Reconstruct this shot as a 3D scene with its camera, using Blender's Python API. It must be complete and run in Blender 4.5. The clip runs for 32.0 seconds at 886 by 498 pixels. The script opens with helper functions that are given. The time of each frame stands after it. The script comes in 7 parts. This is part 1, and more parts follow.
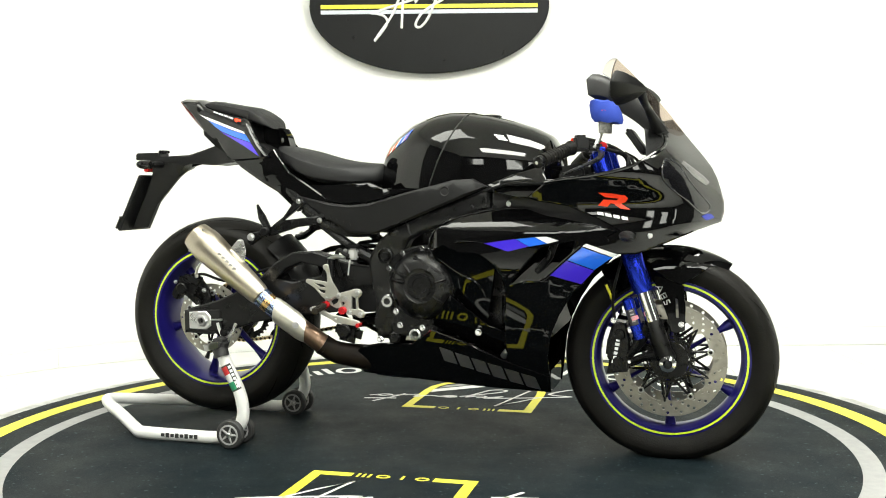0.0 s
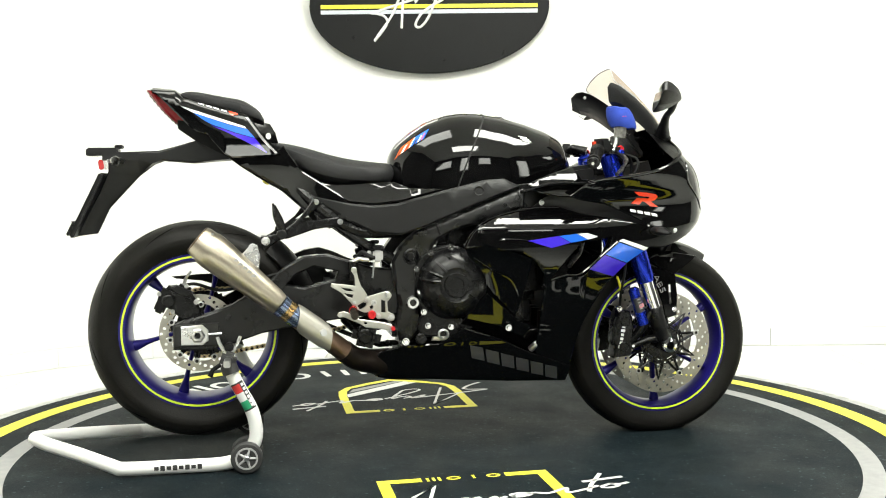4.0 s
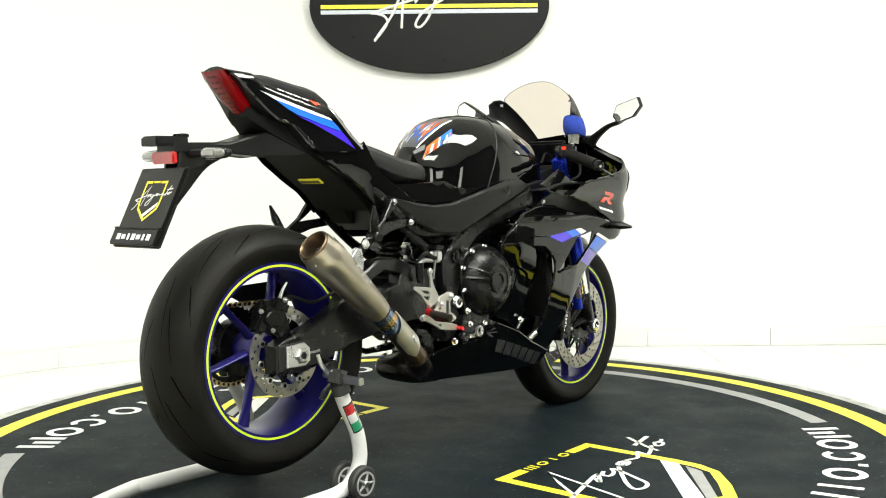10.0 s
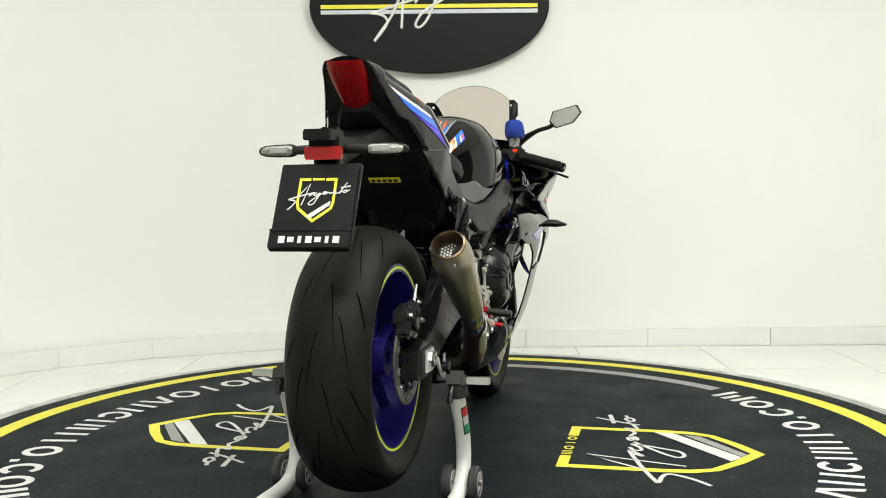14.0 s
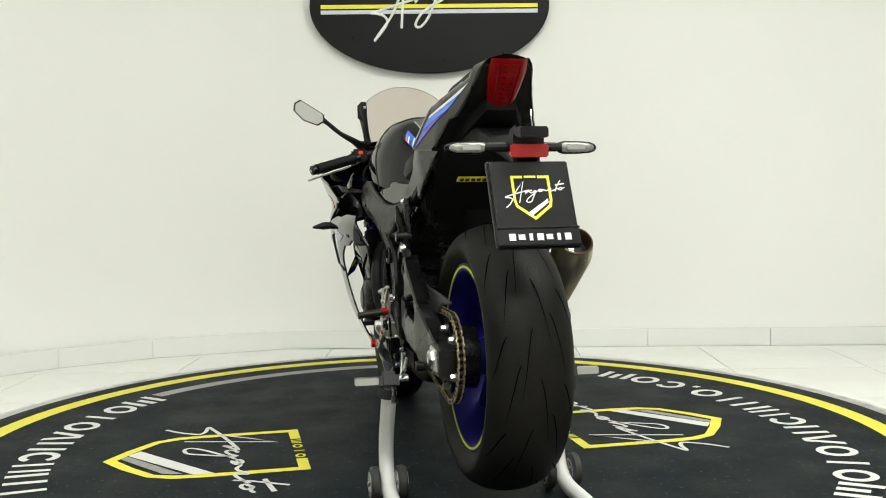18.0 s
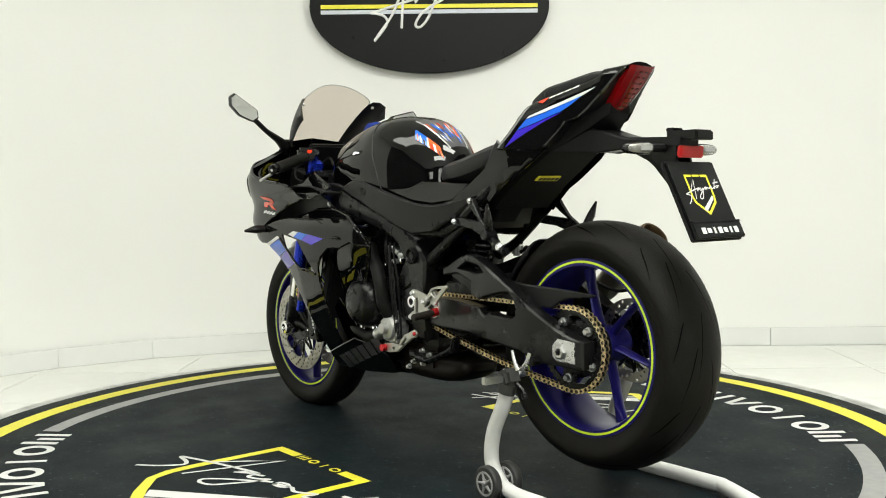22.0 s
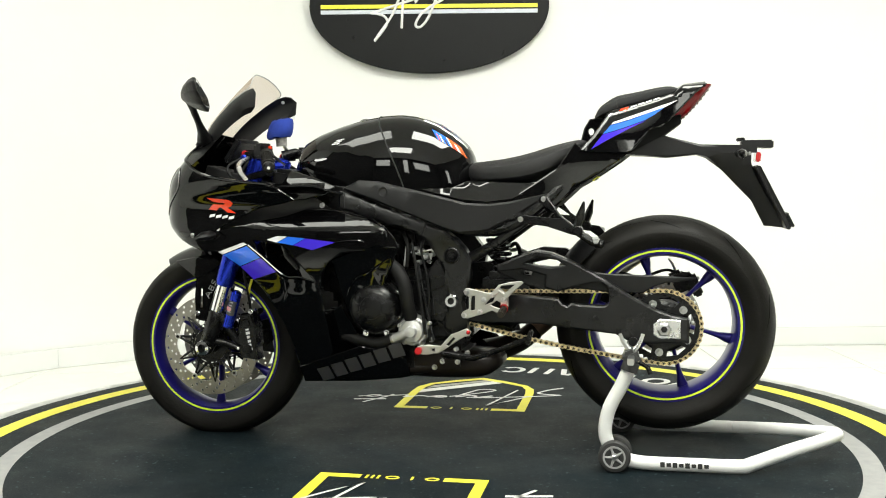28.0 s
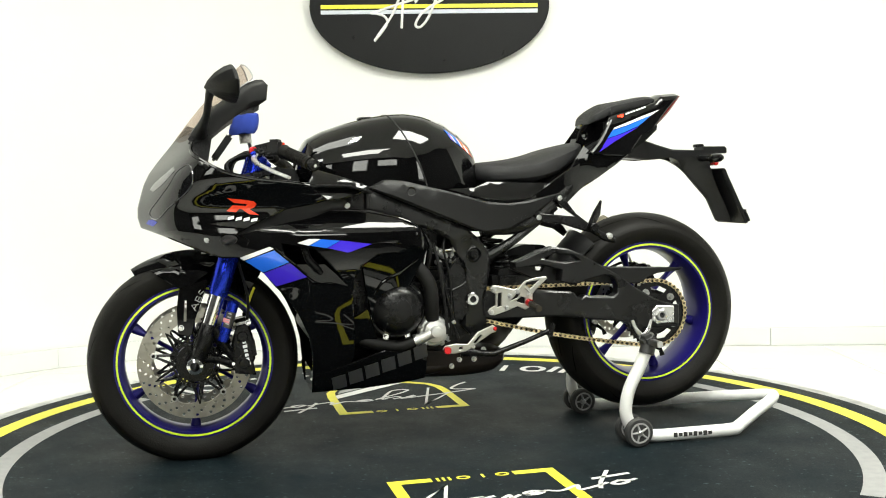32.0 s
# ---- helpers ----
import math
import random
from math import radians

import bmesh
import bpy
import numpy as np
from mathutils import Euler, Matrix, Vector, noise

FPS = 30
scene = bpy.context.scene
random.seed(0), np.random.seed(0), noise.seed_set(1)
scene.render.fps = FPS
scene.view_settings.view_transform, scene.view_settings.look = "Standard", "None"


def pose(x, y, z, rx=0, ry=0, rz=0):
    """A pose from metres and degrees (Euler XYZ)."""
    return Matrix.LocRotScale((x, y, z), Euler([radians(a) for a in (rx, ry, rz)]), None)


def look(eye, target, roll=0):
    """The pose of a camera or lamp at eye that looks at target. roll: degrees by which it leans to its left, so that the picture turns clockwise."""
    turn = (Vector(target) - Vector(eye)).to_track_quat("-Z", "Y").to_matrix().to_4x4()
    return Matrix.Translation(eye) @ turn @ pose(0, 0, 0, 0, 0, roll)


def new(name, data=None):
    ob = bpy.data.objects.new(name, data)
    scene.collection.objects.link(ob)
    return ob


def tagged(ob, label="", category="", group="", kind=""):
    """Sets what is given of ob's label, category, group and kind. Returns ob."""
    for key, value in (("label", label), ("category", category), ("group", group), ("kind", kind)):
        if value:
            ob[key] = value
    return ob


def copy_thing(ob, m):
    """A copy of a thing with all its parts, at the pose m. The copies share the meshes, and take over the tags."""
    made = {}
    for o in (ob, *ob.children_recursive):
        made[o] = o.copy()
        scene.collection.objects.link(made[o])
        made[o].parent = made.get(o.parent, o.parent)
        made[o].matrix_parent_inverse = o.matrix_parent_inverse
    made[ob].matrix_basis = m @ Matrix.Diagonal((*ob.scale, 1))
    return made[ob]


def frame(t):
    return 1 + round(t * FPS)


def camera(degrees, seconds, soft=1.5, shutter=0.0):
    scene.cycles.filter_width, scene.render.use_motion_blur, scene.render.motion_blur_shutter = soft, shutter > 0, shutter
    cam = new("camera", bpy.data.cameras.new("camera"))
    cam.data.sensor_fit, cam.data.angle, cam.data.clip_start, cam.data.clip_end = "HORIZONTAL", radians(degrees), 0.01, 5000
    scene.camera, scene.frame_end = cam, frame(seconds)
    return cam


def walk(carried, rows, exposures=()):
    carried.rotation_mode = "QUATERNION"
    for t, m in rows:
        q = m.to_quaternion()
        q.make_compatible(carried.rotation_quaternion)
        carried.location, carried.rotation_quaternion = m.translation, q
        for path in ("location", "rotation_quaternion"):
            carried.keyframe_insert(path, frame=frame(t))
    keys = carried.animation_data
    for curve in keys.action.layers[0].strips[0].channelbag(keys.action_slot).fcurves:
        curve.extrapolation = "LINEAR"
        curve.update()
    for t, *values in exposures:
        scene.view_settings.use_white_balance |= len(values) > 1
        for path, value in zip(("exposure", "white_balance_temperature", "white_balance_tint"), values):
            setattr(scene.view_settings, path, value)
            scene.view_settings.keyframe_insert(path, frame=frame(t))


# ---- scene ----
# camera: stands still; the turntable turns before it
cam = camera(48.7, 32.0, soft=1.0)
EYE = (0.0, -3.0122, 0.7811)
VIEW = look(EYE, (EYE[0] + 0.01125, EYE[1] + 0.998, EYE[2] - 0.06227), -0.683)
walk(cam, [(0.0, VIEW), (32.0, VIEW)],
     exposures=[(0.0, -0.33), (3.0, -0.33), (7.0, -0.37), (10.0, -0.48), (13.0, -0.88), (17.0, -1.10), (20.0, -1.07),
                (24.0, -0.84), (28.0, -0.60), (32.0, -0.52)])
TURN_START, TURN_RATE = -16.97, 6.556        # degrees, degrees a second

# ---- light ----
world = bpy.data.worlds.new("World")
scene.world = world
world.use_nodes = True
world.node_tree.nodes["Background"].inputs[0].default_value = (1.0, 0.99, 0.96, 1)
world.node_tree.nodes["Background"].inputs[1].default_value = 0.2
scene.view_settings.exposure = 0.0


def panel_lamp(x, y, sx, sy, watts):
    d = bpy.data.lights.new("ceiling_panel_lamp", "AREA")
    d.shape, d.size, d.size_y, d.energy, d.color = "RECTANGLE", sx, sy, watts, (0.985, 1.0, 0.905)
    ob = new("ceiling_panel_lamp", d)
    ob.matrix_world = pose(x, y, CEIL - 0.035)
    return ob


CEIL = 3.0
PANELS = [(-1.25, -0.9, 44.0), (1.25, -0.9, 152.0), (0.0, -2.9, 138.0)]
for px_, py_, watts_ in PANELS:
    panel_lamp(px_, py_, 1.56, 0.86, watts_)

# ---- materials ----


def mat(name, color, rough=0.5, metal=0.0, bump=0.0, scale=60.0, vary=0.0, coat=0.0, vscale=None, spec=0.5, aniso=0.0, rvary=0.0):
    """Principled surface with fine relief and a two-scale variation of its colour and gloss."""
    m = bpy.data.materials.new(name)
    m.use_nodes = True
    nt = m.node_tree
    b = nt.nodes["Principled BSDF"]
    b.inputs["Base Color"].default_value = (*color, 1)
    b.inputs["Roughness"].default_value = rough
    b.inputs["Metallic"].default_value = metal
    b.inputs["Coat Weight"].default_value = coat
    b.inputs["Coat Roughness"].default_value = 0.03
    b.inputs["Specular IOR Level"].default_value = spec
    b.inputs["Anisotropic"].default_value = aniso
    if bump or vary or rvary:
        tc = nt.nodes.new("ShaderNodeTexCoord")
        n1 = nt.nodes.new("ShaderNodeTexNoise")
        n1.inputs["Scale"].default_value = scale
        n1.inputs["Detail"].default_value = 6
        nt.links.new(tc.outputs["Object"], n1.inputs["Vector"])
        if bump:
            bp = nt.nodes.new("ShaderNodeBump")
            bp.inputs["Strength"].default_value = bump
            bp.inputs["Distance"].default_value = 0.002
            nt.links.new(n1.outputs["Fac"], bp.inputs["Height"])
            nt.links.new(bp.outputs["Normal"], b.inputs["Normal"])
        n2 = nt.nodes.new("ShaderNodeTexNoise")
        n2.inputs["Scale"].default_value = vscale or scale / 12
        n2.inputs["Detail"].default_value = 5
        nt.links.new(tc.outputs["Object"], n2.inputs["Vector"])
        add = nt.nodes.new("ShaderNodeMath")
        add.operation = "MULTIPLY_ADD"
        add.inputs[1].default_value = 0.35
        nt.links.new(n1.outputs["Fac"], add.inputs[0])
        nt.links.new(n2.outputs["Fac"], add.inputs[2])
        if vary:
            ramp = nt.nodes.new("ShaderNodeMapRange")
            ramp.inputs["From Min"].default_value, ramp.inputs["From Max"].default_value = 0.4, 0.95
            ramp.inputs["To Min"].default_value, ramp.inputs["To Max"].default_value = 1 - vary, 1 + vary
            nt.links.new(add.outputs[0], ramp.inputs["Value"])
            mul = nt.nodes.new("ShaderNodeMix")
            mul.data_type, mul.blend_type = "RGBA", "MULTIPLY"
            mul.inputs[0].default_value = 1
            mul.inputs[6].default_value = (*color, 1)
            nt.links.new(ramp.outputs[0], mul.inputs[7])
            nt.links.new(mul.outputs[2], b.inputs["Base Color"])
        if rvary:
            rr = nt.nodes.new("ShaderNodeMapRange")
            rr.inputs["From Min"].default_value, rr.inputs["From Max"].default_value = 0.4, 0.95
            rr.inputs["To Min"].default_value, rr.inputs["To Max"].default_value = max(rough - rvary, 0.01), rough + rvary
            nt.links.new(add.outputs[0], rr.inputs["Value"])
            nt.links.new(rr.outputs[0], b.inputs["Roughness"])
    return m


def glass(name, color, rough=0.0, ior=1.45, alpha=None):
    m = bpy.data.materials.new(name)
    m.use_nodes = True
    b = m.node_tree.nodes["Principled BSDF"]
    b.inputs["Base Color"].default_value = (*color, 1)
    b.inputs["Roughness"].default_value = rough
    b.inputs["IOR"].default_value = ior
    b.inputs["Transmission Weight"].default_value = 1.0
    return m


def thin_screen(name, tint, clear):
    """Thin clear sheet: passes light straight on, with a gloss on top."""
    m = bpy.data.materials.new(name)
    m.use_nodes = True
    nt = m.node_tree
    nt.nodes.remove(nt.nodes["Principled BSDF"])
    out = nt.nodes["Material Output"]
    tr = nt.nodes.new("ShaderNodeBsdfTransparent")
    tr.inputs[0].default_value = (*tint, 1)
    gl = nt.nodes.new("ShaderNodeBsdfGlossy")
    gl.inputs["Roughness"].default_value = 0.02
    mx = nt.nodes.new("ShaderNodeMixShader")
    mx.inputs[0].default_value = clear
    nt.links.new(tr.outputs[0], mx.inputs[1])
    nt.links.new(gl.outputs[0], mx.inputs[2])
    nt.links.new(mx.outputs[0], out.inputs[0])
    return m


def red_plastic(name, color):
    """Coloured clear plastic: half passes light, half scatters it, under a gloss."""
    m = mat(name, color, 0.06, spec=0.16, bump=0.15, scale=300)
    m.node_tree.nodes["Principled BSDF"].inputs["Transmission Weight"].default_value = 0.3
    return m


def lit_panel(name, strength):
    m = bpy.data.materials.new(name)
    m.use_nodes = True
    b = m.node_tree.nodes["Principled BSDF"]
    b.inputs["Base Color"].default_value = (0.9, 0.9, 0.88, 1)
    b.inputs["Emission Color"].default_value = (0.985, 1.0, 0.92, 1)
    b.inputs["Emission Strength"].default_value = strength
    return m


WALL = mat("wall_paint", (0.85, 0.85, 0.83), 0.75, bump=0.03, scale=120, vary=0.012, vscale=1.5)
# for walls out of view: dark only so that black lacquer mirrors little light
BACK_WALL = mat("dark_unseen_wall", (0.032, 0.032, 0.031), 0.75, bump=0.03, scale=120, vary=0.03, vscale=1.5)
CEILING = mat("ceiling_paint", (0.85, 0.85, 0.83), 0.8, bump=0.03, scale=100)
TILE = mat("porcelain_tile", (0.78, 0.78, 0.75), 0.16, vary=0.02, scale=14, vscale=1.2, rvary=0.08)
GROUT = mat("tile_grout", (0.62, 0.62, 0.59), 0.85, bump=0.2, scale=200)
PLINTH = mat("plinth_tile", (0.80, 0.81, 0.79), 0.22, vary=0.02, scale=20)
MAT_BLACK = mat("printed_floor_mat", (0.0030, 0.0068, 0.0090), 0.60, spec=0.10, bump=0.25, scale=500, vary=0.35, vscale=5, rvary=0.12)


def add_dust(m, color, amount, scale):
    """Scattered pale specks and broad scuffs over a material's own colour."""
    nt = m.node_tree
    b = nt.nodes["Principled BSDF"]
    tc = nt.nodes.new("ShaderNodeTexCoord")
    specks = nt.nodes.new("ShaderNodeTexNoise")
    specks.inputs["Scale"].default_value = scale
    specks.inputs["Detail"].default_value = 3
    broad = nt.nodes.new("ShaderNodeTexNoise")
    broad.inputs["Scale"].default_value = 6.0
    broad.inputs["Detail"].default_value = 11
    broad.inputs["Roughness"].default_value = 0.8
    for n in (specks, broad):
        nt.links.new(tc.outputs["Object"], n.inputs["Vector"])
    r1 = nt.nodes.new("ShaderNodeMapRange")
    r1.inputs["From Min"].default_value, r1.inputs["From Max"].default_value = 0.645, 0.69
    nt.links.new(specks.outputs["Fac"], r1.inputs["Value"])
    r2 = nt.nodes.new("ShaderNodeMapRange")
    r2.inputs["From Min"].default_value, r2.inputs["From Max"].default_value = 0.46, 0.72
    r2.inputs["To Max"].default_value = 0.16
    nt.links.new(broad.outputs["Fac"], r2.inputs["Value"])
    top = nt.nodes.new("ShaderNodeMath")
    top.operation = "MAXIMUM"
    nt.links.new(r1.outputs[0], top.inputs[0])
    nt.links.new(r2.outputs[0], top.inputs[1])
    mul = nt.nodes.new("ShaderNodeMath")
    mul.operation = "MULTIPLY"
    mul.inputs[1].default_value = amount
    nt.links.new(top.outputs[0], mul.inputs[0])
    mix = nt.nodes.new("ShaderNodeMix")
    mix.data_type = "RGBA"
    old = b.inputs["Base Color"].links[0].from_socket
    nt.links.new(mul.outputs[0], mix.inputs[0])
    nt.links.new(old, mix.inputs[6])
    mix.inputs[7].default_value = (*color, 1)
    nt.links.new(mix.outputs[2], b.inputs["Base Color"])


add_dust(MAT_BLACK, (0.120, 0.155, 0.170), 0.42, 68.0)
RIM_METAL = mat("scuffed_rim", (0.5, 0.5, 0.49), 0.42, metal=0.6, bump=0.3, scale=40, vary=0.35, vscale=16)
YELLOW = mat("yellow_print", (0.72, 0.66, 0.035), 0.5, bump=0.1, scale=400, vary=0.06)
GREY_PRINT = mat("grey_print", (0.27, 0.27, 0.27), 0.5, bump=0.1, scale=400, vary=0.12)
WHITE_PRINT = mat("white_print", (0.64, 0.64, 0.63), 0.5, bump=0.1, scale=400, vary=0.06)
SIGN_BLACK = mat("sign_black", (0.0050, 0.0055, 0.0055), 0.34, spec=0.16, bump=0.12, scale=40, vary=0.35, vscale=4, rvary=0.1)
SIGN_WHITE = mat("sign_white", (0.85, 0.85, 0.85), 0.35)
SIGN_YELLOW = mat("sign_yellow", (0.85, 0.78, 0.03), 0.35)
SIGN_GREY = mat("sign_grey", (0.62, 0.65, 0.72), 0.35)
GLOSS = mat("black_lacquer", (0.0018, 0.0018, 0.0020), 0.03, spec=0.42, rvary=0.015, scale=30)
MATTE = mat("black_plastic", (0.0050, 0.0050, 0.0054), 0.38, spec=0.30, bump=0.25, scale=900, vary=0.12, rvary=0.06)
FRAME_BLACK = mat("black_frame_paint", (0.0040, 0.0040, 0.0044), 0.30, spec=0.38, bump=0.12, scale=500, vary=0.15, vscale=18, rvary=0.08)
CAST = mat("black_castings", (0.0036, 0.0036, 0.0040), 0.27, spec=0.30, bump=0.22, scale=350, vary=0.25, vscale=20, rvary=0.10)
UNDERTAIL = mat("coarse_black_plastic", (0.0040, 0.0040, 0.0042), 0.66, spec=0.14, bump=0.4, scale=500, vary=0.15)
DARK = mat("dark_recess", (0.004, 0.004, 0.004), 0.6, bump=0.2, scale=200)
SEAT = mat("seat_vinyl", (0.011, 0.011, 0.012), 0.5, spec=0.35, bump=0.5, scale=700, vary=0.1, rvary=0.05)
RUBBER = mat("tyre_rubber", (0.0078, 0.0073, 0.0065), 0.52, spec=0.13, bump=0.35, scale=220, vary=0.40, vscale=11, rvary=0.10)
GROOVE_SHADE = mat("tyre_groove_shade", (0.0015, 0.0015, 0.0015), 0.95, spec=0.0)
BLUE_RIM = mat("blue_wheel_paint", (0.012, 0.009, 0.125), 0.30, metal=0.15, spec=0.22, coat=0.10, vary=0.12, scale=80)
LIME = mat("lime_rim_tape", (0.62, 0.80, 0.03), 0.35)
BLUE_ANO = mat("blue_anodised", (0.012, 0.035, 0.50), 0.25, metal=0.75, vary=0.1, scale=120)
BLUE_STRIPE = mat("blue_graphic", (0.015, 0.13, 0.72), 0.12, coat=0.7)
VIOLET_STRIPE = mat("violet_graphic", (0.045, 0.02, 0.55), 0.12, coat=0.7)
WHITE_STRIPE = mat("white_graphic", (0.72, 0.72, 0.73), 0.12, coat=0.7)
RED_GRAPHIC = mat("red_graphic", (0.80, 0.05, 0.015), 0.15, coat=0.6)
GREY_GRAPHIC = mat("grey_graphic", (0.055, 0.055, 0.060), 0.3)
EDGE_GLINT = mat("edge_glint_paint", (0.30, 0.30, 0.31), 0.18, metal=0.4, vary=0.1, scale=80)
ALU = mat("satin_aluminium", (0.68, 0.68, 0.68), 0.3, metal=0.9, bump=0.08, scale=300, vary=0.1, rvary=0.08)
MACHINED = mat("machined_aluminium", (0.44, 0.435, 0.40), 0.40, metal=0.8, bump=0.06, scale=300, vary=0.08, rvary=0.06)
CAST_ALU = mat("cast_aluminium", (0.60, 0.60, 0.59), 0.48, metal=0.85, bump=0.25, scale=250, vary=0.15)
STEEL = mat("steel", (0.55, 0.55, 0.55), 0.28, metal=1.0, bump=0.05, scale=200, vary=0.1)
CHROME = mat("chrome", (0.8, 0.8, 0.81), 0.08, metal=1.0)
DISC_STEEL = mat("disc_steel", (0.38, 0.365, 0.325), 0.33, metal=0.9, bump=0.1, scale=90, vary=0.18, vscale=20)
TITAN = mat("titanium", (0.43, 0.385, 0.31), 0.36, metal=0.97, bump=0.10, scale=160, vary=0.16, vscale=12, rvary=0.08, aniso=0.4)
TITAN_DARK = mat("heat_tinted_titanium", (0.20, 0.13, 0.09), 0.3, metal=0.9, vary=0.3, scale=60, vscale=14)
TITAN_BLUE = mat("blued_titanium", (0.22, 0.28, 0.44), 0.25, metal=0.95, vary=0.3, scale=60, vscale=20)
TITAN_GOLD = mat("straw_titanium", (0.58, 0.38, 0.16), 0.25, metal=0.95, vary=0.2, scale=60)
GOLD = mat("gold_chain", (0.85, 0.70, 0.42), 0.30, metal=0.9, vary=0.25, scale=150)
RED_ANO = mat("red_anodised", (0.62, 0.02, 0.025), 0.25, metal=0.6)
RED_LENS = red_plastic("red_lens", (0.26, 0.0016, 0.0035))
RED_DARK = mat("dark_red_plastic", (0.055, 0.0010, 0.0015), 0.2, spec=0.2)
RED_REFLECT = mat("red_reflector", (0.42, 0.012, 0.012), 0.12, coat=1.0, bump=0.4, scale=700)
CLEAR_LENS = mat("clear_lens", (0.20, 0.195, 0.18), 0.08, coat=1.0, bump=0.6, scale=260, vary=0.6, vscale=90)
SCREEN = thin_screen("smoked_screen", (0.78, 0.71, 0.66), 0.025)
HEADGLASS = mat("headlight_glass", (0.004, 0.004, 0.005), 0.04, spec=0.45)
GREY_LENS = mat("grey_lens", (0.035, 0.035, 0.038), 0.12, coat=1.0)
MIRROR = mat("mirror_glass", (0.86, 0.87, 0.88), 0.015, metal=1.0)
CLOTH = mat("blue_cloth", (0.012, 0.04, 0.30), 0.85, bump=0.6, scale=600, vary=0.15)
WHITE_PAINT = mat("white_powder_coat", (0.78, 0.78, 0.77), 0.3, bump=0.08, scale=300, vary=0.04)
TYRE_SMALL = mat("small_wheel_rubber", (0.03, 0.03, 0.03), 0.6, bump=0.2, scale=300, vary=0.2)
GREEN_TAPE = mat("green_tape", (0.02, 0.28, 0.13), 0.4)
PINK_GRAPHIC = mat("pink_graphic", (0.70, 0.25, 0.28), 0.4)
RED_TAPE = mat("red_tape", (0.55, 0.03, 0.03), 0.4)
ORANGE = mat("orange_graphic", (0.75, 0.12, 0.02), 0.2, coat=0.6)
GREY_PLASTIC = mat("grey_plastic", (0.35, 0.35, 0.35), 0.45, vary=0.1, scale=200)
PLATE_BLACK = mat("plate_black", (0.006, 0.0065, 0.007), 0.34, spec=0.25, bump=0.1, scale=300, vary=0.15)
HOSE = mat("rubber_hose", (0.005, 0.005, 0.005), 0.55, spec=0.22, bump=0.1, scale=300)
COLLECTOR = mat("burnt_black_steel", (0.010, 0.007, 0.0055), 0.36, metal=0.2, spec=0.25, vary=0.3, scale=60, vscale=12)
CHAIN_DARK = mat("oily_steel", (0.035, 0.030, 0.024), 0.4, metal=0.7, vary=0.3, scale=200)
SHIELD = mat("brushed_shield", (0.56, 0.54, 0.48), 0.38, metal=0.85, bump=0.06, scale=300, vary=0.1)
BRONZE = mat("inner_sleeve", (0.13, 0.090, 0.055), 0.35, metal=0.9, vary=0.25, scale=90)

# ---- mesh helpers ----


def obj(name, bm, material, parent=None, label="", smooth=True, angle=35):
    """Links a bmesh as one mesh object, shaded smooth except at sharp edges."""
    me = bpy.data.meshes.new(name)
    bmesh.ops.recalc_face_normals(bm, faces=bm.faces)
    if smooth:
        lim = radians(angle)
        for f in bm.faces:
            f.smooth = True
        for e in bm.edges:
            if len(e.link_faces) == 2 and e.calc_face_angle(0) > lim:
                e.smooth = False
    bm.to_mesh(me)
    bm.free()
    for m in (material if isinstance(material, (list, tuple)) else [material]):
        me.materials.append(m)
    ob = new(name, me)
    if parent is not None:
        ob.parent = parent
    if label:
        tagged(ob, label=label)
    return ob


BIKE_AT = pose(0, -0.0145, 0, 0, 0, 0.63)


def part(name, bm, material, parent, label="", angle=35):
    """A mesh part of the motorcycle, given in the motorcycle's own space."""
    bmesh.ops.transform(bm, matrix=BIKE_AT, verts=bm.verts)
    return obj(name, bm, material, parent, label, angle=angle)


def spline(pts, n=6, closed=False):
    """Points along a smooth curve through pts."""
    P = [Vector(p) for p in pts]
    k, out = len(P), []
    for i in range(k if closed else k - 1):
        a, b = P[i], P[(i + 1) % k]
        p0 = P[i - 1] if (closed or i) else a * 2 - b
        p3 = P[(i + 2) % k] if (closed or i + 2 < k) else b * 2 - a
        for j in range(n):
            t = j / n
            out.append(0.5 * ((2 * a) + (b - p0) * t + (2 * p0 - 5 * a + 4 * b - p3) * t * t + (3 * a - p0 - 3 * b + p3) * t ** 3))
    if not closed:
        out.append(P[-1])
    return out


def rings_to_mesh(bm, rings, closed_ring=True, closed_path=False, caps=True):
    vs = [[bm.verts.new(p) for p in r] for r in rings]
    n, m = len(vs), len(vs[0])
    for i in range(n if closed_path else n - 1):
        a, b = vs[i], vs[(i + 1) % n]
        for j in range(m if closed_ring else m - 1):
            bm.faces.new((a[j], a[(j + 1) % m], b[(j + 1) % m], b[j]))
    if caps and not closed_path and closed_ring:
        bm.faces.new(vs[0][::-1])
        bm.faces.new(vs[-1])
    return bm


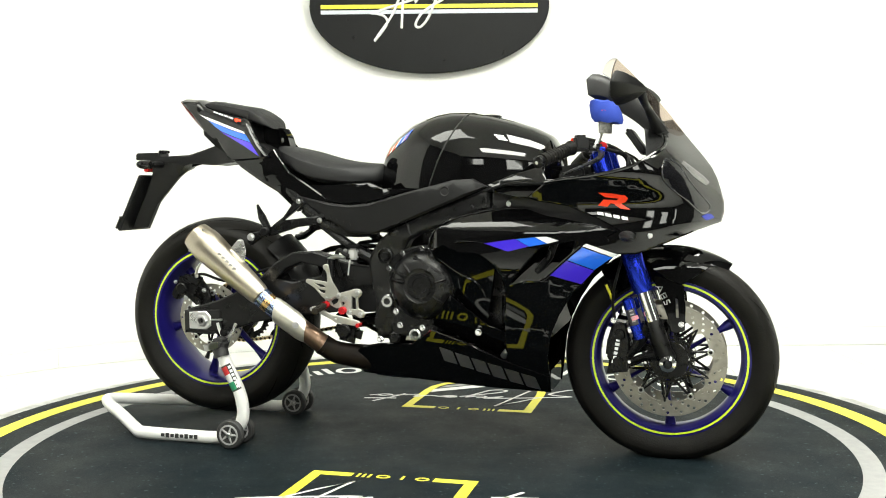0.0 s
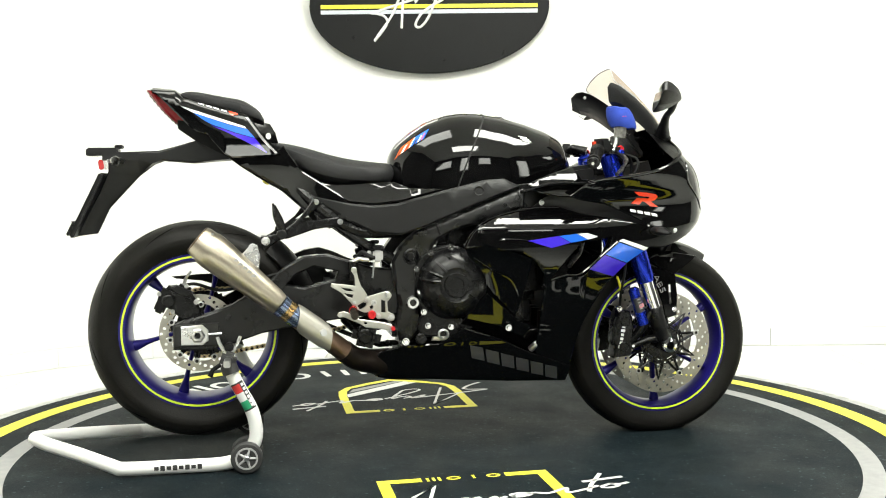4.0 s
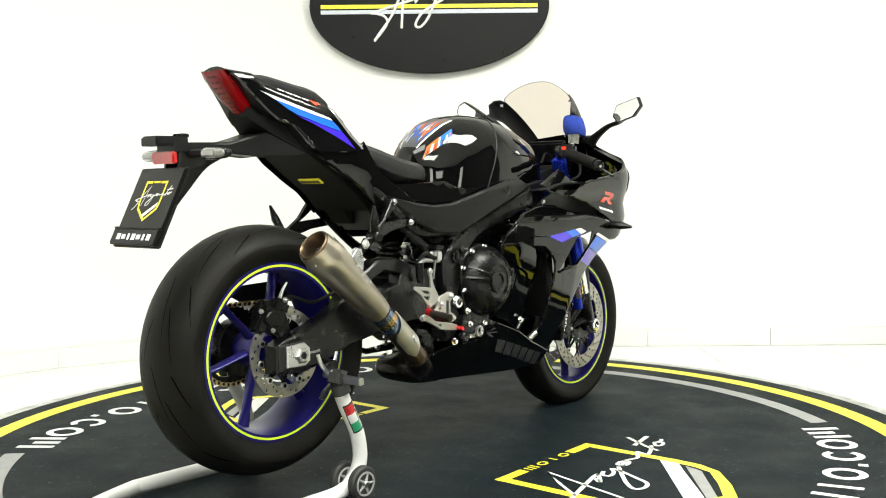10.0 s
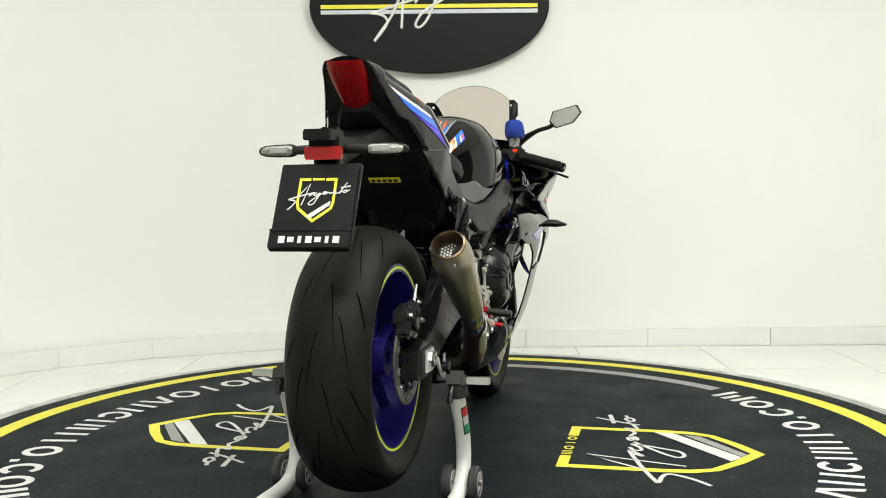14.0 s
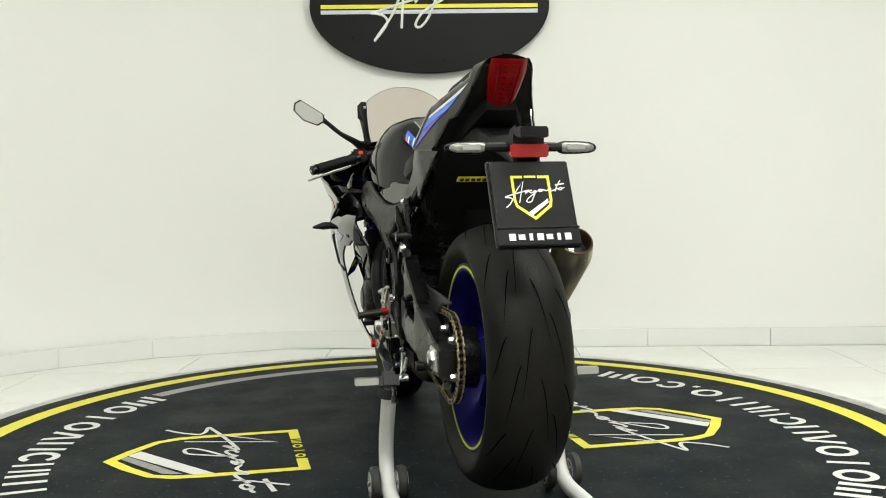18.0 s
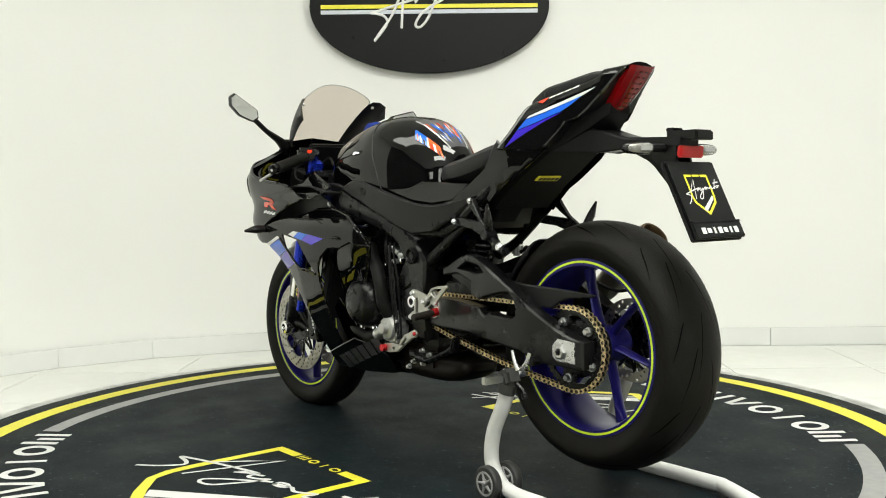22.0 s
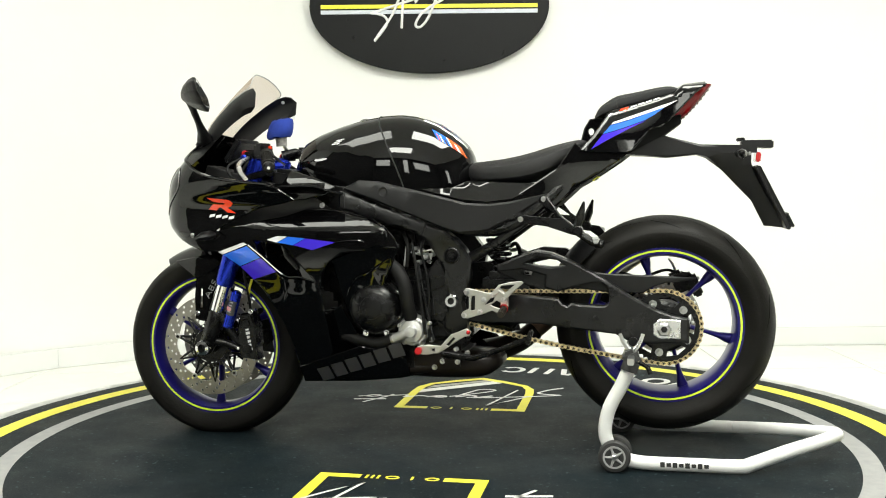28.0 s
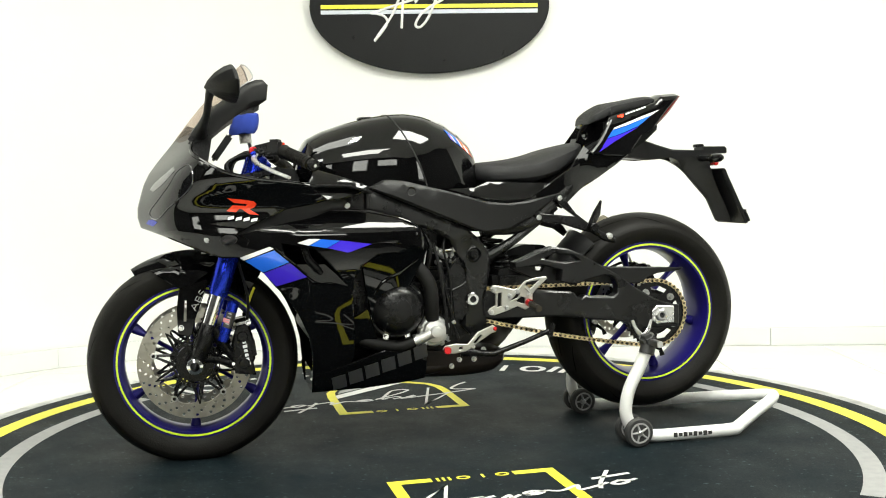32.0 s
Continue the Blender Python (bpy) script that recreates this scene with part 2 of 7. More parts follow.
def tube(pts, r, segs=10, n=0, closed=False, bm=None, flat=1.0):
    """Round rod along pts; r is a number or one radius per point."""
    bm = bm or bmesh.new()
    P = spline(pts, n, closed) if n else [Vector(p) for p in pts]
    k = len(P)
    if isinstance(r, (list, tuple)):
        R = [float(np.interp(i / (k - 1), np.linspace(0, 1, len(r)), r)) for i in range(k)]
    else:
        R = [r] * k
    rings, up = [], None
    for i in range(k):
        a = P[(i - 1) % k] if (closed or i) else P[i]
        b = P[(i + 1) % k] if (closed or i < k - 1) else P[i]
        t = (b - a).normalized()
        if up is None:
            up = Vector((0, 0, 1)) if abs(t.z) < 0.9 else Vector((0, 1, 0))
        s = t.cross(up).normalized()
        up = s.cross(t).normalized()
        rings.append([P[i] + (s * math.cos(q) * flat + up * math.sin(q)) * R[i] for q in (2 * math.pi * j / segs for j in range(segs))])
    return rings_to_mesh(bm, rings, True, closed)


def lathe(profile, center, segs=48, axis="y", bm=None, closed=True):
    """Turns a profile of (radius, along) about an axis through center."""
    bm = bm or bmesh.new()
    c = Vector(center)
    rings = []
    for j in range(segs):
        q = 2 * math.pi * j / segs
        u, v = math.cos(q), math.sin(q)
        ring = []
        for r, d in profile:
            ring.append(c + (Vector((r * u, d, r * v)) if axis == "y" else Vector((r * u, r * v, d)) if axis == "z" else Vector((d, r * u, r * v))))
        rings.append(ring)
    return rings_to_mesh(bm, rings, closed, True)


def disc(center, r, d0, d1, segs=24, axis="y", bm=None, bevel=0.0):
    """Solid round plate or boss from d0 to d1 along the axis, with bevelled rims."""
    b = min(bevel, abs(d1 - d0) * 0.45, r * 0.45)
    s = 1 if d1 > d0 else -1
    prof = [(1e-4, d0), (r - b, d0), (r, d0 + s * b), (r, d1 - s * b), (r - b, d1), (1e-4, d1)] if b else [(1e-4, d0), (r, d0), (r, d1), (1e-4, d1)]
    return lathe(prof, center, segs, axis, bm, closed=False)


def cyl(p0, p1, r, segs=12, bm=None, r1=None):
    return tube([p0, p1], [r, r1 if r1 is not None else r], segs, bm=bm)


def box(c, s, m=None, bevel=0.004, bm=None):
    """Bevelled block of size s about c, turned by the matrix m."""
    b2 = bmesh.new()
    bmesh.ops.create_cube(b2, size=1)
    bmesh.ops.scale(b2, vec=s, verts=b2.verts)
    if bevel:
        bmesh.ops.bevel(b2, geom=b2.edges[:], offset=min(bevel, min(s) * 0.4), segments=2, affect="EDGES")
    M = Matrix.Translation(c) @ (m or Matrix())
    bmesh.ops.transform(b2, matrix=M, verts=b2.verts)
    if bm is None:
        return b2
    me = bpy.data.meshes.new("tmp")
    b2.to_mesh(me)
    b2.free()
    bm.from_mesh(me)
    bpy.data.meshes.remove(me)
    return bm


def join(bm, other):
    me = bpy.data.meshes.new("tmp")
    other.to_mesh(me)
    other.free()
    bm.from_mesh(me)
    bpy.data.meshes.remove(me)
    return bm


def plate(outline, y, thick=0.004, holes=(), step=0.03, edge=0.004, smooth=0, side=1, bm=None):
    """Panel seen from the side: outline in (x, z), its outer face at y (a number or a function of x, z) on the given side,
    thick inwards, with a rounded edge."""
    b = bmesh.new()
    fy = y if callable(y) else (lambda x, z: y)
    edges = []
    for loop in [outline, *holes]:
        pts = [(p.x, p.y) for p in spline([(a, c, 0) for a, c in loop], smooth, True)] if smooth else loop
        vs = [b.verts.new((p[0], 0, p[1])) for p in pts]
        edges += [b.edges.new((vs[i], vs[(i + 1) % len(vs)])) for i in range(len(vs))]
    bmesh.ops.triangle_fill(b, use_beauty=True, use_dissolve=False, edges=edges)
    if edge:
        bmesh.ops.inset_region(b, faces=b.faces[:], thickness=edge, use_even_offset=False, use_boundary=True)
    if step:
        xs = [v.co.x for v in b.verts]
        zs = [v.co.z for v in b.verts]
        for lo, hi, no in ((min(xs), max(xs), (1, 0, 0)), (min(zs), max(zs), (0, 0, 1))):
            k = int((hi - lo) / step)
            for i in range(1, k + 1):
                q = lo + (hi - lo) * i / (k + 1)
                bmesh.ops.bisect_plane(b, geom=b.verts[:] + b.edges[:] + b.faces[:], plane_co=(q * no[0], 0, q * no[2]), plane_no=no, dist=1e-5)
    rim = [e for e in b.edges if len(e.link_faces) == 1]
    on_rim = {v for e in rim for v in e.verts}
    top = {v: v.co.copy() for v in b.verts}
    back = {}
    faces = b.faces[:]
    for v in list(top):
        x, z = top[v].x, top[v].z
        yo = fy(x, z)
        v.co = Vector((x, side * max(yo - (edge * 0.8 if v in on_rim else 0), 0), z))
        back[v] = b.verts.new((x, side * max(yo - thick, 0), z))
    for f in faces:
        b.faces.new([back[v] for v in reversed(f.verts)])
    for e in rim:
        a, c = e.verts
        b.faces.new((a, c, back[c], back[a]))
    bmesh.ops.remove_doubles(b, verts=b.verts, dist=1e-5)
    return join(bm, b) if bm is not None else b


def ribbon(pts, w, z, n=6, bm=None, h=0.0, taper=False):
    """Flat stroke along (x, y) points, lying at height z."""
    bm = bm or bmesh.new()
    P = spline([(a, b, 0) for a, b in pts], n) if n else [Vector((a, b, 0)) for a, b in pts]
    prev = None
    k = len(P)
    for i, p in enumerate(P):
        t = (P[min(i + 1, k - 1)] - P[max(i - 1, 0)]).normalized()
        s = Vector((-t.y, t.x, 0)) * (w / 2) * (1 if not taper else (0.45 + 0.55 * math.sin(math.pi * min(1, (i + 1) / k * 1.1))))
        a, b = bm.verts.new(p + s + Vector((0, 0, z))), bm.verts.new(p - s + Vector((0, 0, z)))
        if prev:
            bm.faces.new((prev[0], prev[1], b, a))
        prev = (a, b)
    return bm


def poly(pts, z, bm=None):
    bm = bm or bmesh.new()
    bm.faces.new([bm.verts.new((a, b, z)) for a, b in pts])
    return bm


def curve(x, *pts):
    """Smooth monotone curve through (x, y) points."""
    n = len(pts)
    if x <= pts[0][0]:
        return pts[0][1]
    if x >= pts[-1][0]:
        return pts[-1][1]
    d = [(pts[i + 1][1] - pts[i][1]) / (pts[i + 1][0] - pts[i][0]) for i in range(n - 1)]
    m = [d[0]] + [0.0 if a * b <= 0 else 2 * a * b / (a + b) for a, b in zip(d, d[1:])] + [d[-1]]
    i = next(k for k in range(n - 1) if x <= pts[k + 1][0])
    h = pts[i + 1][0] - pts[i][0]
    u = (x - pts[i][0]) / h
    return ((2 * u ** 3 - 3 * u ** 2 + 1) * pts[i][1] + (u ** 3 - 2 * u ** 2 + u) * h * m[i] + (3 * u ** 2 - 2 * u ** 3) * pts[i + 1][1] + (u ** 3 - u ** 2) * h * m[i + 1])


def ramp(x, *pairs):
    return float(np.interp(x, [p[0] for p in pairs], [p[1] for p in pairs]))


def solid(pts2, y0, y1, edge=0.002, holes=(), smooth=0, bm=None):
    """Flat plate with outline in (x, z) between y0 and y1 (y1 outermost)."""
    s = 1 if y1 >= 0 else -1
    return plate(pts2, abs(y1), abs(y1 - y0), holes, 0, edge, smooth, s, bm)


def bolt(c, r, d, side, bm=None):
    """Hexagon head with a washer, sticking out along y."""
    bm = disc(c, r * 1.35, 0, side * d * 0.3, 12, bm=bm)
    return lathe([(1e-4, side * d * 0.3), (r, side * d * 0.3), (r, side * d * 0.85), (r * 0.8, side * d), (1e-4, side * d)], c, 6, "y", bm, closed=False)


# ---- the room ----
WALL_LINE = [(3.5, 1.68), (-0.74, 1.845), (-1.336, 1.623), (-1.70, 1.395), (-2.08, 1.02), (-2.40, 0.50), (-2.58, -0.10),
             (-2.65, -0.75), (-2.65, -1.0), (-2.65, -5.0), (3.5, -5.0), (3.5, 0.0)]


EAST_WINDOW = pose(3.465, -3.6, 1.45, 0, 0, 90)


def offset_line(line, d):
    out, k = [], len(line)
    for i in range(k):
        a, b, c = Vector(line[i - 1]), Vector(line[i]), Vector(line[(i + 1) % k])
        n1 = Vector(((b - a).y, -(b - a).x)).normalized()
        n2 = Vector(((c - b).y, -(c - b).x)).normalized()
        n = (n1 + n2).normalized()
        out.append(b + n * d / max(n.dot(n1), 0.3))
    return out


def build_room():
    # round the bend between its corners, keep the room's far corners square
    bend = spline([(a, b, 0) for a, b in WALL_LINE[1:8]], 8)
    line = [WALL_LINE[0]] + [(p.x, p.y) for p in bend] + WALL_LINE[8:]
    outer = offset_line(line, 0.12)
    n = len(line)
    for name, idx in (("wall_north", range(0, n - 4)), ("wall_west", range(n - 4, n - 3)), ("wall_south", range(n - 3, n - 2)),
                      ("wall_south_east", range(n - 2, n - 1)), ("wall_east", range(n - 1, n))):
        white = name in ("wall_north", "wall_east")
        bm = bmesh.new()
        ids = list(idx) + [idx[-1] + 1]
        ids = [i % len(line) for i in ids]
        rings = []
        for i in ids:
            a, b = line[i], outer[i]
            rings.append([(a[0], a[1], -0.03), (a[0], a[1], CEIL), (b[0], b[1], CEIL), (b[0], b[1], -0.03)])
        rings_to_mesh(bm, rings)
        tagged(obj(name, bm, WALL if white else BACK_WALL, angle=25), label="white painted plaster wall, softly rounded in the corner" if name == "wall_north" else "plain white painted showroom wall" if white else "unseen wall, darkened to keep the reflections dark", category="wall", kind="structure")
    bm = bmesh.new()
    box((0.4, -1.6, CEIL + 0.06), (7.2, 7.6, 0.12), bevel=0, bm=bm)
    tagged(obj("ceiling", bm, CEILING), label="flat white painted ceiling", category="ceiling", kind="structure")
    # floor bed and tiles
    bm = box((0.4, -1.6, -0.05), (7.2, 7.6, 0.06), bevel=0)
    floor = tagged(obj("floor", bm, GROUT), label="glossy white porcelain tile floor with grey joints", category="floor", kind="structure")
    tb = box((0, 0, 0), (0.597, 0.597, 0.012), bevel=0.0015)
    first = obj("tile", tb, TILE, floor)
    turn = Matrix.Rotation(radians(-2.2), 4, "Z")
    cells = [(i, j) for i in range(-6, 7) for j in range(-11, 5)]
    used = False
    for i, j in cells:
        p = turn @ Vector((0.33 + i * 0.6, 1.50 + j * 0.6 - 0.0, -0.0165))
        if math.hypot(p.x, p.y) < 1.05 or p.y > 2.1 or p.y < -5.2 or abs(p.x - 0.4) > 3.4:
            continue
        ob = first if not used else new("tile", first.data)
        used = True
        ob.parent = floor
        ob.matrix_local = Matrix.Translation(p) @ turn
    # plinth tiles along the wall
    base = tagged(new("baseboard"), label="low plinth of white porcelain tiles at the foot of the wall", category="baseboard", kind="structure")
    runs = []
    a, b = Vector(WALL_LINE[1]), Vector(WALL_LINE[0])
    d = (b - a).normalized()
    for i in range(7):
        runs.append((a + d * 0.6 * i, a + d * 0.6 * (i + 1)))
    for i in range(1, 7):
        a2, b2 = Vector(WALL_LINE[i]), Vector(WALL_LINE[i + 1])
        runs.append((b2, a2))
    for p, q in runs:
        mid, t = (p + q) / 2, (q - p)
        inward = Vector((t.y, -t.x)).normalized()
        mid = mid + inward * 0.006
        bm = box((0, 0, 0), (t.length - 0.003, 0.012, 0.088), bevel=0.0015)
        ob = obj("plinth_tile", bm, PLINTH, base)
        ob.matrix_local = Matrix.Translation((mid.x, mid.y, 0.034)) @ Matrix.Rotation(math.atan2(t.y, t.x), 4, "Z")
    # high windows in the wall behind the camera, and one in the east wall
    for i, x in enumerate((-1.75, 0.15, 1.75, 0.0)):
        win = tagged(new("window_%d" % (i + 1)), label="high bright frosted window in a white frame", category="window", kind="structure")
        w, h, z = ((1.0, 0.85, 2.15), (0.55, 1.5, 2.0), (1.0, 0.85, 2.15), (0.45, 1.5, 1.45))[i]
        for dx, dz, sx, sz in ((0, h / 2, w + 0.08, 0.06), (0, -h / 2, w + 0.08, 0.06), (w / 2, 0, 0.06, h - 0.06), (-w / 2, 0, 0.06, h - 0.06)):
            obj("window_frame", box((dx, 0, dz), (sx, 0.05, sz), None, 0.005), WHITE_PAINT, win)
        obj("pane", box((0, -0.012, 0), (w - 0.06, 0.008, h - 0.06), None, 0), lit_panel("frosted_pane", 11.0), win)
        win.matrix_world = pose(x, -4.97, z) if i < 3 else EAST_WINDOW
    # ceiling light panels
    fixture = None
    for x, y, _ in PANELS:
        if fixture is None:
            fixture = tagged(new("ceiling_light"), label="long flat white ceiling light panel", category="ceiling light", group="ceiling lights")
            bm = bmesh.new()
            for sx, sy, w, h in ((0, 0.45, 1.64, 0.03), (0, -0.45, 1.64, 0.03), (0.805, 0, 0.03, 0.87), (-0.805, 0, 0.03, 0.87)):
                box((sx, sy, -0.015), (w, h, 0.03), bevel=0.003, bm=bm)
            obj("frame", bm, WHITE_PAINT, fixture)
            obj("diffuser", box((0, 0, -0.012), (1.578, 0.868, 0.006), bevel=0), lit_panel("diffuser", 4.0), fixture)
            fixture.matrix_world = pose(x, y, CEIL)
        else:
            copy_thing(fixture, pose(x, y, CEIL))


SIGN_AT = pose(0.001, 1.795, 1.66, 0, 0.4, -2.2)


def build_sign():
    sign = tagged(new("wall_sign"), label="black oval wall sign with yellow and grey bars and script", category="sign")
    n = 96
    rings = []
    for inset, y in ((0.0, 0.0), (0.0, -0.026), (0.004, -0.03)):
        rings.append([((0.578 - inset) * math.cos(2 * math.pi * i / n), y, (0.324 - inset) * math.sin(2 * math.pi * i / n)) for i in range(n)])
    bm = rings_to_mesh(bmesh.new(), rings)
    obj("board", bm, SIGN_BLACK, sign, "black lacquered oval board")
    obj("yellow_bar", box((0, -0.033, -0.005), (1.045, 0.006, 0.019), bevel=0.001), SIGN_YELLOW, sign, "raised yellow bar")
    obj("grey_bar", box((0, -0.033, -0.031), (1.045, 0.006, 0.019), bevel=0.001), SIGN_GREY, sign, "raised light grey bar")
    for k in range(4):
        obj("standoff", cyl((0.3 * (1 if k % 2 else -1), 0.03, 0.15 * (1 if k < 2 else -1)), (0.3 * (1 if k % 2 else -1), 0, 0.15 * (1 if k < 2 else -1)), 0.012), STEEL, sign)
    # script swash: one flowing stroke
    for pts, w in (([(-0.281, -0.038), (-0.245, -0.041), (-0.212, -0.055), (-0.201, -0.082), (-0.223, -0.121), (-0.264, -0.17), (-0.234, -0.126), (-0.184, -0.057), (-0.149, 0.017), (-0.124, 0.094), (-0.113, 0.149)], 0.0125),
                   ([(-0.113, 0.149), (-0.121, 0.067), (-0.127, -0.016), (-0.132, -0.11)], 0.0125),
                   ([(-0.281, -0.038), (-0.212, -0.016), (-0.143, 0.006), (-0.074, 0.028), (-0.052, 0.05), (-0.066, 0.012), (-0.036, 0.056)], 0.0125),
                   ([(0.041, 0.056), (0.014, 0.072), (0.0, 0.045), (0.025, 0.028), (0.05, 0.061), (0.022, -0.002), (-0.003, -0.06), (-0.036, -0.101), (-0.058, -0.104), (-0.063, -0.085), (-0.033, -0.038), (0.022, 0.001), (0.063, 0.023), (0.105, 0.05)], 0.0125),
                   ([(0.105, 0.05), (0.118, 0.078), (0.151, 0.056), (0.195, 0.083), (0.223, 0.061), (0.234, 0.031), (0.237, 0.067), (0.256, 0.089), (0.311, 0.111)], 0.0125)):
        bm = tube([(a, -0.036, b) for a, b in pts], w / 2, 8, 6)
        obj("script_stroke", bm, SIGN_WHITE, sign, "raised white script stroke")
    sign.matrix_world = SIGN_AT
    return sign


# ---- the turntable ----


def mat_z(r):
    """Height of the mat's face: flat inside, lifting a little towards its edge."""
    u = min(max((r - 1.0) / 0.46, 0.0), 1.0)
    return 0.006 * u * u * (3 - 2 * u)


def ring(r0, r1, z, segs=128, a0=0.0, a1=360.0):
    bm = bmesh.new()
    full = abs(a1 - a0) >= 359.9
    n = segs if full else max(8, int(segs * abs(a1 - a0) / 360))
    prev = []
    cols = []
    for i in range(n if full else n + 1):
        q = radians(a0 + (a1 - a0) * i / n)
        cols.append((bm.verts.new((r0 * math.cos(q), r0 * math.sin(q), z + mat_z(r0))), bm.verts.new((r1 * math.cos(q), r1 * math.sin(q), z + mat_z(r1)))))
    for i in range(n if full else n):
        a, b = cols[i], cols[(i + 1) % len(cols)]
        bm.faces.new((a[0], a[1], b[1], b[0]))
    return bm


# the printed script, stroke by stroke: points, width, smoothing
SCRIPT = (([(-0.339, -0.822), (-0.292, -0.781), (-0.26, -0.738), (-0.252, -0.713), (-0.278, -0.697), (-0.333, -0.688), (-0.313, -0.677), (-0.209, -0.644), (-0.069, -0.607), (-0.023, -0.599)], 0.013, 6),
          ([(-0.169, -0.76), (-0.09, -0.477), (-0.156, -0.559), (-0.223, -0.65)], 0.01, 0),
          ([(-0.023, -0.599), (-0.086, -0.642), (-0.064, -0.612)], 0.012, 4),
          ([(0.005, -0.599), (-0.024, -0.613), (-0.021, -0.634), (0.013, -0.627), (0.037, -0.607), (0.043, -0.608), (0.036, -0.635), (0.005, -0.7), (-0.02, -0.744), (-0.06, -0.757), (-0.082, -0.74), (-0.051, -0.701), (0.018, -0.647), (0.07, -0.609)], 0.012, 5),
          ([(0.091, -0.62), (0.085, -0.598), (0.116, -0.59), (0.135, -0.605), (0.108, -0.618), (0.085, -0.612), (0.146, -0.595)], 0.012, 4),
          ([(0.146, -0.595), (0.182, -0.608), (0.228, -0.581), (0.239, -0.58), (0.23, -0.612), (0.258, -0.608), (0.313, -0.584), (0.324, -0.575)], 0.012, 4),
          ([(0.286, -0.62), (0.308, -0.569), (0.368, -0.474)], 0.012, 0),
          ([(0.296, -0.536), (0.357, -0.526), (0.415, -0.516)], 0.015, 0),
          ([(0.363, -0.567), (0.331, -0.59), (0.351, -0.6), (0.38, -0.586), (0.362, -0.569), (0.388, -0.576), (0.412, -0.567)], 0.012, 4))


def build_turntable():
    tt = tagged(new("turntable"), label="round motorised turntable with a printed dark grey mat and yellow ring", category="turntable")
    obj("rim", lathe([(1.30, -0.012), (1.583, -0.012), (1.583, 0.000), (1.579, 0.004), (1.530, 0.004), (1.527, 0.0), (1.30, -0.004)], (0, 0, 0), 160, "z"),
        RIM_METAL, tt, "scuffed grey metal rim")
    obj("mat", lathe([(1e-4, -0.01), (1.526, -0.01), (1.526, 0.0054), (1.523, 0.006)] + [(r, mat_z(r)) for r in np.linspace(1.50, 1.0, 12)] + [(1e-4, 0.0)], (0, 0, 0), 160, "z", closed=False),
        MAT_BLACK, tt, "dark grey printed rubber mat")
    Z = 0.0012
    obj("yellow_ring", ring(1.382, 1.447, Z, 192), YELLOW, tt, "yellow printed ring")
    for a in (0.0, 180.0):
        obj("grey_arc", ring(1.230, 1.288, Z, 192, a - 44.6, a + 44.6), GREY_PRINT, tt, "grey printed arc")
    # ring lettering as plain bars, loops and wedges
    for start in (46.0, 226.0):
        a = start
        for ch in "MOTOARGENTO-COM":
            w = 0.97 * {"M": 0.130, "O": 0.116, "C": 0.110, "G": 0.112, "A": 0.116, "-": 0.045, "E": 0.092}.get(ch, 0.104)
            # the line of letters runs a little flatter than the ring
            m_ = 1.242 - 0.068 * math.cos(radians((a + 2.5 - start - 43.5) * 90 / 48))
            q = radians(a + math.degrees(w / 2 / m_))
            a += math.degrees((w + 0.017) / m_)
            bm = bmesh.new()
            r0, r1 = m_ - 0.056, m_ + 0.056
            if ch in "OCG":
                a0, a1 = (0, 2 * math.pi) if ch == "O" else (0.62, 2 * math.pi - 0.62)
                n = 32
                cols = []
                for j in range(n + 1):
                    t = a0 + (a1 - a0) * j / n + math.pi / 2
                    cols.append([bm.verts.new((m_ + ky * 0.058 * math.cos(t), kx * w / 2 * math.sin(t), Z)) for kx, ky in ((1, 1), (0.56, 0.62))])
                for c0, c1 in zip(cols, cols[1:]):
                    bm.faces.new((c0[0], c0[1], c1[1], c1[0]))
            elif ch == "A":
                for f in (-1, 1):
                    poly([(r1, f * w * 0.5), (r1, f * w * 0.28), (r0, f * w * -0.06), (r0, f * w * 0.16)][::f], Z + (0.0002 if f > 0 else 0), bm)
            elif ch == "-":
                poly([(r1 - 0.026, -0.013), (r1, -0.013), (r1, 0.013), (r1 - 0.026, 0.013)], Z, bm)
            elif ch == "M":
                for o in (-0.39, 0.0, 0.39):
                    poly([(r0, (o - 0.105) * w), (r1 - (0.03 if o == 0 else 0), (o - 0.105) * w), (r1 - (0.03 if o == 0 else 0), (o + 0.105) * w), (r0, (o + 0.105) * w)], Z, bm)
            elif ch == "T":
                poly([(r0, -0.11 * w), (r1, -0.11 * w), (r1, 0.11 * w), (r0, 0.11 * w)], Z, bm)
            else:
                for o in (-0.36, 0.34):
                    poly([(r0, (o - 0.115) * w), (r1, (o - 0.115) * w), (r1, (o + 0.115) * w), (r0, (o + 0.115) * w)], Z, bm)
            for v in bm.verts:
                v.co.z += mat_z(math.hypot(v.co.x, v.co.y))
            bmesh.ops.transform(bm, matrix=Matrix.Rotation(q, 4, "Z"), verts=bm.verts)
            obj("letter_bar", bm, WHITE_PRINT, tt)
    # two crests: outline open at the top, script across, stripes at the foot
    for sgn in (1, -1):
        M = Matrix.Rotation(0 if sgn < 0 else math.pi, 4, "Z")

        def put(name, bm, material, label=""):
            bmesh.ops.transform(bm, matrix=M, verts=bm.verts)
            obj(name, bm, material, tt, label)
        w = 0.032
        o = [(-0.115, -0.405), (-0.235, -0.405), (-0.235, -0.70), (-0.228, -0.78), (-0.195, -0.85), (-0.10, -0.925), (0.0, -0.985),
             (0.10, -0.925), (0.195, -0.85), (0.228, -0.78), (0.235, -0.70), (0.235, -0.405), (0.115, -0.405)]
        bm = bmesh.new()
